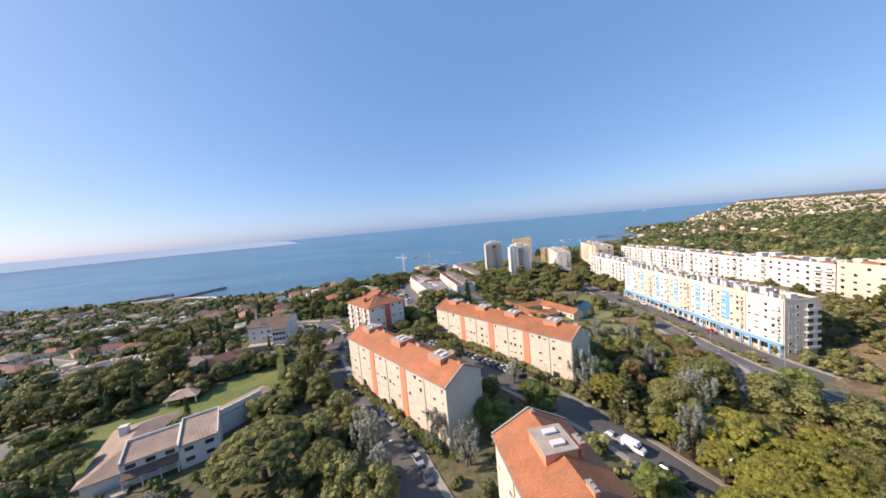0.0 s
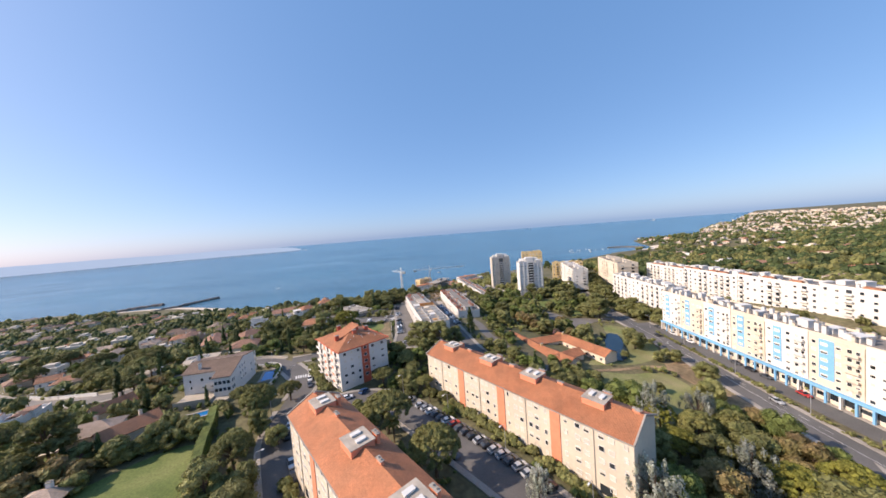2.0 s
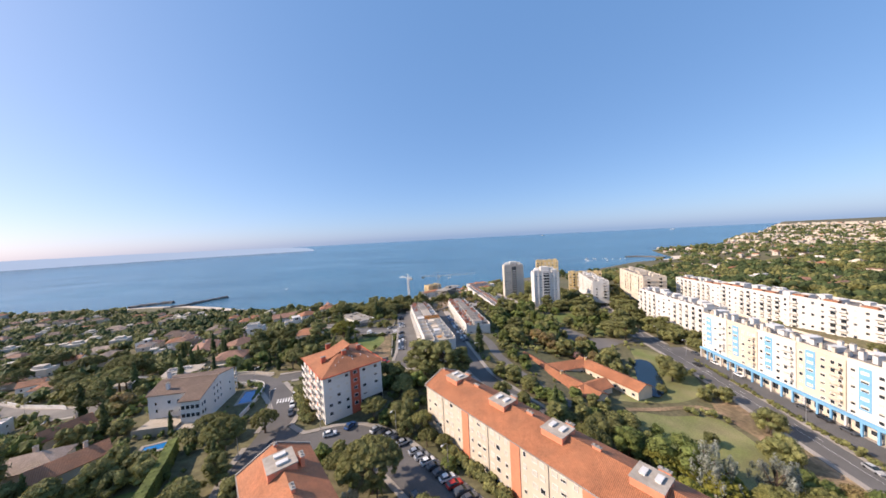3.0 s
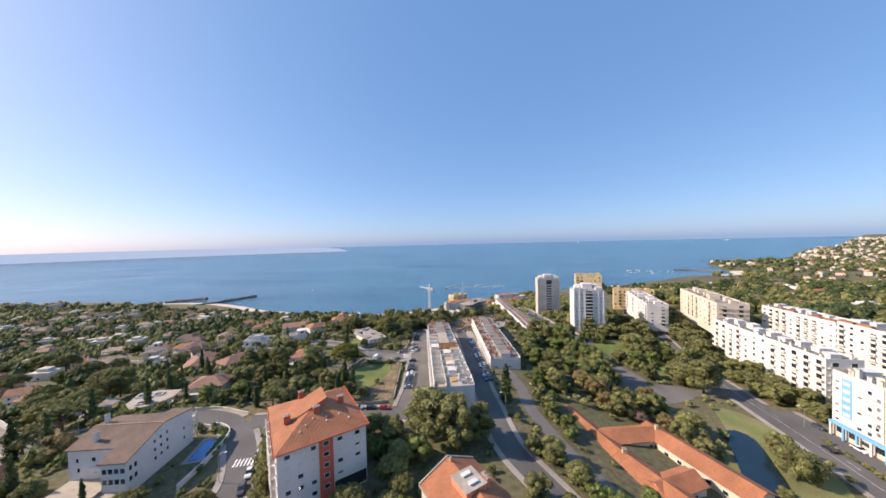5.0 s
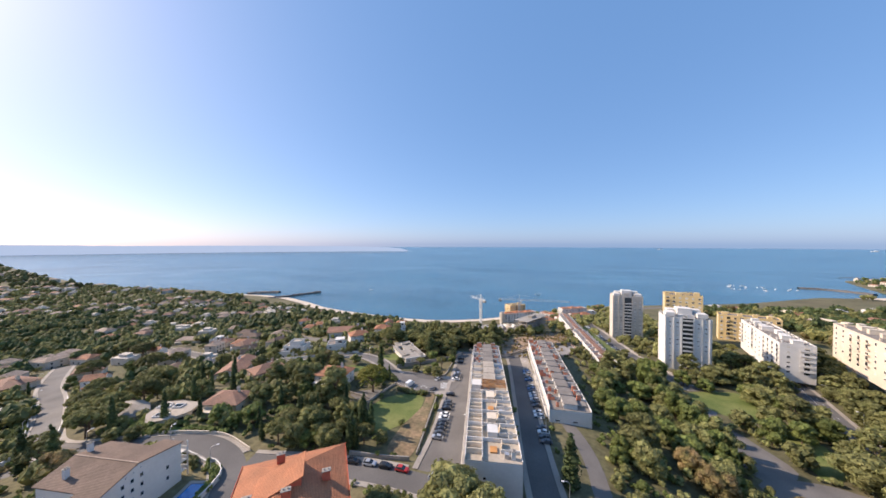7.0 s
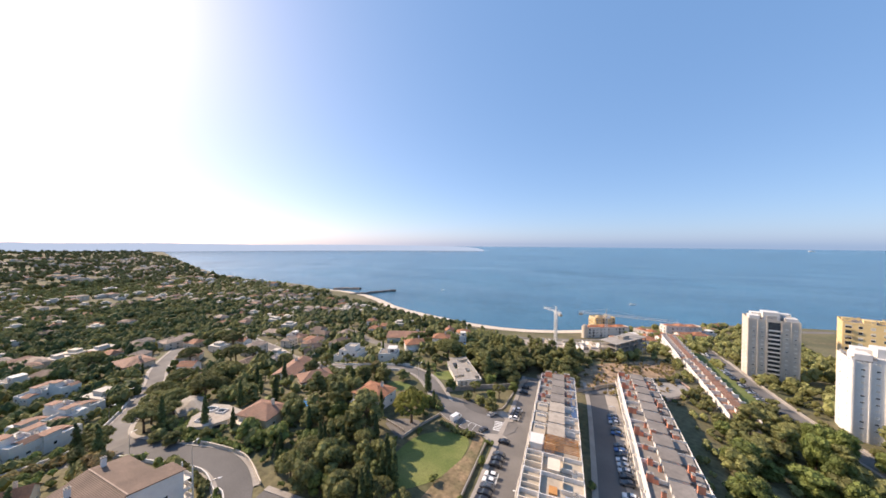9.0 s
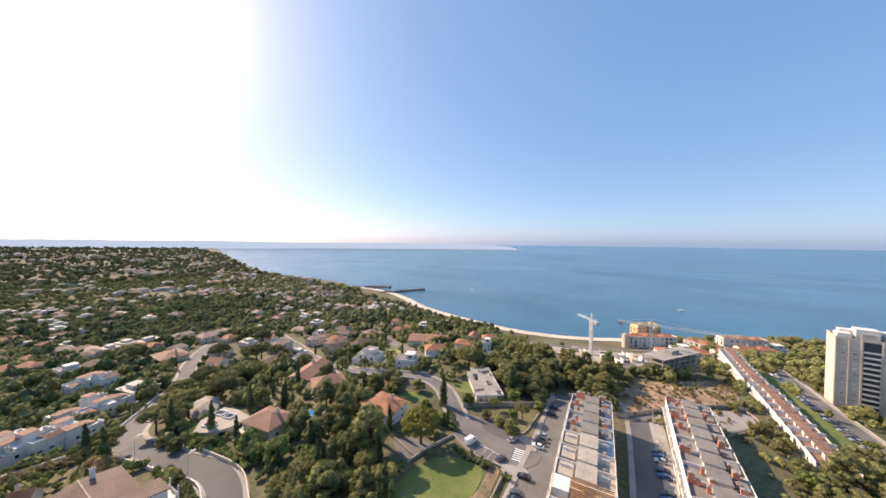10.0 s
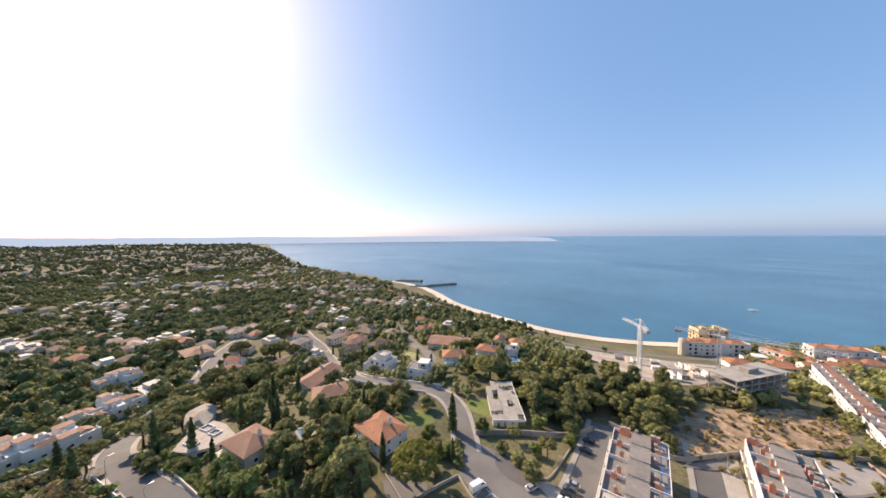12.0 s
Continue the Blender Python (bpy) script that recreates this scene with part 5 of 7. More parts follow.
def faceted_house():
    """Two many-sided white pavilions: a flat roof with sunken courts, and a shallow pointed roof behind it."""
    x0, y0 = -135, 193
    z = float(ground_z(x0, y0))
    b = thing("house", x0, y0, z, 0, "many-sided white modern house with sunken roof courts", "house", "villas on the slope")
    front = [(2.6, -8.0), (-4.2, -4.6), (-8.6, 3.4), (-3.0, 6.6), (5.6, 8.4), (8.4, 2.6), (7.0, -3.4)]
    back = [(-32, -4.6), (-35.6, 2.2), (-30, 5.4), (-22.6, 4.8), (-15.6, 1.2), (-21, -5.2)]
    part("wall", prism(front, -5, 2.6), M_WHITE, b)
    part("roof", prism([(u * 1.06, v * 1.06) for u, v in front], 2.604, 2.95), M_CAP, b, "pale grey flat roof slab")
    for u, v, w, d in ((-4.6, 1.4, 3.6, 2.6), (0.6, 3.4, 3.0, 2.4), (2.2, -3.2, 4.2, 2.2)):
        m = pose(u, v, 0, 0, 0, 28)
        part("court_curb", boxes((-w / 2 - 0.3, w / 2 + 0.3, -d / 2 - 0.3, -d / 2, 2.952, 3.5), (-w / 2 - 0.3, w / 2 + 0.3, d / 2, d / 2 + 0.3, 2.952, 3.5), (-w / 2 - 0.3, -w / 2, -d / 2, d / 2, 2.952, 3.5), (w / 2, w / 2 + 0.3, -d / 2, d / 2, 2.952, 3.5)), M_WHITE, b, m=m)
        part("court_glass", boxes((-w / 2 + 0.01, w / 2 - 0.01, -d / 2 + 0.01, d / 2 - 0.01, 2.954, 3.0)), M_GLASS, b, "dark glazed court", m=m)
    part("wing", prism(back, -9, -1.6), M_WHITE, b)
    part("wing_roof", prism([(u * 1.02, v * 1.06) for u, v in back], -1.59, -1.35, (-26, 0.4, 0.6)), M_CONCRETE, b, "shallow pointed grey roof")
    for p, q in zip(front, front[1:] + front[:1]):
        p, q = Vector(p), Vector(q)
        d = (q - p).normalized()
        at = p.lerp(q, 0.5) - Vector((d.y, -d.x)) * 0.004
        put_window(b, at.x, at.y, 0.3, min(3.2, (q - p).length * 0.5), 1.6, math.degrees(math.atan2(d.y, d.x)) + 180, 0)
    foot(x0 - 9, y0 - 8, (1, 0), 18, 17, 0.6)
    foot(x0 - 36, y0 - 6, (1, 0), 21, 12, 0.6)


house("hip", -94.0, 241.5, 8, 0.98)
house("hip_old", -117, 205, 20)
courtyard_house()
faceted_house()
house("hip_brown", -139.5, 240, 72, 0.95)
house("gable_old", -167.5, 243, 122, 1.35)
house("slate", -200.5, 246.5, 116, 1.1)
house("slate", -206, 254, 26, 0.7)
house("stepped", -160, 278.5, 20, 1.0)
house("flat", -131.5, 286.5, 35, 0.85)
house("hip", -216, 312, 30, 0.9)
house("gable_brown", -220.5, 288, 60, 0.8)
house("gable_old", -165.5, 342.5, 34, 1.4)
house("hip", -135.5, 316, 50, 0.95)
house("hip", -127.5, 338.5, 25, 0.85)
house("hip", -131.5, 378, 40, 0.8)
house("gable", -139, 366, 120, 0.8)
house("flat", -118, 352, 30, 0.7)
house("hip_old", -273.5, 302, 20, 1.0)
house("long_tan", -320, 302, 25, 0.9)
house("hip", -230, 362, 25, 0.8)
house("gable", -226, 371, 10, 0.7)
house("hip", -260, 383, 30, 0.7)
house("hip_old", -213.5, 450, 20, 0.8)
house("long_tan", -120.5, 129, 29, 1.0)
house("gable_rust", -102.5, 129.5, 62, 0.85)
house("gable_rust", -127.5, 146, 71, 0.8)
house("hip", -233, 210, 25, 0.8)
house("gable", -250, 214, 40)
house("hip_old", -299, 194, 12, 1.5)
house("flat", -315, 144, 20)
house("hip_old", -281, 222, 60)
house("gable_brown", -203, 274, 60, 0.8)
house("hip", -250, 304, 30)
house("hip", 405, 330, -20, 1.7)
house("flat", 470, 330, -30, 1.9)
house("flat", -278, 300, 20, 0.8)
house("gable", -290, 262, 10)
for k, (x, y) in enumerate(((-172, 139), (-174, 147.5), (-177, 156), (-184, 150), (-182, 141), (-212, 151), (-208, 160), (-221, 160), (-218, 166), (-268, 152), (-264, 162), (-277, 158))):
    house(("town", "town_tall", "town")[k % 3], x, y, (28, 118, 208)[k % 3] + (k * 7) % 5, 1.0)

# the pavilion on the lawn
pavilion = thing("garden_pavilion", -98, 105.5, float(ground_z(-98, 105.5)), 20, "open garden pavilion with a tan tile roof", "pavilion")
part("roof", hip_roof(9, 7, 2.6, 1.6, 0.5), M_TILE_TAN, pavilion, m=pose(-4.5, -3.5, 0))
for u, v in ((-4.2, -3.2), (4.2, -3.2), (4.2, 3.2), (-4.2, 3.2)):
    part("post", boxes((u - 0.2, u + 0.2, v - 0.2, v + 0.2, -0.5, 2.6)), M_WHITE, pavilion)
chimney(pavilion, 0.5, 1.5, 2.6, 1.0, 0.9, 2.6, M_WHITE)
foot(-103, 101, (1, 0), 10, 9, 0)

# ---- open ground between ----
M_DUST = mat("pale_site_dust", (0.42, 0.35, 0.27), 0.95, (0.5, 0.3), (0.05, 0.25), 0.2, alt=(0.3, 0.25, 0.2), alt_scale=0.08)
patch("lawn", [(-62, 222), (-63, 233), (-58, 242), (-48, 246), (-43.6, 237), (-43.8, 224), (-50, 213), (-57, 212)], M_LAWN, "mown green lawn below a car park", "lawn")
patch("lawn", [(-104, 254), (-104, 263), (-97.5, 266), (-91, 264), (-93, 258), (-97, 253)], M_LAWN, "small green lawn beside a villa", "lawn")
patch("lawn", [(-104, 66), (-108, 70), (-113.5, 78), (-110, 84), (-115, 91), (-111, 98), (-101, 105), (-94, 112), (-86, 122), (-75, 126), (-70, 119), (-65.5, 107), (-66.5, 102), (-75.5, 88), (-88, 94), (-101, 85.5), (-96, 74), (-95, 68)], M_LAWN, "long green garden lawn around a villa with hedges", "lawn")
patch("lawn", [(-166, 300), (-184, 312), (-177, 315), (-158, 308.5), (-150, 301), (-152, 295)], M_DRYLAWN, "dry yellow lawn inside a road bend", "lawn")
patch("lawn", [(-92, 281), (-82, 284), (-86, 296), (-95, 289)], M_LAWN, "small green lawn under trees", "lawn")
patch("lawn", [(66, 176), (92, 178), (108, 190), (114, 222), (104, 236), (94, 214), (80, 196)], M_DRYLAWN, "dry green park lawn beside a pond", "lawn")
patch("lawn", [(47, 345), (55, 372), (52, 395), (47, 428), (43, 480), (38, 500), (28, 500), (33, 440), (41, 372)], M_LAWN, "shaded green gardens beside a terraced row", "lawn")
patch("lawn", [(64, 130), (92, 140), (96, 166), (80, 168), (66, 166)], M_DRYLAWN, "dry green park lawn", "lawn")
patch("lawn", [(76, 312), (79, 325), (94, 333), (106, 335), (109, 322), (103, 306), (96, 300), (86, 303)], M_LAWN, "green park lawn between trees", "lawn")
patch("lawn", [(97, 290), (107, 296), (111, 282), (104, 266), (95, 262)], M_LAWN, "green park lawn in the shade of trees", "lawn")
patch("driveway", [(76.5, 286), (82, 287.5), (86, 277), (89, 262), (78, 252), (69, 258), (72.5, 272)], M_LIGHTROAD, "grey paved drive under park trees", "driveway", 0.1)
patch("dry_ground", [(97.5, 122), (106, 122), (110.5, 150), (113, 176), (104, 179), (99.5, 173), (98.8, 164), (99.6, 150)], M_DIRT, "bare dry earth beside the avenue", "ground", 0.06)
patch("dry_ground", [(-46.5, 248), (-42.5, 248), (-33.5, 211), (-35.5, 205.5), (-42, 206), (-44, 219), (-43.2, 237)], M_DIRT, "bare brown slope below a car park", "ground", 0.12)
patch("dry_ground", [(-25, 318), (-30, 336), (-23, 368), (-12, 384), (4, 412), (13, 418), (19, 388), (10, 367), (-9, 339)], M_SANDY, "bare sandy building plot", "ground", 0.08)
patch("dry_ground", [(148, 70), (190, 80), (196, 130), (160, 118), (146, 108)], M_DIRT, "dry earth slope with scrub", "ground", 0.08)
patch("building_site", [(-122, 440), (-119, 454), (-80, 470), (-36, 484), (-27, 468), (-30, 412), (-45, 394), (-62, 382), (-93, 416)], M_DUST, "pale dusty ground of a building site", "building site", 0.1)
patch("turning_circle", [(-22, 313), (-17, 322), (-10, 333), (2, 350), (11, 360), (20, 367), (23, 359), (20, 347), (12, 335), (8, 338.5), (-9, 336), (-12, 322)], M_LIGHTROAD, "pale paved turning circle", "pavement", 0.3)
patch("forecourt", [(-76, 266), (-69, 255), (-62, 252), (-52, 249.6), (-43, 251.5), (-37, 256), (-36, 265), (-47, 267.6), (-56, 269.6), (-65, 270.5)], M_LIGHTROAD, "pale asphalt forecourt joining two streets", "road", 0.14)
patch("asphalt_patch", [(-65, 270), (-61, 265), (-54, 263.4), (-48, 266), (-55, 269.2)], M_ASPHALT, "darker strip of newer asphalt", "road", 0.17)
patch("pavement", [(-49, 268.6), (-46.5, 271.3), (-44, 272.2), (-41, 270), (-38.6, 267), (-39.5, 265.5), (-43, 266.8)], M_PAVE, "pale paved kerb island at parking bays", "pavement", 0.28)
patch("pavement", [(-46, 251), (-42, 253), (-37.5, 255.2), (-35, 253), (-38, 249.8), (-41, 248.5)], M_PAVE, "pale paved kerb island at parking bays", "pavement", 0.28)
patch("driveway", [(-78, 233), (-70, 230), (-66.6, 230.5), (-66.6, 241.5), (-71.4, 242), (-76.6, 238)], M_LIGHTROAD, "grey asphalt driveway of a villa", "driveway", 0.1)


def strokes(lines, width, lift, label):
    """Painted strokes between pairs of points."""
    bm = bmesh.new()
    for p, q in lines:
        p, q = Vector(p), Vector(q)
        n = Vector((-(q - p).y, (q - p).x)).normalized() * width / 2
        bm.faces.new([bm.verts.new((c.x, c.y, float(ground_z(c.x, c.y)) + lift)) for c in (p - n, q - n, q + n, p + n)])
    bmesh.ops.recalc_face_normals(bm, faces=bm.faces)
    tagged(part("road_marking", bm, M_PAINT), label, "road marking", kind="structure")


strokes([((-56.6 + 2.6 * i, 250.7), (-57.0 + 2.6 * i, 255.0)) for i in range(5)] + [((-57.0, 255.0), (-46.5, 255.2))], 0.14, 0.19, "white parking bay lines")
strokes([((-66.6 + 0.95 * i, 165.2 + 0.3 * i), (-68.0 + 0.95 * i, 168.2 + 0.3 * i)) for i in range(6)], 0.5, 0.19, "white zebra crossing")
strokes([((-44.6 + 0.35 * i, 262.2 - 1.15 * i), (-40.8 + 0.35 * i, 263.4 - 1.15 * i)) for i in range(6)], 0.55, 0.19, "white zebra crossing")
patch("pavement", [(-9.5, 333), (-3.6, 304), (6.2, 255), (4.6, 252), (0.8, 262), (-7.6, 300), (-13, 326)], M_PAVE, "broad pale pavement before a terraced row", "pavement", 0.16)
patch("traffic_island", [(112.2, 116), (110.8, 108.5), (107.4, 106.6), (109.6, 112)], M_PAVE, "pale raised traffic island at a junction", "pavement", 0.3)
patch("dry_ground", [(127, 98), (140, 106), (147, 104), (150, 78), (158, 50), (146, 58), (130, 80)], M_DIRT, "dry tan verge beside the avenue", "ground", 0.07)
patch("driveway", [(-146, 95), (-138, 92), (-126, 83), (-113, 72), (-104, 58), (-114, 58), (-124, 72), (-148, 88)], M_LIGHTROAD, "grey asphalt road beside a villa garden", "road", 0.09)
patch("turning_circle", [(-3, 341), (2, 349), (11, 359), (20, 366), (22.5, 359), (19.5, 347.5), (11.5, 336), (8, 339.5), (-2, 338)], M_PAVE, "pale concrete turning area behind a terraced row", "pavement", 0.33)
patch("plaza", [(71, 247), (79, 255), (96, 258), (106, 252), (98, 242), (84, 236), (74, 236)], M_LIGHTROAD, "pale paved park forecourt", "pavement", 0.09)


def pond():
    bm = bmesh.new()
    pts = curve_points([(79, 184), (84, 180), (90, 186), (96, 200), (100, 214), (94, 216), (88, 204), (79, 184)], 3)[:-1]
    bm.faces.new([bm.verts.new((q.x, q.y, -9.6)) for q in pts])
    bmesh.ops.recalc_face_normals(bm, faces=bm.faces)
    if bm.faces[:][0].normal.z < 0:
        bmesh.ops.reverse_faces(bm, faces=bm.faces)
    PATCHES.append([(q.x, q.y) for q in pts])
    tagged(part("pond", bm, M_PONDWATER), "dark blue pond in a park", "pond", kind="structure")


M_PONDWATER = mat("pond_water", (0.012, 0.028, 0.045), 0.12, (0.5, 0.1), (0.1, 0.1), 0.05, spec=0.35)
pond()


def pool(x, y, L, D, yaw, label):
    z = max(float(ground_z(x + a, y + b)) for a in (-L / 2, L / 2) for b in (-D / 2, D / 2)) + 0.15
    p = thing("swimming_pool", x, y, z, yaw, label, "pool")
    bm = boxes((-L / 2 - 1, L / 2 + 1, -D / 2 - 1, -D / 2, -1.5, 0.12), (-L / 2 - 1, L / 2 + 1, D / 2, D / 2 + 1, -1.5, 0.12), (-L / 2 - 1, -L / 2, -D / 2, D / 2, -1.5, 0.12), (L / 2, L / 2 + 1, -D / 2, D / 2, -1.5, 0.12))
    part("coping", bm, M_PAVE, p)
    part("water", boxes((-L / 2, L / 2, -D / 2, D / 2, -1.4, 0.0)), M_POOL, p, "clear blue pool water")
    d = (math.cos(radians(yaw)), math.sin(radians(yaw)))
    foot(x - L / 2 * d[0] + D / 2 * d[1], y - L / 2 * d[1] - D / 2 * d[0], d, L, D, 1.2)


pool(-90.5, 141.5, 7.2, 3.4, 28, "rectangular blue swimming pool with pale coping")
pool(-82.3, 170.6, 10, 4.6, 111, "blue swimming pool beside a white villa")
pool(-205, 242, 8, 4, 20, "small blue garden pool")
pool(-116, 222, 6, 4, 0, "small blue pool behind trees")
pool(-112, 345, 7, 4, 60, "small blue pool beside a villa")
pool(-206, 125, 12, 5, 30, "blue pool beside townhouses")


def wall_run(pts, h, t, material, label, lift=0.0):
    """A garden wall or retaining wall that follows the land."""
    line = curve_points(pts, 3.0)
    bm, n = bmesh.new(), sides_of(line)
    rows = []
    for q, s in zip(line, n):
        z = float(ground_z(q.x, q.y)) + lift
        rows.append([bm.verts.new((*(q + s * k), zz)) for k, zz in ((-t / 2, z - 1), (-t / 2, z + h), (t / 2, z + h), (t / 2, z - 1))])
    for p, q in zip(rows, rows[1:]):
        for k in range(3):
            bm.faces.new((p[k], q[k], q[k + 1], p[k + 1]))
    bm.faces.new(rows[0]), bm.faces.new(list(reversed(rows[-1])))
    bmesh.ops.recalc_face_normals(bm, faces=bm.faces)
    tagged(part("garden_wall", bm, material), label, "wall", kind="structure")


wall_run([(-74.6, 156), (-76.4, 166), (-79.3, 175.5), (-82.4, 180), (-88, 182), (-91, 181.6)], 1.6, 0.3, M_WHITE, "white rendered wall round a garden with a pool")
wall_run([(-91, 181), (-104, 181.5), (-118, 175), (-140, 166)], 1.1, 0.3, M_WHITE, "white rendered garden wall along a street")
wall_run([(-84, 190), (-100, 192), (-114, 188), (-125, 184)], 1.2, 0.3, M_CREAM, "cream garden wall along a street")
wall_run([(-158, 130), (-158, 142), (-157, 152), (-158.5, 160), (-166, 164.6), (-176, 167.5), (-197, 174.5), (-222, 182)], 1.5, 0.3, M_GREYW, "grey-white garden wall beside a bending road")
wall_run([(-172, 176), (-200, 186), (-245, 201)], 1.8, 0.3, M_GREYW, "grey retaining wall beside a road")
wall_run([(-32.0, 208), (-36, 226), (-41.3, 249.5)], 1.0, 0.35, M_CONCRETE, "pale concrete wall beside parking bays")
wall_run([(-66.2, 229.8), (-65.9, 241.3), (-64.8, 251.5)], 1.0, 0.3, M_CONCRETE, "pale concrete wall beside a road")
wall_run([(-64.6, 251.8), (-58, 249.6), (-51, 248.4), (-43, 250)], 0.9, 0.3, M_PAVE, "low pale wall above a lawn")
wall_run([(-78.8, 234.5), (-68.3, 233.3)], 1.0, 0.3, M_PAVE, "pale wall along a driveway")
wall_run([(-52.4, 200.5), (-42, 202.5), (-33, 205)], 1.3, 0.35, M_CONCRETE, "grey concrete wall beside a street")
wall_run([(-66.3, 271.8), (-53, 271.3), (-46.8, 272.8), (-49.4, 294)], 0.6, 0.4, M_PAVE, "low pale stone wall beside parking bays")
wall_run([(80, 350), (71, 366), (65.5, 388), (59.5, 428), (55.5, 480)], 0.9, 0.4, M_PAVE, "low pale wall along a road to the shore")
wall_run([(20, 370), (24, 360), (21, 346), (13, 333)], 0.9, 0.3, M_PINK, "low pinkish wall round a turning area")
wall_run([(-75.5, 271.2), (-65.6, 283.8), (-53, 297.8), (-48.6, 310)], 2.2, 0.35, M_CONCRETE, "brown stone retaining wall above a car park")
wall_run([(-112, 275.5), (-131, 263.5), (-153, 255)], 1.0, 0.3, M_GREYW, "pale garden wall along a bending road")
wall_run([(-113, 286), (-133, 273), (-153, 264.5), (-183, 266)], 1.2, 0.3, M_WHITE, "white garden wall along a bending road")
wall_run([(-46, 319), (-36, 318), (-24, 315), (-17, 324), (-10, 335), (2, 352), (11, 363), (20, 370)], 1.9, 0.3, M_CONCRETE, "low concrete wall at a street end")


# ---- shore ----
shore_line = [Vector((x, float(np.interp(x, SHORE_X, SHORE_Y)))) for x in np.arange(-690, -20, 8)]
tagged(part("beach", strip(curve_points(shore_line, 6), -17, 9, 0.5), M_SAND), "narrow sandy beach along a bay", "beach", kind="structure")
far_beach = [Vector((x, float(np.interp(x, SHORE_X, SHORE_Y)))) for x in np.arange(612, 730, 10)]
tagged(part("beach", strip(curve_points(far_beach, 6), -40, 25, 0.8), M_SAND), "pale sandy cove near a harbour", "beach", kind="structure")


def breakwater(pts, width, label):
    r = random.Random(3)
    line = curve_points(pts, 5)
    bm, n = bmesh.new(), sides_of(line)
    rows = []
    for q, s in zip(line, n):
        row = []
        for k, z in ((-1, -2), (-0.55, 3.0), (0, 4.2), (0.55, 3.0), (1, -2)):
            p = q + s * k * width / 2 * r.uniform(0.9, 1.15)
            row.append(bm.verts.new((p.x, p.y, SEA + z * r.uniform(0.75, 1.2))))
        rows.append(row)
    for p, q in zip(rows, rows[1:]):
        for k in range(4):
            bm.faces.new((p[k], q[k], q[k + 1], p[k + 1]))
    bmesh.ops.recalc_face_normals(bm, faces=bm.faces)
    b = thing("breakwater", 0, 0, 0, 0, label, "breakwater")
    part("rubble", bm, M_ROCK, b)


breakwater([(-556, 572), (-546, 590), (-534, 622), (-527, 650), (-514, 676)], 13, "dark rubble breakwater reaching into the bay")
breakwater([(-655, 598), (-647, 612), (-628, 628), (-606, 642)], 22, "dark stone fort platform beside a pier")
breakwater([(1110, 1556), (1030, 1572), (960, 1575), (915, 1560)], 22, "dark harbour mole in the distance")

breakwater([(690, 1110), (665, 1165), (640, 1185), (605, 1192)], 18, "short stone pier beside a cove")
house("gable_brown", 425, 420, 10, 2.2)


# ---- trees ----
def leaf_cloud(lumps, count, size, r, out=1.3):
    """Leaves strewn over the skins of many lumps. Returns vertices and quads."""
    lumps = np.array(lumps, float)
    area = lumps[:, 3] * lumps[:, 4]
    pick = r.choice(len(lumps), count, p=area / area.sum())
    v = r.normal(size=(count, 3))
    v[:, 2] = v[:, 2] * 0.9 + 0.25
    v /= np.linalg.norm(v, axis=1, keepdims=True)
    c = lumps[pick]
    pos = c[:, :3] + v * np.stack([c[:, 3], c[:, 3], c[:, 4]], 1) * r.uniform(0.86, 1.09, (count, 1))
    nor = v * out + r.normal(size=(count, 3)) * 0.38
    nor /= np.linalg.norm(nor, axis=1, keepdims=True)
    side = np.cross(nor, r.normal(size=(count, 3)))
    side /= np.linalg.norm(side, axis=1, keepdims=True)
    up = np.cross(nor, side)
    s = size * r.uniform(0.6, 1.3, (count, 1))
    t = s * r.uniform(0.45, 0.8, (count, 1))
    quad = np.stack([pos - side * s, pos - up * t, pos + side * s, pos + up * t], 1)
    return quad.reshape(-1, 3)


def cores(lumps, k):
    """A small dark body inside every lump, so that crowns are not see-through."""
    base = np.array([(1, 0, 0), (0, 1, 0), (-1, 0, 0), (0, -1, 0), (0, 0, 1), (0, 0, -1), (0.6, 0.6, 0.55), (-0.6, 0.6, 0.55), (-0.6, -0.6, 0.55), (0.6, -0.6, 0.55)])
    tri = [(0, 6, 4), (6, 1, 4), (1, 7, 4), (7, 2, 4), (2, 8, 4), (8, 3, 4), (3, 9, 4), (9, 0, 4), (6, 0, 1), (7, 1, 2), (8, 2, 3), (9, 3, 0), (1, 0, 5), (2, 1, 5), (3, 2, 5), (0, 3, 5)]
    vs, fs = [], []
    for x, y, z, rr, rz in lumps:
        o = len(vs)
        vs += [(x + a * rr * k, y + b * rr * k, z + c * rz * k) for a, b, c in base]
        fs += [tuple(o + i for i in t) for t in tri]
    return vs, fs


def crown_mesh(name, lumps, count, size, material, r):
    vs, fs = cores(lumps, 0.5 if material is L_SILVER else 0.88)
    q = leaf_cloud(lumps, count, size, r)
    o = len(vs)
    me = bpy.data.meshes.new(name)
    me.from_pydata(vs + q.tolist(), [], fs + (o + np.arange(len(q)).reshape(-1, 4)).tolist())
    me.materials.append(material)
    return me


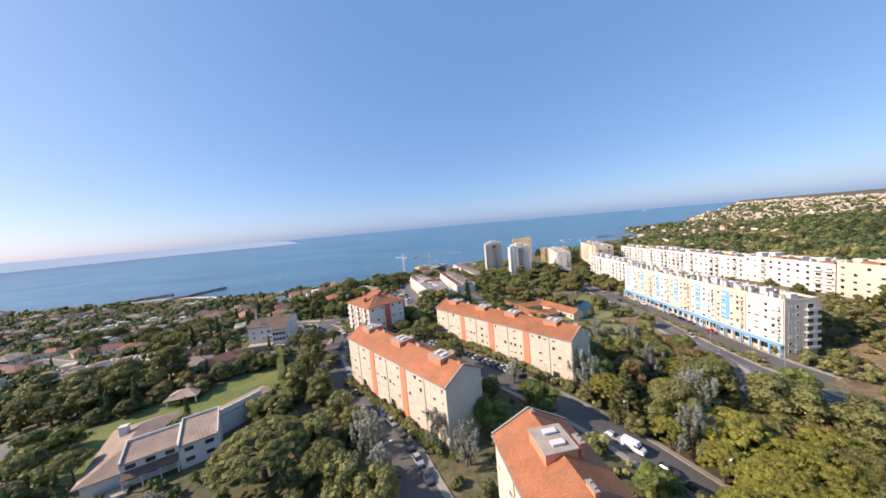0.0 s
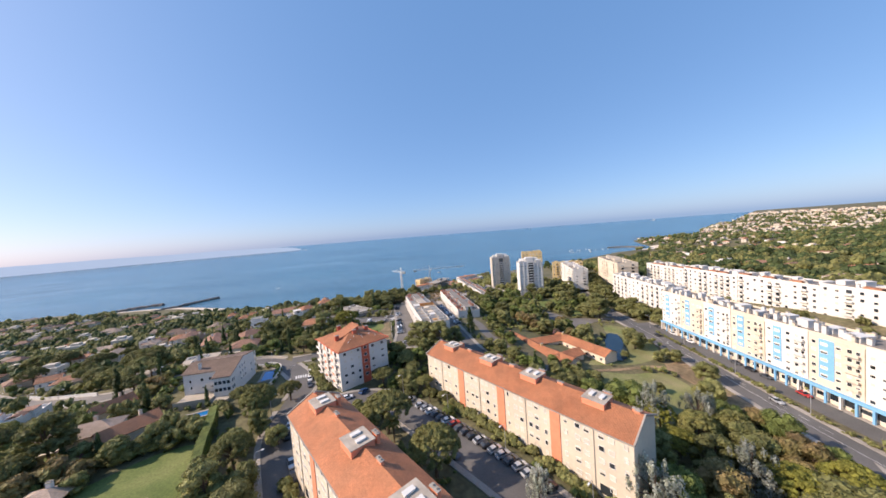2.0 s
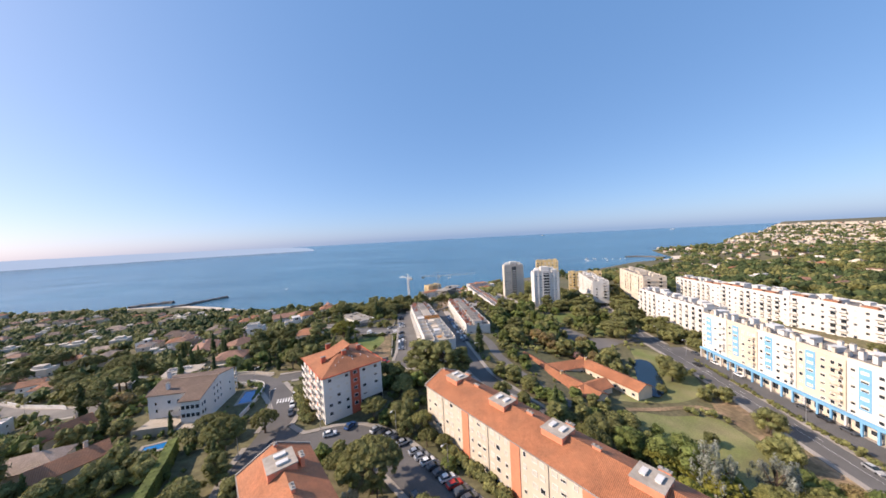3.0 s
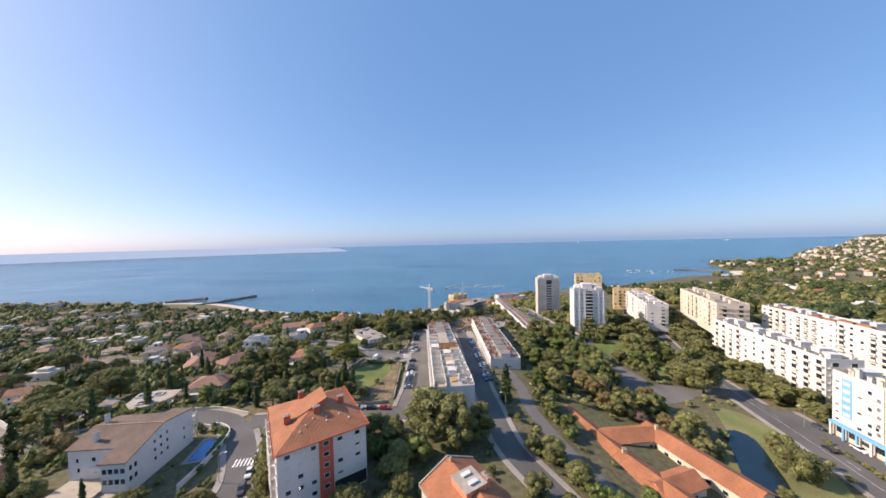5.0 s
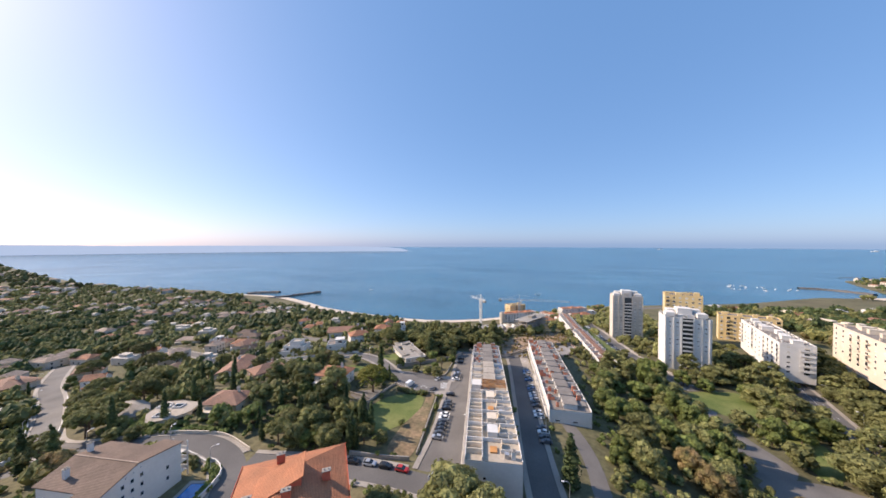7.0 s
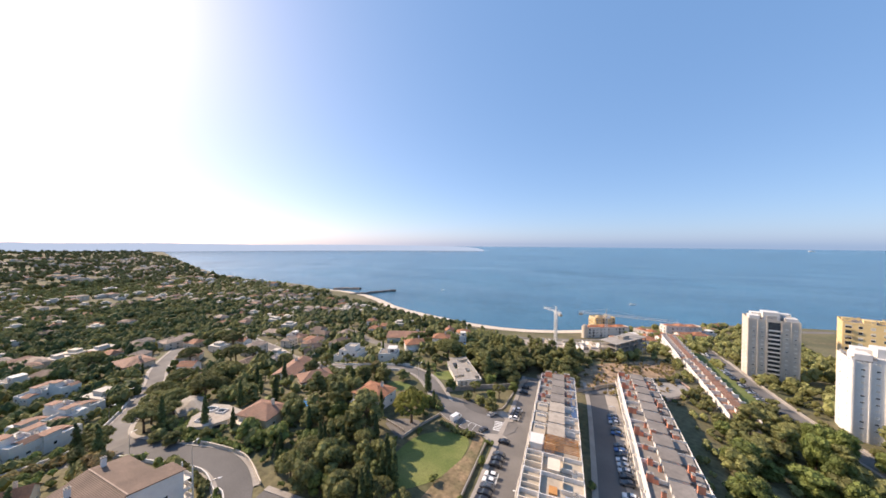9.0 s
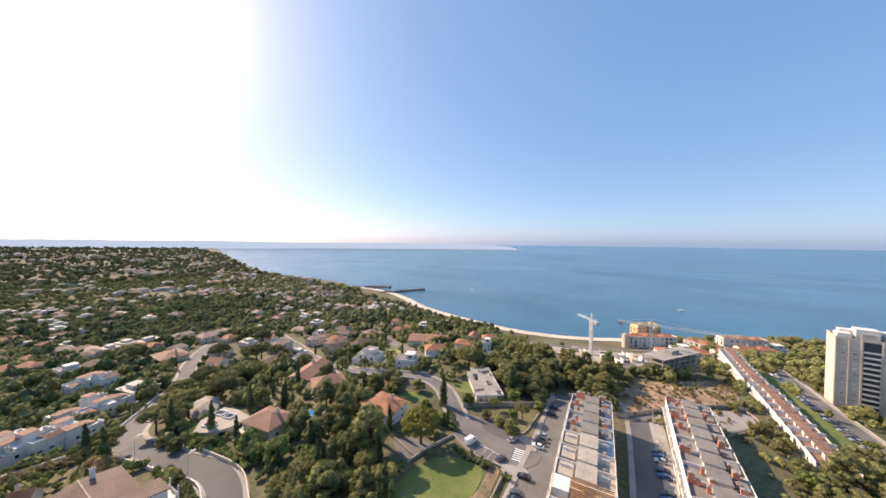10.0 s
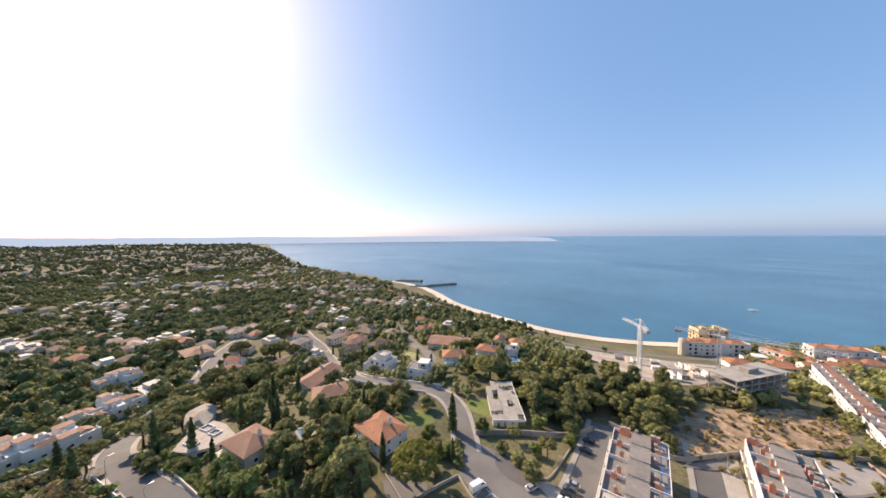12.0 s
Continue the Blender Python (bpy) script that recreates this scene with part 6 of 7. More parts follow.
def tree_lumps(kind, r):
    """Lumps of a crown as x, y, z, radius, half height. The trees are about ten metres wide (cypresses two)."""
    out = []
    if kind == "pine":
        for i in range(64):
            a, d = r.uniform(0, math.tau), 4.4 * math.sqrt(r.uniform(0, 1))
            out.append((d * math.cos(a), d * math.sin(a), 8.9 - 0.1 * d * d + r.uniform(-0.5, 0.35), r.uniform(0.7, 1.25), r.uniform(0.65, 1.0)))
    elif kind == "stone_pine":
        for i in range(230):
            a, d = r.uniform(0, math.tau), 4.7 * math.sqrt(r.uniform(0, 1))
            z = 4.7 + 4.1 * math.sqrt(max(0, 1 - (d / 4.75) ** 2))
            out.append((d * math.cos(a), d * math.sin(a), z + r.uniform(-0.45, 0.25), r.uniform(0.4, 0.78), r.uniform(0.38, 0.62)))
    elif kind == "fir":
        for i in range(9):
            z = 2.2 + i * 1.25
            w = 4.6 * (1 - (i / 9.2) ** 1.1)
            for k in range(max(2, int(w * 3))):
                a, d = k * math.tau / max(2, int(w * 3)) + r.uniform(-0.3, 0.3), w * r.uniform(0.55, 0.95)
                out.append((d * math.cos(a), d * math.sin(a), z - 0.12 * d + r.uniform(-0.2, 0.2), r.uniform(0.6, 1.0), r.uniform(0.4, 0.6)))
            out.append((0, 0, z, 0.5 + w * 0.3, 0.8))
    elif kind == "cypress":
        for i in range(12):
            z = 0.9 + i * 0.85
            w = 1.0 * (1 - (i / 12.5) ** 2.2)
            out.append((r.uniform(-0.15, 0.15), r.uniform(-0.15, 0.15), z, max(0.22, w * r.uniform(0.9, 1.1)), 0.95))
    elif kind == "aleppo":
        for i in range(42):
            z = r.uniform(3.0, 11)
            w = 4.4 * math.sqrt(max(0.05, 1 - ((z - 5.6) / 5.8) ** 2))
            a, d = r.uniform(0, math.tau), w * math.sqrt(r.uniform(0.1, 0.9))
            out.append((d * math.cos(a), d * math.sin(a), z, r.uniform(0.9, 1.7), r.uniform(0.8, 1.3)))
    elif kind == "silver":
        for i in range(58):
            z = r.uniform(2.5, 10.5)
            w = 3.8 * math.sqrt(max(0.04, 1 - ((z - 6.0) / 5.0) ** 2))
            a, d = r.uniform(0, math.tau), w * math.sqrt(r.uniform(0.05, 1))
            out.append((d * math.cos(a), d * math.sin(a), z, r.uniform(0.35, 0.6), r.uniform(0.9, 1.7)))
    else:
        for i in range(34):
            z = r.uniform(2.0, 6.9)
            w = 3.5 * math.sqrt(max(0.05, 1 - ((z - 3.9) / 3.7) ** 2))
            a, d = r.uniform(0, math.tau), w * math.sqrt(r.uniform(0.1, 1.0))
            out.append((d * math.cos(a), d * math.sin(a), z, r.uniform(1.2, 1.8), r.uniform(1.0, 1.5)))
    return out


def trunk_mesh(kind, lumps, r):
    bm = bmesh.new()
    top = {"pine": 7.2, "stone_pine": 7.0, "fir": 11.0, "cypress": 9.0, "aleppo": 8.5, "silver": 8.5}.get(kind, 4.5)
    w = {"pine": 0.34, "stone_pine": 0.34, "cypress": 0.14}.get(kind, 0.27)
    tube(bm, 0, 0, -0.8, top * 0.55, w * 1.25, w * 0.8)
    beam(bm, (0, 0, top * 0.5), (0.15, 0.1, top), w * 0.5)
    if kind != "cypress":
        for x, y, z, rr, rz in lumps[:9]:
            beam(bm, (0, 0, top * r.uniform(0.4, 0.8)), (x * 0.9, y * 0.9, z - rz * 0.3), w * 0.28)
    return mesh_of(bm, "trunk", M_BARK)


TREE_LOOK = {
    "pine": (L_PINE, "umbrella pine with a broad dark green crown", "pine tree"),
    "bright": (L_BRIGHT, "umbrella pine with a bright yellow-green crown", "pine tree"),
    "fir": (L_BROAD, "cone-shaped cedar with layered olive branches", "cedar tree"),
    "tall": (L_FRESH, "tall dense green poplar in a row", "poplar tree"),
    "fresh": (L_FRESH, "bright green bushy tree with dense leaves", "tree"),
    "broad": (L_BROAD, "olive-green broadleaf tree with a rounded crown", "tree"),
    "aleppo": (L_BROAD, "tall open pine with an uneven olive crown", "pine tree"),
    "silver": (L_SILVER, "silver-grey poplar with thin pale foliage", "poplar tree"),
    "cypress": (L_CYPRESS, "narrow dark green column cypress", "cypress tree"),
    "dry": (L_DRY, "brownish half-dry tree with thin leaves", "tree"),
    "flower": (L_FLOWER, "small garden tree with pink blossom", "tree"),
}
TREES = {}
TREE_SPOTS = []
tree_rng = random.Random(11)
np_rng = np.random.default_rng(5)


def plant(kind, x, y, radius, fine=1):
    """One tree with trunk and crown; radius is that of the crown, fine (0 to 2) how many leaves it has."""
    look_, label, category = TREE_LOOK[kind]
    shape = {"tall": "broad", "bright": "pine", "fresh": "broad", "dry": "broad", "flower": "broad"}.get(kind, kind)
    if shape == "pine" and fine == 2:
        shape = "stone_pine"
    key = (kind, tree_rng.randrange(3), fine)
    full = {"cypress": 1.1, "pine": 5.2, "stone_pine": 5.2, "silver": 4.0, "aleppo": 5.0}.get(shape, 5.0)
    s = radius / full
    sz = s * tree_rng.uniform(0.85, 1.15) if kind != "cypress" else max(s * 0.8, 0.75)
    sz = min(sz, 1.35) * (1.7 if kind == "tall" else 1)
    m = pose(x, y, float(ground_z(x, y)) - 0.1, 0, 0, tree_rng.uniform(0, 360)) @ Matrix.Diagonal((s, s, sz, 1))
    TREE_SPOTS.append((x, y, radius))
    if key not in TREES:
        lumps = tree_lumps(shape, tree_rng)
        n = {"pine": 7600, "stone_pine": 20000, "cypress": 1300, "silver": 4200, "aleppo": 7000, "fir": 5600}.get(shape, 5000)
        size = {"pine": 0.18, "stone_pine": 0.125, "cypress": 0.2, "silver": 0.16, "aleppo": 0.215, "fir": 0.19}.get(shape, 0.205)
        if fine < 2:
            n, size = (n * 11 // 20, size * 1.3) if fine else (n // 6, size * 2.0)
        root = thing({"pine": "umbrella_pine", "bright": "umbrella_pine", "fir": "cedar", "aleppo": "tall_pine", "silver": "poplar", "cypress": "cypress", "fresh": "leafy_tree", "dry": "dry_tree", "flower": "blossom_tree", "tall": "poplar"}.get(kind, "broadleaf_tree"), 0, 0, 0, 0, label, category)
        part("trunk", trunk_mesh(shape, lumps, tree_rng), M_BARK, root)
        part("crown", crown_mesh("crown", lumps, n, size, look_, np_rng), None, root)
        root.matrix_basis = m
        TREES[key] = (root, s, sz)
        return root
    root, s0, z0 = TREES[key]
    return copy_thing(root, m @ Matrix.Diagonal((1 / s0, 1 / s0, 1 / z0, 1)))


PLACED = {
    "tall": [(55, 314, 4.6), (57, 303, 4.8), (58, 293, 4.6), (60, 283, 4.8), (62, 273, 4.6), (62.5, 263, 4.4), (61.5, 253, 4.2)],
    "bright": [(58.6, 139.2, 4.6), (63.8, 136.4, 4.5), (66.5, 129, 4.6), (65.0, 68.5, 8), (70.0, 57.5, 8.5), (60, 56, 5.5), (61, 77, 5.5), (83, 64, 7), (24, 88, 4.5)],
    "fir": [(48.3, 82.5, 5.6), (54, 92, 4.5)],
    "pine": [(-45, 66.5, 10.6), (-251, 242, 8.5), (-207, 200, 6.5), (-269, 219, 7.5), (-322, 258, 9), (-160, 187, 6), (-170, 206, 5.5), (-64.2, 137, 6.2), (-59.5, 148, 4.4), (-55.4, 112.5, 5.6), (-17, 125.5, 8.2), (-1.5, 108.5, 6.8), (-169, 200.6, 6.5), (-248, 237.7, 8), (-294, 255, 8), (-74.5, 247.5, 3), (-103.2, 312.4, 9), (-193.3, 216.5, 9), (-326.8, 175.2, 9), (-183, 214, 7)],
    "fresh": [(67.7, 155.5, 2.2), (25.4, 84.0, 6.1), (9.7, 76.8, 5.6), (62.5, 138.3, 8), (12, 92, 4)],
    "broad": [(45.3, 157.2, 3.4), (49.1, 155.6, 3.3), (53, 151.9, 3.5), (56, 148.2, 3.4), (59.5, 147, 3.2), (46.5, 164.4, 3), (40, 153, 3), (27.1, 164.2, 3.2), (20.5, 184, 3), (27, 181.5, 3), (82.7, 153, 2.6), (100.3, 178.5, 3), (88.7, 186, 2.5), (-137, 177.5, 3), (-129, 180, 3.2), (-143, 182, 3.4), (-122, 187, 2.6), (-61.6, 109, 4.4), (-50, 123.3, 4), (-83.5, 124.4, 3.4), (-91.5, 123.7, 3.8), (-107, 119.8, 4), (-95, 109.4, 3), (-99, 122, 3.2), (81.1, 117.1, 7), (-45.1, 98.0, 6), (-14.6, 152, 5.4), (104.8, 158, 5), (45.2, 147, 5), (35.7, 153.3, 4.5), (98.7, 194.3, 6), (106.8, 178, 4), (57.0, 253.1, 7), (37.0, 229.7, 5.7), (59.8, 218.9, 6),
              (104.4, 262, 9), (80, 212, 6), (101.5, 203.8, 5), (26.6, 182.4, 4.6), (34.7, 240, 6), (66, 287.0, 8), (62, 305.5, 8.5), (108, 322, 9), (99.0, 345, 9)],
    "aleppo": [(88.1, 79.3, 9), (78.4, 90.9, 9), (-58, 127, 3.6), (-11.5, 186.5, 9.2), (-3, 183, 7.4), (4.8, 187.0, 5.5), (108, 250, 8), (-78.8, 224.3, 7.3), (58, 76, 7), (96, 66, 9)],
    "silver": [(44.1, 97.5, 5.2), (70.6, 84.7, 6), (55.5, 68.0, 5.0), (-4.6, 72.9, 4.0), (3.0, 66.2, 3.8), (-22, 72.5, 4.2), (78.7, 129.6, 5), (71.2, 105.4, 5.6), (65.5, 130.0, 5), (21, 100, 3)],
    "dry": [(-127, 162, 5), (54.0, 230.4, 6), (50.3, 238.8, 5), (55.5, 221.2, 5), (-118.1, 262.7, 4.1), (110, 72, 6)],
    "flower": [(65.2, 215.3, 3.3), (-107, 118, 3), (62, 219, 2.5)],
    "cypress": [(37.1, 158.8, 1.4), (14.1, 213.2, 2.6), (-82.7, 266, 2.0), (-148.3, 228.3, 1.7), (-114.3, 244.8, 1.4), (-84.3, 236.7, 1.3), (-139.9, 205, 1.5), (-66.9, 300.0, 3), (-118.1, 194.8, 1.2), (-85.4, 195.3, 1.1), (-128, 214, 1.4), (-131, 216, 1.5), (-160, 220, 1.5), (-52.2, 203.6, 1.0), (-52.1, 212.2, 1.5), (-56.3, 213.4, 1.7), (-58, 215, 1.4)],
}
PLACED["bright"] += [(57.5, 62.5, 5), (62, 53, 6), (53, 72, 4.2), (66, 47, 6)]
PLACED["bright"] += [(-70.2, 239.8, 7.6)]
PLACED["broad"] += [(-89, 125.5, 4.6), (-95.5, 119.5, 4.2), (-84, 130.5, 4.4), (-91, 131.5, 4.0), (-79.5, 128.5, 3.6)]
PLACED["pine"] += [(-152, 176.5, 6), (-146, 164, 5), (-137, 162, 5), (-150, 182, 5.5), (-174, 184, 6), (-185, 188, 6.5), (-160, 180, 5)]
PLACED["cypress"] += [(-134, 163.5, 1.8), (-141, 159.5, 1.9), (-143, 180, 1.8), (-131, 190, 1.6)]
PLACED["tall"] += [(59.5, 331, 4.4), (57.5, 322, 4.6), (63.2, 246, 4.2)]
PLACED["fresh"] += [(105, 326, 5.4), (114, 314, 6.0), (112, 303, 5.2), (104, 287, 5.0), (91.5, 281, 5.4), (98, 292, 4.6), (115, 292, 5.6), (89, 333, 5), (80, 335, 5.2)]
PLACED["broad"] += [(41.5, 91, 3.6), (47.5, 77, 3.2), (58, 84, 5)]
for kind, spots in PLACED.items():
    for x, y, rad in spots:
        plant(kind, x, y, rad, 2 if (y < 160 and x > -75) or (kind in ("pine", "bright") and rad >= 7.5) else 1)


def palm(x, y, h, spread):
    root = thing("palm_tree", x, y, float(ground_z(x, y)) - 0.1, tree_rng.uniform(0, 360), "palm tree with arching green fronds", "palm tree")
    bm = bmesh.new()
    for k in range(6):
        tube(bm, 0.05 * k, 0, h * k / 6, h * (k + 1) / 6 + 0.05, 0.24 - 0.01 * k, 0.2 - 0.01 * k)
    part("trunk", bm, M_BARK, root)
    bm = bmesh.new()
    for k in range(26):
        a, lift = k * 2.4, 0.9 - 1.3 * (k % 5) / 4
        last = None
        for i in range(7):
            u = i / 6
            d, z = spread * u * (1 - 0.12 * u), h + spread * (lift * u - 0.75 * u * u)
            w = 0.34 * math.sin(math.pi * (0.12 + 0.86 * u))
            c, s = math.cos(a), math.sin(a)
            row = [bm.verts.new((0.25 + d * c - s * q, d * s + c * q, z - abs(q) * 0.5)) for q in (-w, 0, w)]
            if last:
                bm.faces.new((last[0], row[0], row[1], last[1])), bm.faces.new((last[1], row[1], row[2], last[2]))
            last = row
    part("crown", bm, L_FRESH, root)
    TREE_SPOTS.append((x, y, 1.5))


palm(-14.5, 121.6, 6.5, 2.8)


def sow(count, x0, x1, y0, y1, mix, lo, hi, seed, fine=1, gap=0.6, rule=None):
    """Trees at random free spots of a stretch of land."""
    r = random.Random(seed)
    done = 0
    for _ in range(count * 8):
        if done >= count:
            break
        x, y, rad = r.uniform(x0, x1), r.uniform(y0, y1), r.uniform(lo, hi)
        kind = r.choice(mix)
        if kind == "cypress":
            rad = r.uniform(0.9, 1.6)
        if rule and not rule(x, y):
            continue
        if float(ground_z(x, y)) < SEA + 5:
            continue
        if any((x - a) ** 2 + (y - b) ** 2 < (gap * (rad + c)) ** 2 for a, b, c in TREE_SPOTS) or not clear(x, y, rad * 0.45, rad * 0.3 + 0.6):
            continue
        plant(kind, x, y, rad, fine)
        done += 1


sow(62, 38, 108, 30, 150, ("broad", "aleppo", "bright", "pine", "fresh", "dry"), 3.5, 7.0, 1, 2, gap=0.55)
sow(22, -62, -12, 30, 128, ("broad", "aleppo", "broad", "pine"), 3.6, 5.6, 31, gap=0.6, rule=lambda x, y: x < -8 - (y - 50) * 0.62 and not (x < -56 and y > 92) and not (x < -40 and y < 88))
sow(18, -58, -14, 36, 84, ("broad", "aleppo", "pine", "broad"), 3.0, 4.6, 36, 2, gap=0.55, rule=lambda x, y: x > -36)
sow(34, -168, -112, 92, 122, ("pine", "broad", "aleppo", "pine", "cypress"), 4.2, 7.0, 51, gap=0.46, rule=lambda x, y: y > 97 + max(0, x + 125) * 0.6)
sow(8, -165, -150, 118, 140, ("fresh", "pine", "broad"), 3.6, 5.4, 52, gap=0.46)
sow(22, -112, -84, 60, 128, ("pine", "broad", "dry", "cypress"), 3.5, 6.0, 32, gap=0.6)
sow(40, 30, 82, 236, 350, ("broad", "broad", "fresh", "aleppo", "fresh"), 3.4, 6.5, 2, gap=0.46, rule=lambda x, y: not (66 < x < 100 and 262 < y < 336))
sow(20, 18, 62, 130, 176, ("broad", "broad", "fresh"), 2.5, 4.5, 3)
sow(12, 24, 36, 176, 238, ("broad", "fresh"), 2.2, 3.6, 34)
sow(8, 62, 78, 196, 232, ("broad", "dry", "fresh"), 3.5, 5.0, 35)
sow(26, -125, -50, 55, 150, ("pine", "broad", "fresh", "broad", "cypress"), 3, 5, 4, rule=lambda x, y: not (-112 < x < -64 and 88 < y < 142) and not (x > -75 and y < 105))
sow(14, -44, -12, 150, 186, ("broad", "pine", "broad", "fresh"), 3, 4.8, 41)
sow(10, -34, 10, 128, 152, ("broad", "fresh", "pine"), 2.4, 3.6, 42)
sow(44, -120, -48, 195, 262, ("broad", "aleppo", "pine", "fresh", "cypress", "broad"), 3, 5.5, 5, gap=0.55, rule=lambda x, y: (x + 70) ** 2 + (y - 240) ** 2 > 150)
sow(54, -92, -10, 322, 394, ("aleppo", "aleppo", "broad", "aleppo"), 3.4, 5.2, 6, True, 0.42, rule=lambda x, y: x < -29 + max(0, y - 336) * 0.42 and y < 380 + (x + 40) * 0.4)
sow(14, -40, -22, 318, 345, ("aleppo", "broad"), 3, 5, 66, True, 0.45)
sow(30, -100, -50, 300, 330, ("aleppo", "broad", "pine", "broad"), 3.5, 6.0, 67, True, 0.5)
sow(60, -200, -96, 180, 400, ("broad", "pine", "fresh", "cypress", "aleppo", "broad"), 2.5, 5.5, 7, False, 0.6)
sow(16, -82, -46, 201, 222, ("aleppo", "broad", "cypress", "broad"), 2.6, 4.4, 43, gap=0.5)
sow(9, -82, -48, 266, 310, ("broad", "fresh", "pine"), 2.5, 4.0, 33)
sow(34, 131, 147, 226, 352, ("broad", "aleppo", "broad"), 3.5, 5.8, 8, True, 0.46)
sow(16, 150, 190, 330, 400, ("broad", "aleppo", "pine"), 4, 6.5, 81, False, 0.5)
sow(16, 112, 134, 352, 420, ("broad", "aleppo", "pine"), 4, 6.5, 82, False, 0.5)
sow(26, 86, 130, 250, 420, ("broad", "broad", "aleppo"), 4, 7, 9, False, 0.6)
sow(24, -60, 8, 30, 150, ("fresh", "broad", "silver"), 2, 3.6, 10)
sow(14, 134, 200, 60, 116, ("broad", "dry", "pine"), 3, 5.5, 12, False)
for x, y, rad in ((158, 128, 5), (166, 122, 6), (150, 122, 4.2), (175, 112, 5.5), (186, 126, 5), (160, 110, 4)):
    plant("aleppo", x, y, rad, 1)
sow(42, 147, 193, 110, 335, ("broad", "pine", "broad"), 2.6, 4.4, 13, False, 0.5)
sow(26, -300, -190, 120, 420, ("broad", "pine", "cypress", "broad", "fresh"), 2.5, 6, 14, False)


# ---- far town and woods: more than one could count ----
def far_spots(n, seed, inside, side=0):
    r = np.random.default_rng(seed)
    x, y = inside(r, int(n * (1.5 if side else 1)))
    if side:
        dens = np.sin(x * 0.011 + 1.3) * np.sin(y * 0.017 + 0.5) + 0.6 * np.sin(x * 0.023 - y * 0.019) + r.normal(0, 0.25, len(x))
        ok = (dens * side > (-0.15 if side > 0 else -0.95)) | (x > -230)
        x, y = x[ok], y[ok]
    z = ground_z(x, y)
    off = np.interp(x, SHORE_X, SHORE_Y) - y
    z = z + far_roll(x, y, z)
    ok = (off > 30) & (z > sea_z(x, y) + 1.5)
    return x[ok], y[ok], z[ok]


def far_woods(n, seed, inside, lo, hi, leaves, label, material, tight=False):
    r = np.random.default_rng(seed + 100)
    x, y, z = far_spots(n, seed, inside, -1 if hi > 3.5 and not tight else 0)
    keep = np.array([clear(a, b, 1.0, 1.5 if hi > 1 else 0.2) if abs(a) < 420 and b < 520 and not tight else True for a, b in zip(x, y)], bool)
    x, y, z = x[keep], y[keep], z[keep]
    blobs = []
    for a, b, c in zip(x, y, z):
        s = r.uniform(lo, hi)
        tall = r.uniform(0.9, 1.5)
        quads = []
        for k in range(3):
            o = r.normal(size=3) * (0.42 * s, 0.42 * s, 0.18 * s)
            blobs.append((a + o[0], b + o[1], c + s * tall * 0.72 + o[2], s * r.uniform(0.55, 0.8), s * r.uniform(0.45, 0.7) * tall))
    vs, fs = cores(blobs, 0.92)
    q = leaf_cloud(blobs, leaves * len(x), (lo + hi) * 0.11, r)
    o = len(vs)
    me = bpy.data.meshes.new("woods")
    me.from_pydata(vs + q.tolist(), [], fs + (o + np.arange(len(q)).reshape(-1, 4)).tolist())
    me.materials.append(material)
    tagged(new("woods", me), label, "trees", kind="stuff")


def slab(x0, x1, y0, y1):
    return lambda r, n: (r.uniform(x0, x1, n), r.uniform(y0, y1, n))


far_woods(1700, 1, slab(-760, -185, 60, 520), 2.2, 5.2, 40, "trees between far villas on an eastern slope", L_PINE)
far_woods(1500, 19, slab(-760, -185, 60, 520), 2.4, 5.6, 40, "dark pines between far villas on an eastern slope", L_CYPRESS)
far_woods(1700, 2, slab(-700, -100, 60, 500), 1.6, 3.8, 40, "olive-green garden trees among far villas", L_BROAD)
far_woods(1500, 10, slab(-1250, -600, 0, 560), 3, 6, 22, "dark trees on a headland", L_PINE)
far_woods(900, 21, slab(-1250, -560, -240, 60), 3, 6.5, 20, "dark trees inland of a headland", L_PINE)
far_woods(3600, 3, slab(-3300, -1100, -1300, 640), 5, 10, 12, "wooded eastern hills in the distance", L_BROAD)
far_woods(900, 4, slab(222, 900, 90, 760), 4, 8.5, 40, "pine woods behind white apartment blocks", L_PINE)
# shaded pines by colour only: they take the darker cypress leaves
far_woods(1500, 17, slab(222, 900, 90, 760), 4, 9, 40, "dark pines on a hillside with shade put into the leaf colour", L_CYPRESS)
far_woods(800, 11, slab(222, 900, 90, 760), 3, 7, 30, "olive-green trees behind white apartment blocks", L_BROAD)
far_woods(300, 12, slab(222, 900, 90, 760), 3, 6, 30, "brownish dry trees on a hillside", L_DRY)
far_woods(2000, 5, slab(600, 2600, 60, 2900), 4, 9, 11, "trees of a distant coastal town", L_BROAD)
far_woods(2600, 20, slab(600, 2600, 60, 2900), 4, 9, 11, "dark pines of a distant coastal town", L_CYPRESS)
far_woods(60, 16, slab(-160, -90, 330, 410), 2.5, 4.0, 40, "trees between villas and a building site", L_BROAD)
far_woods(330, 6, slab(-20, 130, 380, 720), 2.5, 5, 40, "trees above a beach and a building site", L_BROAD)
far_woods(1500, 7, slab(-140, 45, 20, 260), 0.5, 1.6, 26, "low garden shrubs and hedges", L_FRESH)
far_woods(900, 8, slab(20, 145, 40, 330), 0.8, 2.0, 26, "low scrub under trees", L_BROAD)
far_woods(520, 18, slab(132, 205, 55, 150), 0.7, 2.2, 30, "dry scrub and bushes on an earth slope", L_BROAD, True)
far_woods(260, 15, slab(-28, 18, 320, 420), 0.4, 1.3, 26, "dry scrub on a building plot", L_DRY, True)
far_woods(520, 14, slab(14, 84, 330, 470), 0.9, 2.4, 26, "dark scrub on a slope below terraced houses", L_PINE)
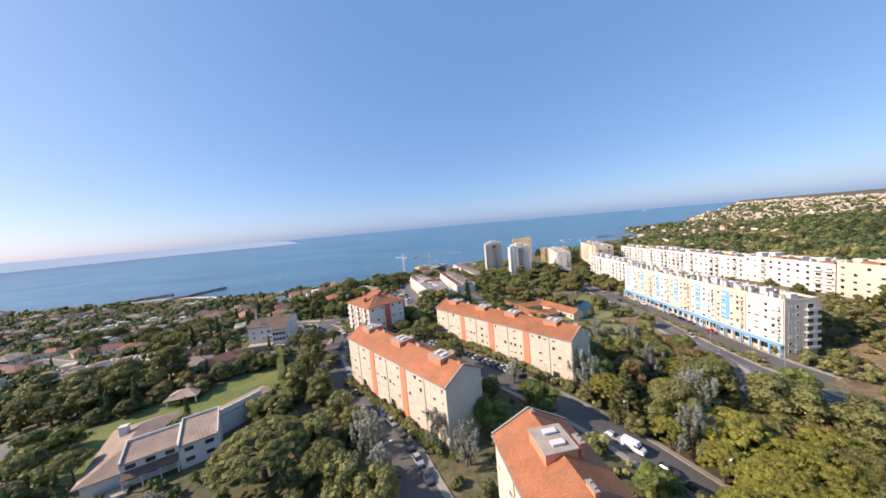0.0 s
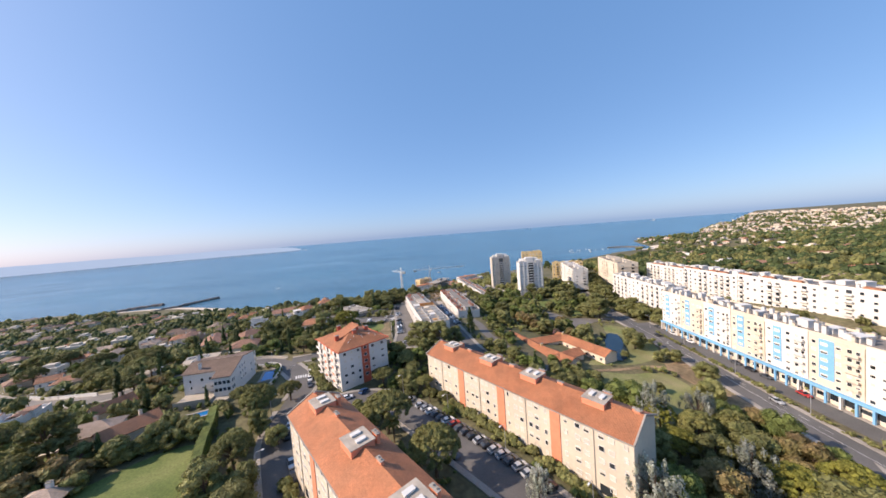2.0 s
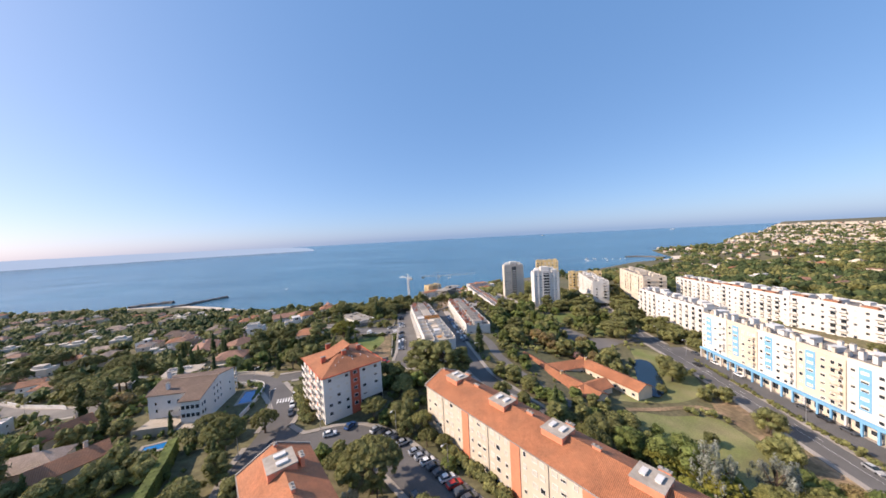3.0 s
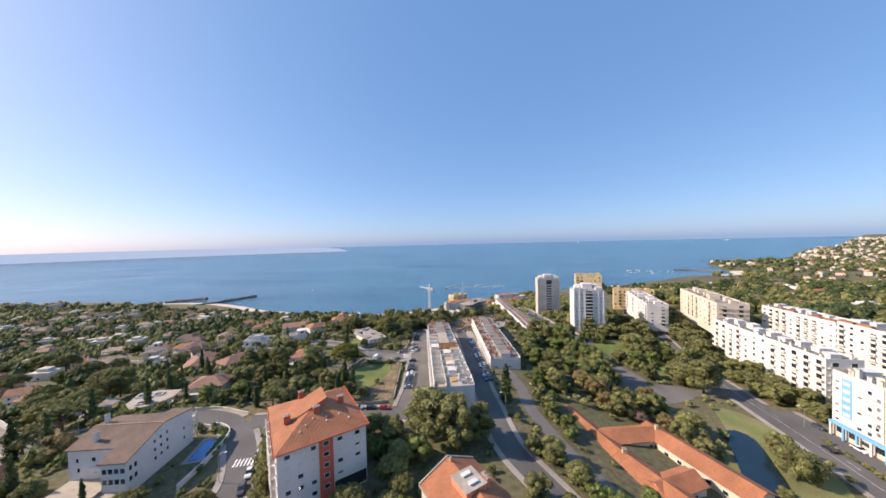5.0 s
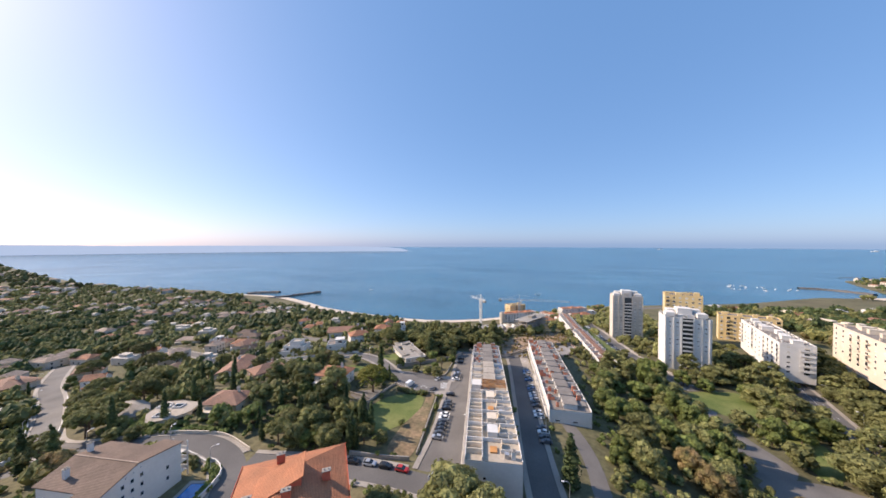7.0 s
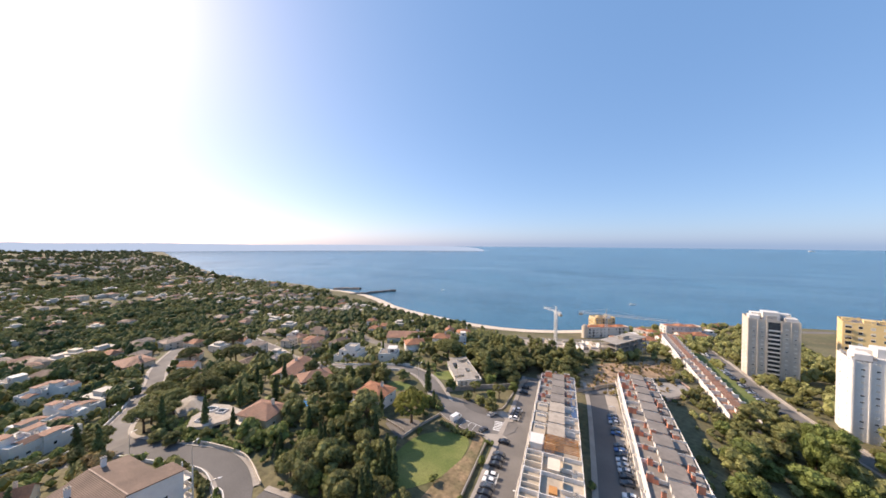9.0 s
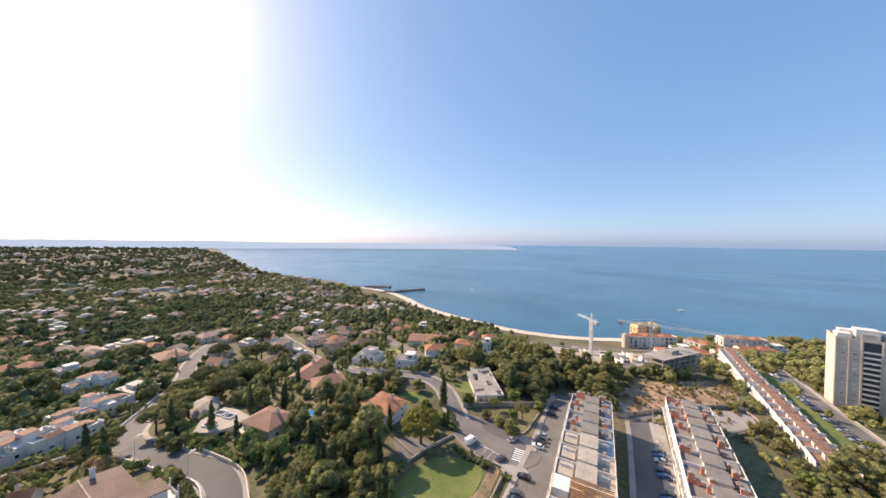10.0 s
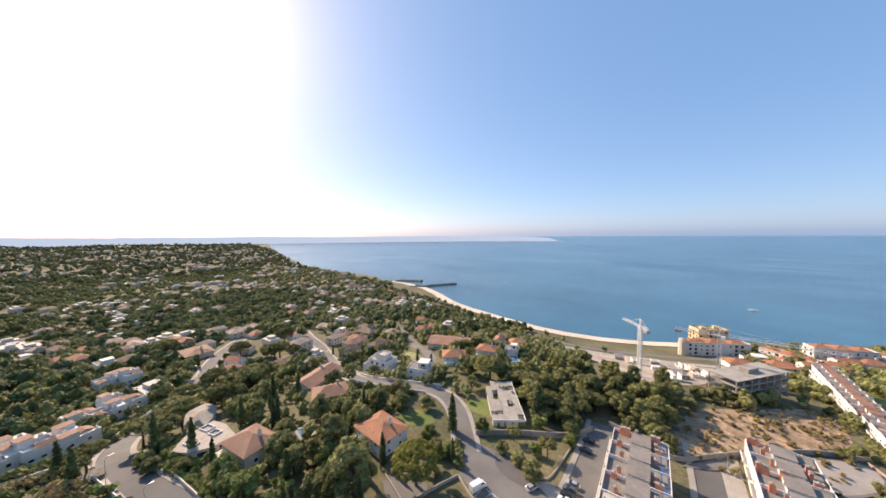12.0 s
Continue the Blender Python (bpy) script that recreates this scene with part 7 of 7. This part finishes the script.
far_woods(700, 9, slab(-240, -90, 120, 400), 0.8, 2.2, 24, "garden shrubs and hedges among villas", L_FRESH)


def clipped_hedge(pts, w, h, label, material):
    """A tall hedge cut square: a body that follows the land, with leaves standing out of its faces."""
    line = curve_points(pts, 1.5)
    n = sides_of(line)
    vs, fs = [], []
    for q, s_ in zip(line, n):
        z = float(ground_z(q.x, q.y))
        vs += [((q + s_ * k * (w / 2 - 0.15)).x, (q + s_ * k * (w / 2 - 0.15)).y, zz) for k, zz in ((-1, z - 0.5), (-1, z + h - 0.15), (1, z + h - 0.15), (1, z - 0.5))]
    for i in range(len(line) - 1):
        o = 4 * i
        fs += [(o + k, o + k + 1, o + k + 5, o + k + 4) for k in range(3)]
    r = np.random.default_rng(7)
    blobs = []
    for i, (q, s_) in enumerate(zip(line, n)):
        z = float(ground_z(q.x, q.y))
        for a in (-0.36, 0.0, 0.36):
            for b in (0.25, 0.6, 0.86):
                c = q + s_ * a * w
                blobs.append((c.x, c.y, z + h * b, w * 0.2 * r.uniform(0.85, 1.15), h * 0.16 * r.uniform(0.85, 1.15)))
    leaves = leaf_cloud(blobs, 44 * len(blobs), 0.15, r)
    o = len(vs)
    me = bpy.data.meshes.new("hedge")
    me.from_pydata(vs + leaves.tolist(), [], fs + (o + np.arange(len(leaves)).reshape(-1, 4)).tolist())
    me.materials.append(material)
    tagged(new("hedge", me), label, "hedge")


clipped_hedge([(-82.6, 139.5), (-77, 131), (-71.8, 122), (-66, 113), (-59, 102), (-51, 89)], 2.6, 4.4, "tall square-clipped green hedge beside a lawn", L_FRESH)


def median(r, n):
    y = r.uniform(112, 228, n)
    return np.interp(y, (105, 130, 160, 180, 205, 245), (119.6, 119.2, 121, 122, 123.2, 125.4)) + r.uniform(-0.7, 0.7, n), y


def along(pts, wide):
    """Spots beside a line of points."""
    xs, ys = np.array(pts, float).T
    s = np.concatenate([[0], np.cumsum(np.hypot(np.diff(xs), np.diff(ys)))])

    def inside(r, n):
        u = r.uniform(0, s[-1], n)
        return np.interp(u, s, xs) + r.uniform(-wide, wide, n), np.interp(u, s, ys) + r.uniform(-wide, wide, n)
    return inside


for k, (pts, n) in enumerate((([(-77.6, 168), (-80.6, 176.5), (-83.5, 179.6), (-89, 180.6)], 90), ([(-150, 251), (-132, 259), (-114, 271)], 130), ([(-118, 104), (-107, 114), (-98, 119), (-90, 127)], 120), ([(-125, 84), (-117, 77), (-110, 66)], 80), ([(-66, 254), (-70, 258), (-77, 263)], 40), ([(-114, 178), (-96, 180), (-92, 178)], 70), ([(-128, 183), (-112, 191), (-100, 194)], 80), ([(-61, 247), (-54, 246), (-46, 247)], 40))):
    far_woods(n, 40 + k, along(pts, 0.5), 0.7, 1.1, 30, "clipped garden hedge", L_FRESH if k % 3 == 0 else L_BROAD, True)
for k, (pts, n) in enumerate((([(-96, 118), (-90, 124), (-84, 131)], 60), ([(-130, 91), (-120, 95), (-113, 102), (-108, 108)], 150), ([(-64.8, 176), (-57.6, 166.6), (-51.9, 158.2), (-47, 151.8)], 150), ([(-7.6, 148.8), (15, 123), (38.6, 96.6)], 150), ([(-40, 108.6), (-20, 88), (-4, 70)], 130), ([(-88, 147), (-80, 143)], 40))):
    far_woods(n, 60 + k, along(pts, 0.75 if k else 1.1), 0.9 if k else 1.5, 1.6 if k else 2.1, 34, "dense green hedge of garden shrubs", L_PINE if k in (0, 1) else L_BROAD, True)
for k, (pts, n, wide, size) in enumerate((([(-160.5, 130), (-160.3, 142), (-159.5, 152), (-161.5, 161), (-172, 168)], 150, 0.8, 1.4), ([(-153, 138), (-151, 148), (-150.5, 158)], 90, 2.2, 1.6), ([(-178, 165), (-197, 172), (-220, 179)], 130, 1.0, 1.5), ([(-142, 188), (-136, 184), (-127, 186), (-122, 190)], 80, 1.2, 1.6))):
    far_woods(n, 80 + k, along(pts, wide), size * 0.6, size, 34, "uneven garden hedge and bushes beside a road wall", (L_BROAD, L_DRY, L_FRESH, L_FRESH)[k], True)
far_woods(120, 70, along([(-148, 120), (-142, 131), (-131, 143)], 3.0), 2.4, 3.4, 60, "broad rounded green hedge of trees behind a long house", L_FRESH, True)
far_woods(210, 13, median, 0.5, 0.9, 26, "clipped hedge on a road median", L_BROAD)


def far_town(n, seed, inside, label, lo=(9, 8, 4), hi=(18, 13, 8), flat=0.3, dull=False):
    """Distant houses, each with walls, roof and rows of windows, joined."""
    r = random.Random(seed)
    x, y, z = far_spots(n, seed + 50, inside, 1)
    bm = bmesh.new()
    kept = []
    for a, b, c in zip(x, y, z):
        if abs(a) < 420 and b < 520 and not clear(a, b, 6, 5):
            continue
        if any((a - u) ** 2 + (b - v) ** 2 < 200 for u, v in kept):
            continue
        kept.append((a, b))
        L, D, h = (r.uniform(p, q) for p, q in zip(lo, hi))
        m = pose(a, b, c, 0, 0, r.choice((0, 90)) + 25 + r.uniform(-14, 14))
        wall = r.choice((0, 0, 0, 1))
        box(bm, -L / 2, L / 2, -D / 2, D / 2, -4, h, wall, m)
        if r.random() < flat:
            box(bm, -L / 4, L / 4, -D / 4, D / 4, h, h + 2, wall, m)
        else:
            tile = r.choice((2, 3, 5, 5, 6))
            solid(bm, [(-L / 2 - 0.5, -D / 2 - 0.5, h), (L / 2 + 0.5, -D / 2 - 0.5, h), (L / 2 + 0.5, D / 2 + 0.5, h), (-L / 2 - 0.5, D / 2 + 0.5, h), (-L / 4, 0, h + 2.4), (L / 4, 0, h + 2.4)],
                       [(0, 1, 5, 4), (1, 2, 5), (2, 3, 4, 5), (3, 0, 4)], tile, m)
        for f in range(max(1, int(h / 3))):
            for k in (-0.3, 0.0, 0.3):
                for s in (-1, 1):
                    box(bm, k * L - 0.6, k * L + 0.6, s * D / 2 - 0.04, s * D / 2 + 0.04, 0.9 + f * 2.9, 2.2 + f * 2.9, 4, m)
            for s in (-1, 1):
                box(bm, s * L / 2 - 0.04, s * L / 2 + 0.04, -0.7, 0.7, 0.9 + f * 2.9, 2.2 + f * 2.9, 4, m)
    ob = part("far_houses", bm, [M_STONEW if dull else M_WHITE, M_CREAM, M_TILE_HOUSE, M_TILE_OLD, M_GLASS, M_TILE_TAN, M_TILE_BROWN])
    tagged(ob, label, "houses", kind="stuff")


far_town(400, 1, slab(-800, -205, 40, 500), "white villas with terracotta roofs on a far slope", flat=0.42, dull=True)
far_town(150, 5, slab(250, 900, 130, 780), "pale villas among pine woods", (12, 10, 6), (26, 14, 10), 0.45)
far_town(1000, 2, slab(-2600, -700, -700, 560), "distant pale houses among wooded hills", (10, 9, 4), (22, 15, 9), 0.3, True)
far_town(300, 3, slab(700, 1700, 620, 1700), "distant pale houses of a coastal town", (8, 8, 4), (17, 12, 8), 0.3, True)
far_town(1500, 4, slab(1300, 3000, 200, 2900), "dense pale apartment houses of a far town", (10, 9, 5), (30, 14, 12), 0.5, True)


# ---- cars ----
def paint(name, c, metal=0.0):
    return mat(name, c, 0.3, (3, 0.03), (0.5, 0.05), metal=metal, spec=0.6)


CAR_PAINT = {"white": paint("white_car_paint", (0.75, 0.75, 0.74)), "silver": paint("silver_car_paint", (0.5, 0.51, 0.53), 0.5), "grey": paint("dark_grey_car_paint", (0.1, 0.105, 0.115), 0.3),
             "black": paint("black_car_paint", (0.02, 0.02, 0.024)), "red": paint("red_car_paint", (0.4, 0.03, 0.025)), "blue": paint("blue_car_paint", (0.04, 0.1, 0.25), 0.2)}
M_TYRE = mat("rubber_tyre", (0.02, 0.02, 0.02), 0.9)


def loft(bm, sections, slot=0):
    """Skins a row of equal rings along x."""
    rings = [[bm.verts.new(v) for v in s] for s in sections]
    for a, b in zip(rings, rings[1:]):
        for k in range(len(a)):
            bm.faces.new((a[k], a[(k + 1) % len(a)], b[(k + 1) % len(a)], b[k])).material_index = slot
    bm.faces.new(list(reversed(rings[0]))).material_index = slot
    bm.faces.new(rings[-1]).material_index = slot


def ring(x, w, z0, z1, tuck):
    return [(x, -w, z0), (x, w, z0), (x, w * 1.03, z0 + (z1 - z0) * 0.55), (x, w * tuck, z1), (x, -w * tuck, z1), (x, -w * 1.03, z0 + (z1 - z0) * 0.55)]


CARS = {}


def build_car(colour, kind, m):
    van = kind == "van"
    b = new("van" if van else "car")
    tagged(b, ("%s delivery van parked on asphalt" if van else "%s car parked beside the street") % {"grey": "dark grey"}.get(colour, colour), "van" if van else "car", "parked cars")
    body, glass = bmesh.new(), bmesh.new()
    if van:
        loft(body, [ring(x, w, 0.35, z, t) for x, w, z, t in ((-2.6, 0.92, 2.2, 0.92), (-2.5, 0.98, 2.35, 0.92), (1.1, 0.98, 2.35, 0.92), (1.75, 0.97, 1.5, 0.9), (2.5, 0.93, 1.1, 0.9), (2.65, 0.85, 0.8, 0.95))])
        loft(glass, [ring(x, w, z0, z1, 0.88) for x, w, z0, z1 in ((0.5, 0.995, 1.4, 2.1), (1.15, 0.99, 1.4, 2.15), (1.8, 0.95, 1.42, 1.52))])
        axles = (-1.7, 1.75)
    else:
        loft(body, [ring(x, w, 0.3, z, t) for x, w, z, t in ((-2.12, 0.78, 0.78, 0.95), (-2.0, 0.86, 0.95, 0.92), (-1.3, 0.89, 0.98, 0.92), (0.8, 0.89, 0.95, 0.92), (1.8, 0.86, 0.82, 0.9), (2.1, 0.74, 0.6, 0.95))])
        loft(body, [ring(x, w, 0.9, z, 0.9) for x, w, z in ((-1.25, 0.66, 1.40), (-0.6, 0.68, 1.46), (0.1, 0.67, 1.44))])
        loft(glass, [ring(x, w, 0.93, z, 0.84) for x, w, z in ((-1.85, 0.8, 0.99), (-1.3, 0.82, 1.36), (0.15, 0.82, 1.40), (0.95, 0.8, 0.98))])
        axles = (-1.3, 1.3)
    part("body", body, CAR_PAINT[colour], b)
    part("cabin_glass", glass, M_GLASS, b, "dark tinted car windows")
    for x in axles:
        for s in (-1, 1):
            bm = bmesh.new()
            bmesh.ops.create_cone(bm, cap_ends=True, segments=10, radius1=0.32, radius2=0.32, depth=0.2, matrix=pose(x, s * 0.82, 0.32, 90, 0, 0))
            part("wheel", bm, M_TYRE, b)
    b.matrix_basis = m
    return b


def car(x, y, heading, colour=None, kind="car", lift=0.12):
    colour = colour or rng.choice(("grey", "silver", "silver", "grey", "white", "black", "black", "grey", "silver", "grey", "black", "white", "blue", "black", "silver", "grey", "red"))
    m = pose(x, y, float(ground_z(x, y)) + lift, 0, 0, heading)
    if (colour, kind) not in CARS:
        CARS[colour, kind] = build_car(colour, kind, m)
        return
    copy_thing(CARS[colour, kind], m)


def park(line, start, stop, step, offset, turn, skip=0.15, kind="car"):
    """A row of cars beside a street, between two distances along it."""
    n = sides_of(line)
    s, nxt = 0.0, start
    for i in range(len(line) - 1):
        seg = (line[i + 1] - line[i]).length
        while nxt < s + seg and nxt <= stop:
            q = line[i] + (line[i + 1] - line[i]) * ((nxt - s) / seg) + n[i] * offset
            d = line[i + 1] - line[i]
            if rng.random() > skip:
                car(q.x, q.y, math.degrees(math.atan2(d.y, d.x)) + turn + rng.uniform(-3, 3))
            nxt += step
        s += seg


park(lot_line, 26, 98, 2.62, 4.6, 75, 0.06)
park(lot_line, 62, 84, 6.0, -4.4, 0, 0.3)
park(west_line, 16, 52, 2.6, 4.4, 90, 0.1)
park(west_line, 68, 78, 2.6, 4.4, 90, 0.1)
park(west_line, 92, 104, 3.2, 4.4, 90, 0.4)
park(row_line, 118, 188, 2.9, -4.4, 90, 0.3)
park(street_a_line, 34, 100, 5.6, -3.0, 180, 0.12)
park(street_a_line, 22, 62, 5.8, 3.0, 0, 0.25)
park(street_a_line, 104, 128, 5.6, -3.0, 180, 0.2)
park(north_line, 28, 62, 5.2, 2.8, 0, 0.15)
park(service_line, 12, 100, 6.5, 2.3, 0, 0.45)
park(row_line, 8, 40, 6, -2.7, 0, 0.5)
park(low_line, 40, 180, 2.9, 6.2, 80, 0.35)
car(-57.8, 253.2, 82, "white", "van")
car(-47.8, 265.8, 75, "silver")
car(-45.2, 253.2, 80, "grey")
car(75.5, 284, 95, "white", "van")
car(121, 210, 88, "black")
car(116.5, 143, 265, "silver")
car(-62.6, 170.6, -62, "white")
car(-59.6, 163.6, -60, "white")
car(-57.0, 158.3, -58, "grey")
car(40.4, 74.5, -57, "silver")
car(43.2, 70.8, -57, "white", "van")
car(47.0, 64.4, -60, "grey")
car(49.5, 59.5, -62, "black")
car(-160, 258, 20, "white")
car(-37, 146.5, 25, "white")


# ---- street lamps ----
def street_lamp(x, y, heading, h=8.0):
    z = float(ground_z(x, y)) + 0.1
    if not LAMPS:
        b = thing("street_lamp", x, y, z, heading, "grey metal street lamp with a curved arm", "street lamp", "street lamps")
        bm = bmesh.new()
        tube(bm, 0, 0, -0.3, 7.6, 0.1, 0.06)
        part("pole", bm, M_METAL, b)
        bm = bmesh.new()
        for p, q in (((0, 0, 7.5), (0.3, 0, 7.95)), ((0.3, 0, 7.95), (0.8, 0, 8.1)), ((0.8, 0, 8.1), (1.5, 0, 8.1))):
            beam(bm, p, q, 0.045)
        part("arm", bm, M_METAL, b)
        part("lantern", boxes((1.4, 2.1, -0.16, 0.16, 8.0, 8.16)), M_FRAME, b)
        LAMPS.append(b)
        return
    copy_thing(LAMPS[0], pose(x, y, z, 0, 0, heading))


LAMPS = []
for line, start, step, offset in ((lot_line, 20, 22, 6.2), (avenue_line, 60, 30, 6.0), (street_a_line, 40, 28, 4.8), (row_line, 90, 30, -4.6), (fork_line, 10, 35, 4.8), (hill_line, 30, 40, 4.4), (west_line, 20, 40, -6.6)):
    n, s, nxt = sides_of(line), 0.0, start
    for i in range(len(line) - 1):
        s += (line[i + 1] - line[i]).length
        if s >= nxt and s < 330:
            q = line[i] + n[i] * offset
            v = -n[i] * (1 if offset > 0 else -1)
            street_lamp(q.x, q.y, math.degrees(math.atan2(v.y, v.x)))
            nxt += step


# ---- cranes and the building site ----
def crane(x, y, heading, top, jib, back, label):
    z = float(ground_z(x, y))
    b = thing("tower_crane", x, y, z, heading, label, "crane", "cranes")
    h = top - z
    bm = bmesh.new()
    for u in (-0.8, 0.8):
        for v in (-0.8, 0.8):
            beam(bm, (u, v, -0.5), (u, v, h), 0.16)
    k = 0.0
    while k < h - 2:
        for a, c in (((-0.8, -0.8), (0.8, -0.8)), ((0.8, -0.8), (0.8, 0.8)), ((0.8, 0.8), (-0.8, 0.8)), ((-0.8, 0.8), (-0.8, -0.8))):
            beam(bm, (*a, k), (*c, k + 2), 0.08)
        k += 2
    part("mast", bm, M_CRANE, b)
    bm = bmesh.new()
    for u, v in ((-0.6, 0), (0.6, 0), (0, 1.2)):
        beam(bm, (-back, u, h + v), (jib, u, h + v), 0.1)
    for i in range(int((jib + back) / 2.5)):
        q = -back + i * 2.5
        beam(bm, (q, -0.6, h), (q + 1.25, 0, h + 1.2), 0.05)
        beam(bm, (q + 1.25, 0, h + 1.2), (q + 2.5, 0.6, h), 0.05)
    part("jib", bm, M_CRANE, b)
    part("cab", boxes((0.9, 2.6, -1.9, -0.8, h - 2.0, h - 0.1)), M_FRAME, b)
    part("counterweight", boxes((-back, -back + 3, -0.9, 0.9, h - 1.8, h)), M_CONCRETE, b)
    bm = bmesh.new()
    beam(bm, (0, 0, h), (0, 0, h + 5), 0.3)
    beam(bm, (0, 0, h + 5), (jib * 0.6, 0, h + 1.2), 0.05)
    beam(bm, (0, 0, h + 5), (-back + 1, 0, h + 1.2), 0.05)
    part("head", bm, M_CRANE, b)


M_CRANE = mat("pale_crane_steel", (0.72, 0.7, 0.66), 0.5, (2, 0.1), (0.3, 0.1), metal=0.1)
crane(-57, 397, 139, 14.5, 17, 7, "white lattice tower crane over a building site")
crane(-24, 419, 8, 12.5, 46, 20, "long white lattice tower crane near the shore")


def unfinished(x, y, yaw, L, D, floors):
    z = lowest(x, y, 8)
    b = thing("unfinished_building", x, y, z, yaw, "unfinished grey concrete building with open floors", "building")
    for f in range(floors):
        part("floor_slab", boxes((0, L, 0, D, f * 3.1 + 2.8, f * 3.1 + 3.1)), M_CONCRETE, b)
        for i in range(int(L / 5) + 1):
            for v in (0.4, D - 0.8):
                part("column", boxes((i * (L - 0.5) / int(L / 5), i * (L - 0.5) / int(L / 5) + 0.45, v, v + 0.45, f * 3.1 - (1 if f == 0 else 0), f * 3.1 + 2.8)), M_CONCRETE, b)
    part("core", boxes((L * 0.4, L * 0.6, D * 0.35, D * 0.65, -1, floors * 3.1 + 2)), M_CONCRETE, b)
    foot(x, y, (math.cos(radians(yaw)), math.sin(radians(yaw))), L, D)


unfinished(-14, 391, 64, 38, 13, 4)
unfinished(-70, 436, 28, 26, 10, 1)
site_rng = random.Random(4)
for k in range(38):
    x, y = site_rng.uniform(-104, -34), site_rng.uniform(396, 470)
    if y > 476 + 0.3 * x + 12 or y < 400 - (x + 45) * 0.75 or not clear(x, y, 2.5, 2.0) and k % 7 == 0:
        continue
    yaw, w = site_rng.choice((30, 120, 34)), site_rng.uniform(4, 9)
    if k % 5 == 0:
        c = thing("site_container", x, y, float(ground_z(x, y)), yaw, "pale metal site container on dusty ground", "container", "site containers")
        part("box", boxes((-w / 2, w / 2, -1.3, 1.3, -1.3, 2.5), (-w / 2 - 0.05, w / 2 + 0.05, -1.35, 1.35, 2.5, 2.62)), site_rng.choice((M_FRAME, M_GREYW, M_CONCRETE)), c)
        part("door", boxes((-0.5, 0.5, -1.36, -1.302, -0.1, 2.0)), M_METAL, c)
    else:
        c = thing("foundation_bay", x, y, float(ground_z(x, y)), yaw, "bare concrete foundation walls with formwork", "building shell", "foundations on the site")
        part("slab", boxes((-w / 2 - 0.4, w / 2 + 0.4, -3.2, 3.2, -1.6, 0.35)), M_CAP, c)
        for q in (-w / 2, 0, w / 2):
            part("wall", boxes((q - 0.15, q + 0.15, -3, 3, 0.352, site_rng.uniform(2.0, 4.4))), site_rng.choice((M_CAP, M_GREYW, M_GREYW)), c)
        part("formwork", boxes((-w / 2 + 0.2, w / 2 - 0.2, -3.3, -3.15, 0.352, 2.2)), site_rng.choice((M_FRAME, M_TIMBER, M_GREYW)), c)

# ---- houses down at the shore ----
for x, y, d, L, D, top, label, tile in ((-58, 541, (0.76, 0.65), 52, 12, -31.5, "white four-storey row behind the beach with orange roofs", M_TILE), (-14, 574, (0.9, -0.42), 34, 11, -32, "white stepped row with orange roofs near the shore", M_TILE), (18, 600, (0.85, 0.5), 40, 12, -30, "pale row with a hipped orange roof near the shore", M_TILE_HOUSE)):
    b = flat_block("shore_row", x, y, -46, d, L, D, top, 4, int(L / 4.5), M_WHITE, label, "apartment block", sides=(0, 270), balconies=0.4, clutter=0, seed=int(x + 300))
    for i in range(3):
        part("roof", hip_roof(L / 3 - 0.6, D, 0, 2.2, 0.3), tile, b, "orange tile roof", m=pose(0.3 + i * L / 3, 0, top + 46.05 + 0.6 * (i % 2)))
flat_block("apartment_block", -54, 566, -46, (0.76, 0.65), 26, 14, -24, 6, 6, M_YELLOW, "ochre apartment house close to the beach", "apartment block", sides=(0, 270), balconies=0.5, clutter=2, seed=201)
rotunda = thing("round_tower", -61.5, 540.5, -46, 0, "round cream tower at the end of a white row", "tower")
bm = bmesh.new()
tube(bm, 0, 0, 0, 16.5, 3.4, 3.4)
part("wall", bm, M_CREAM, rotunda)
bm = bmesh.new()
tube(bm, 0, 0, 16.5, 18.5, 3.6, 1.2)
part("roof", bm, M_CAP, rotunda, "shallow pale dome")
for x, y, k, s in ((-22, 462, "hip", 1.2), (-2, 478, "hip", 1.2), (16, 498, "gable", 1.4), (2, 505, "hip", 1.2), (26, 520, "hip", 1.3), (34, 545, "gable", 1.4), (48, 560, "hip", 1.2), (46, 590, "hip", 1.3), (64, 610, "hip_old", 1.4), (75, 640, "gable", 1.3), (-14, 486, "flat", 1.3), (58, 575, "flat", 1.2), (30, 560, "hip_old", 1.2)):
    house(k, x, y + 52, 30, s)


# ---- boats ----
def boat(x, y, heading, L, label):
    z = float(sea_z(x, y))
    b = thing("boat", x, y, z, heading, label, "boat")
    w = L * 0.14
    bm = bmesh.new()
    loft(bm, [[(u, -q, -0.4), (u, q, -0.4), (u, q * 1.15, L * 0.05), (u, -q * 1.15, L * 0.05)] for u, q in ((-L / 2, w * 0.8), (0, w), (L * 0.3, w * 0.7), (L / 2, w * 0.08))])
    part("hull", bm, M_WHITE, b)
    part("cabin", boxes((-L * 0.3, L * 0.1, -w * 0.6, w * 0.6, L * 0.05, L * 0.13)), M_FRAME, b)


boat(1105, 4152, 20, 52, "white ship far out on the sea")
boat(2373, 3565, 160, 48, "white ship close to the horizon")
boat(-430, 760, 60, 9, "small boat anchored in the bay")
boat(-30, 840, 20, 12, "small boat anchored off the beach")
boat_rng = random.Random(8)
for k in range(22):
    boat(440 + boat_rng.uniform(0, 150), 1085 + boat_rng.uniform(0, 130), boat_rng.uniform(0, 180), boat_rng.uniform(6, 11), "white boat moored off a small harbour")
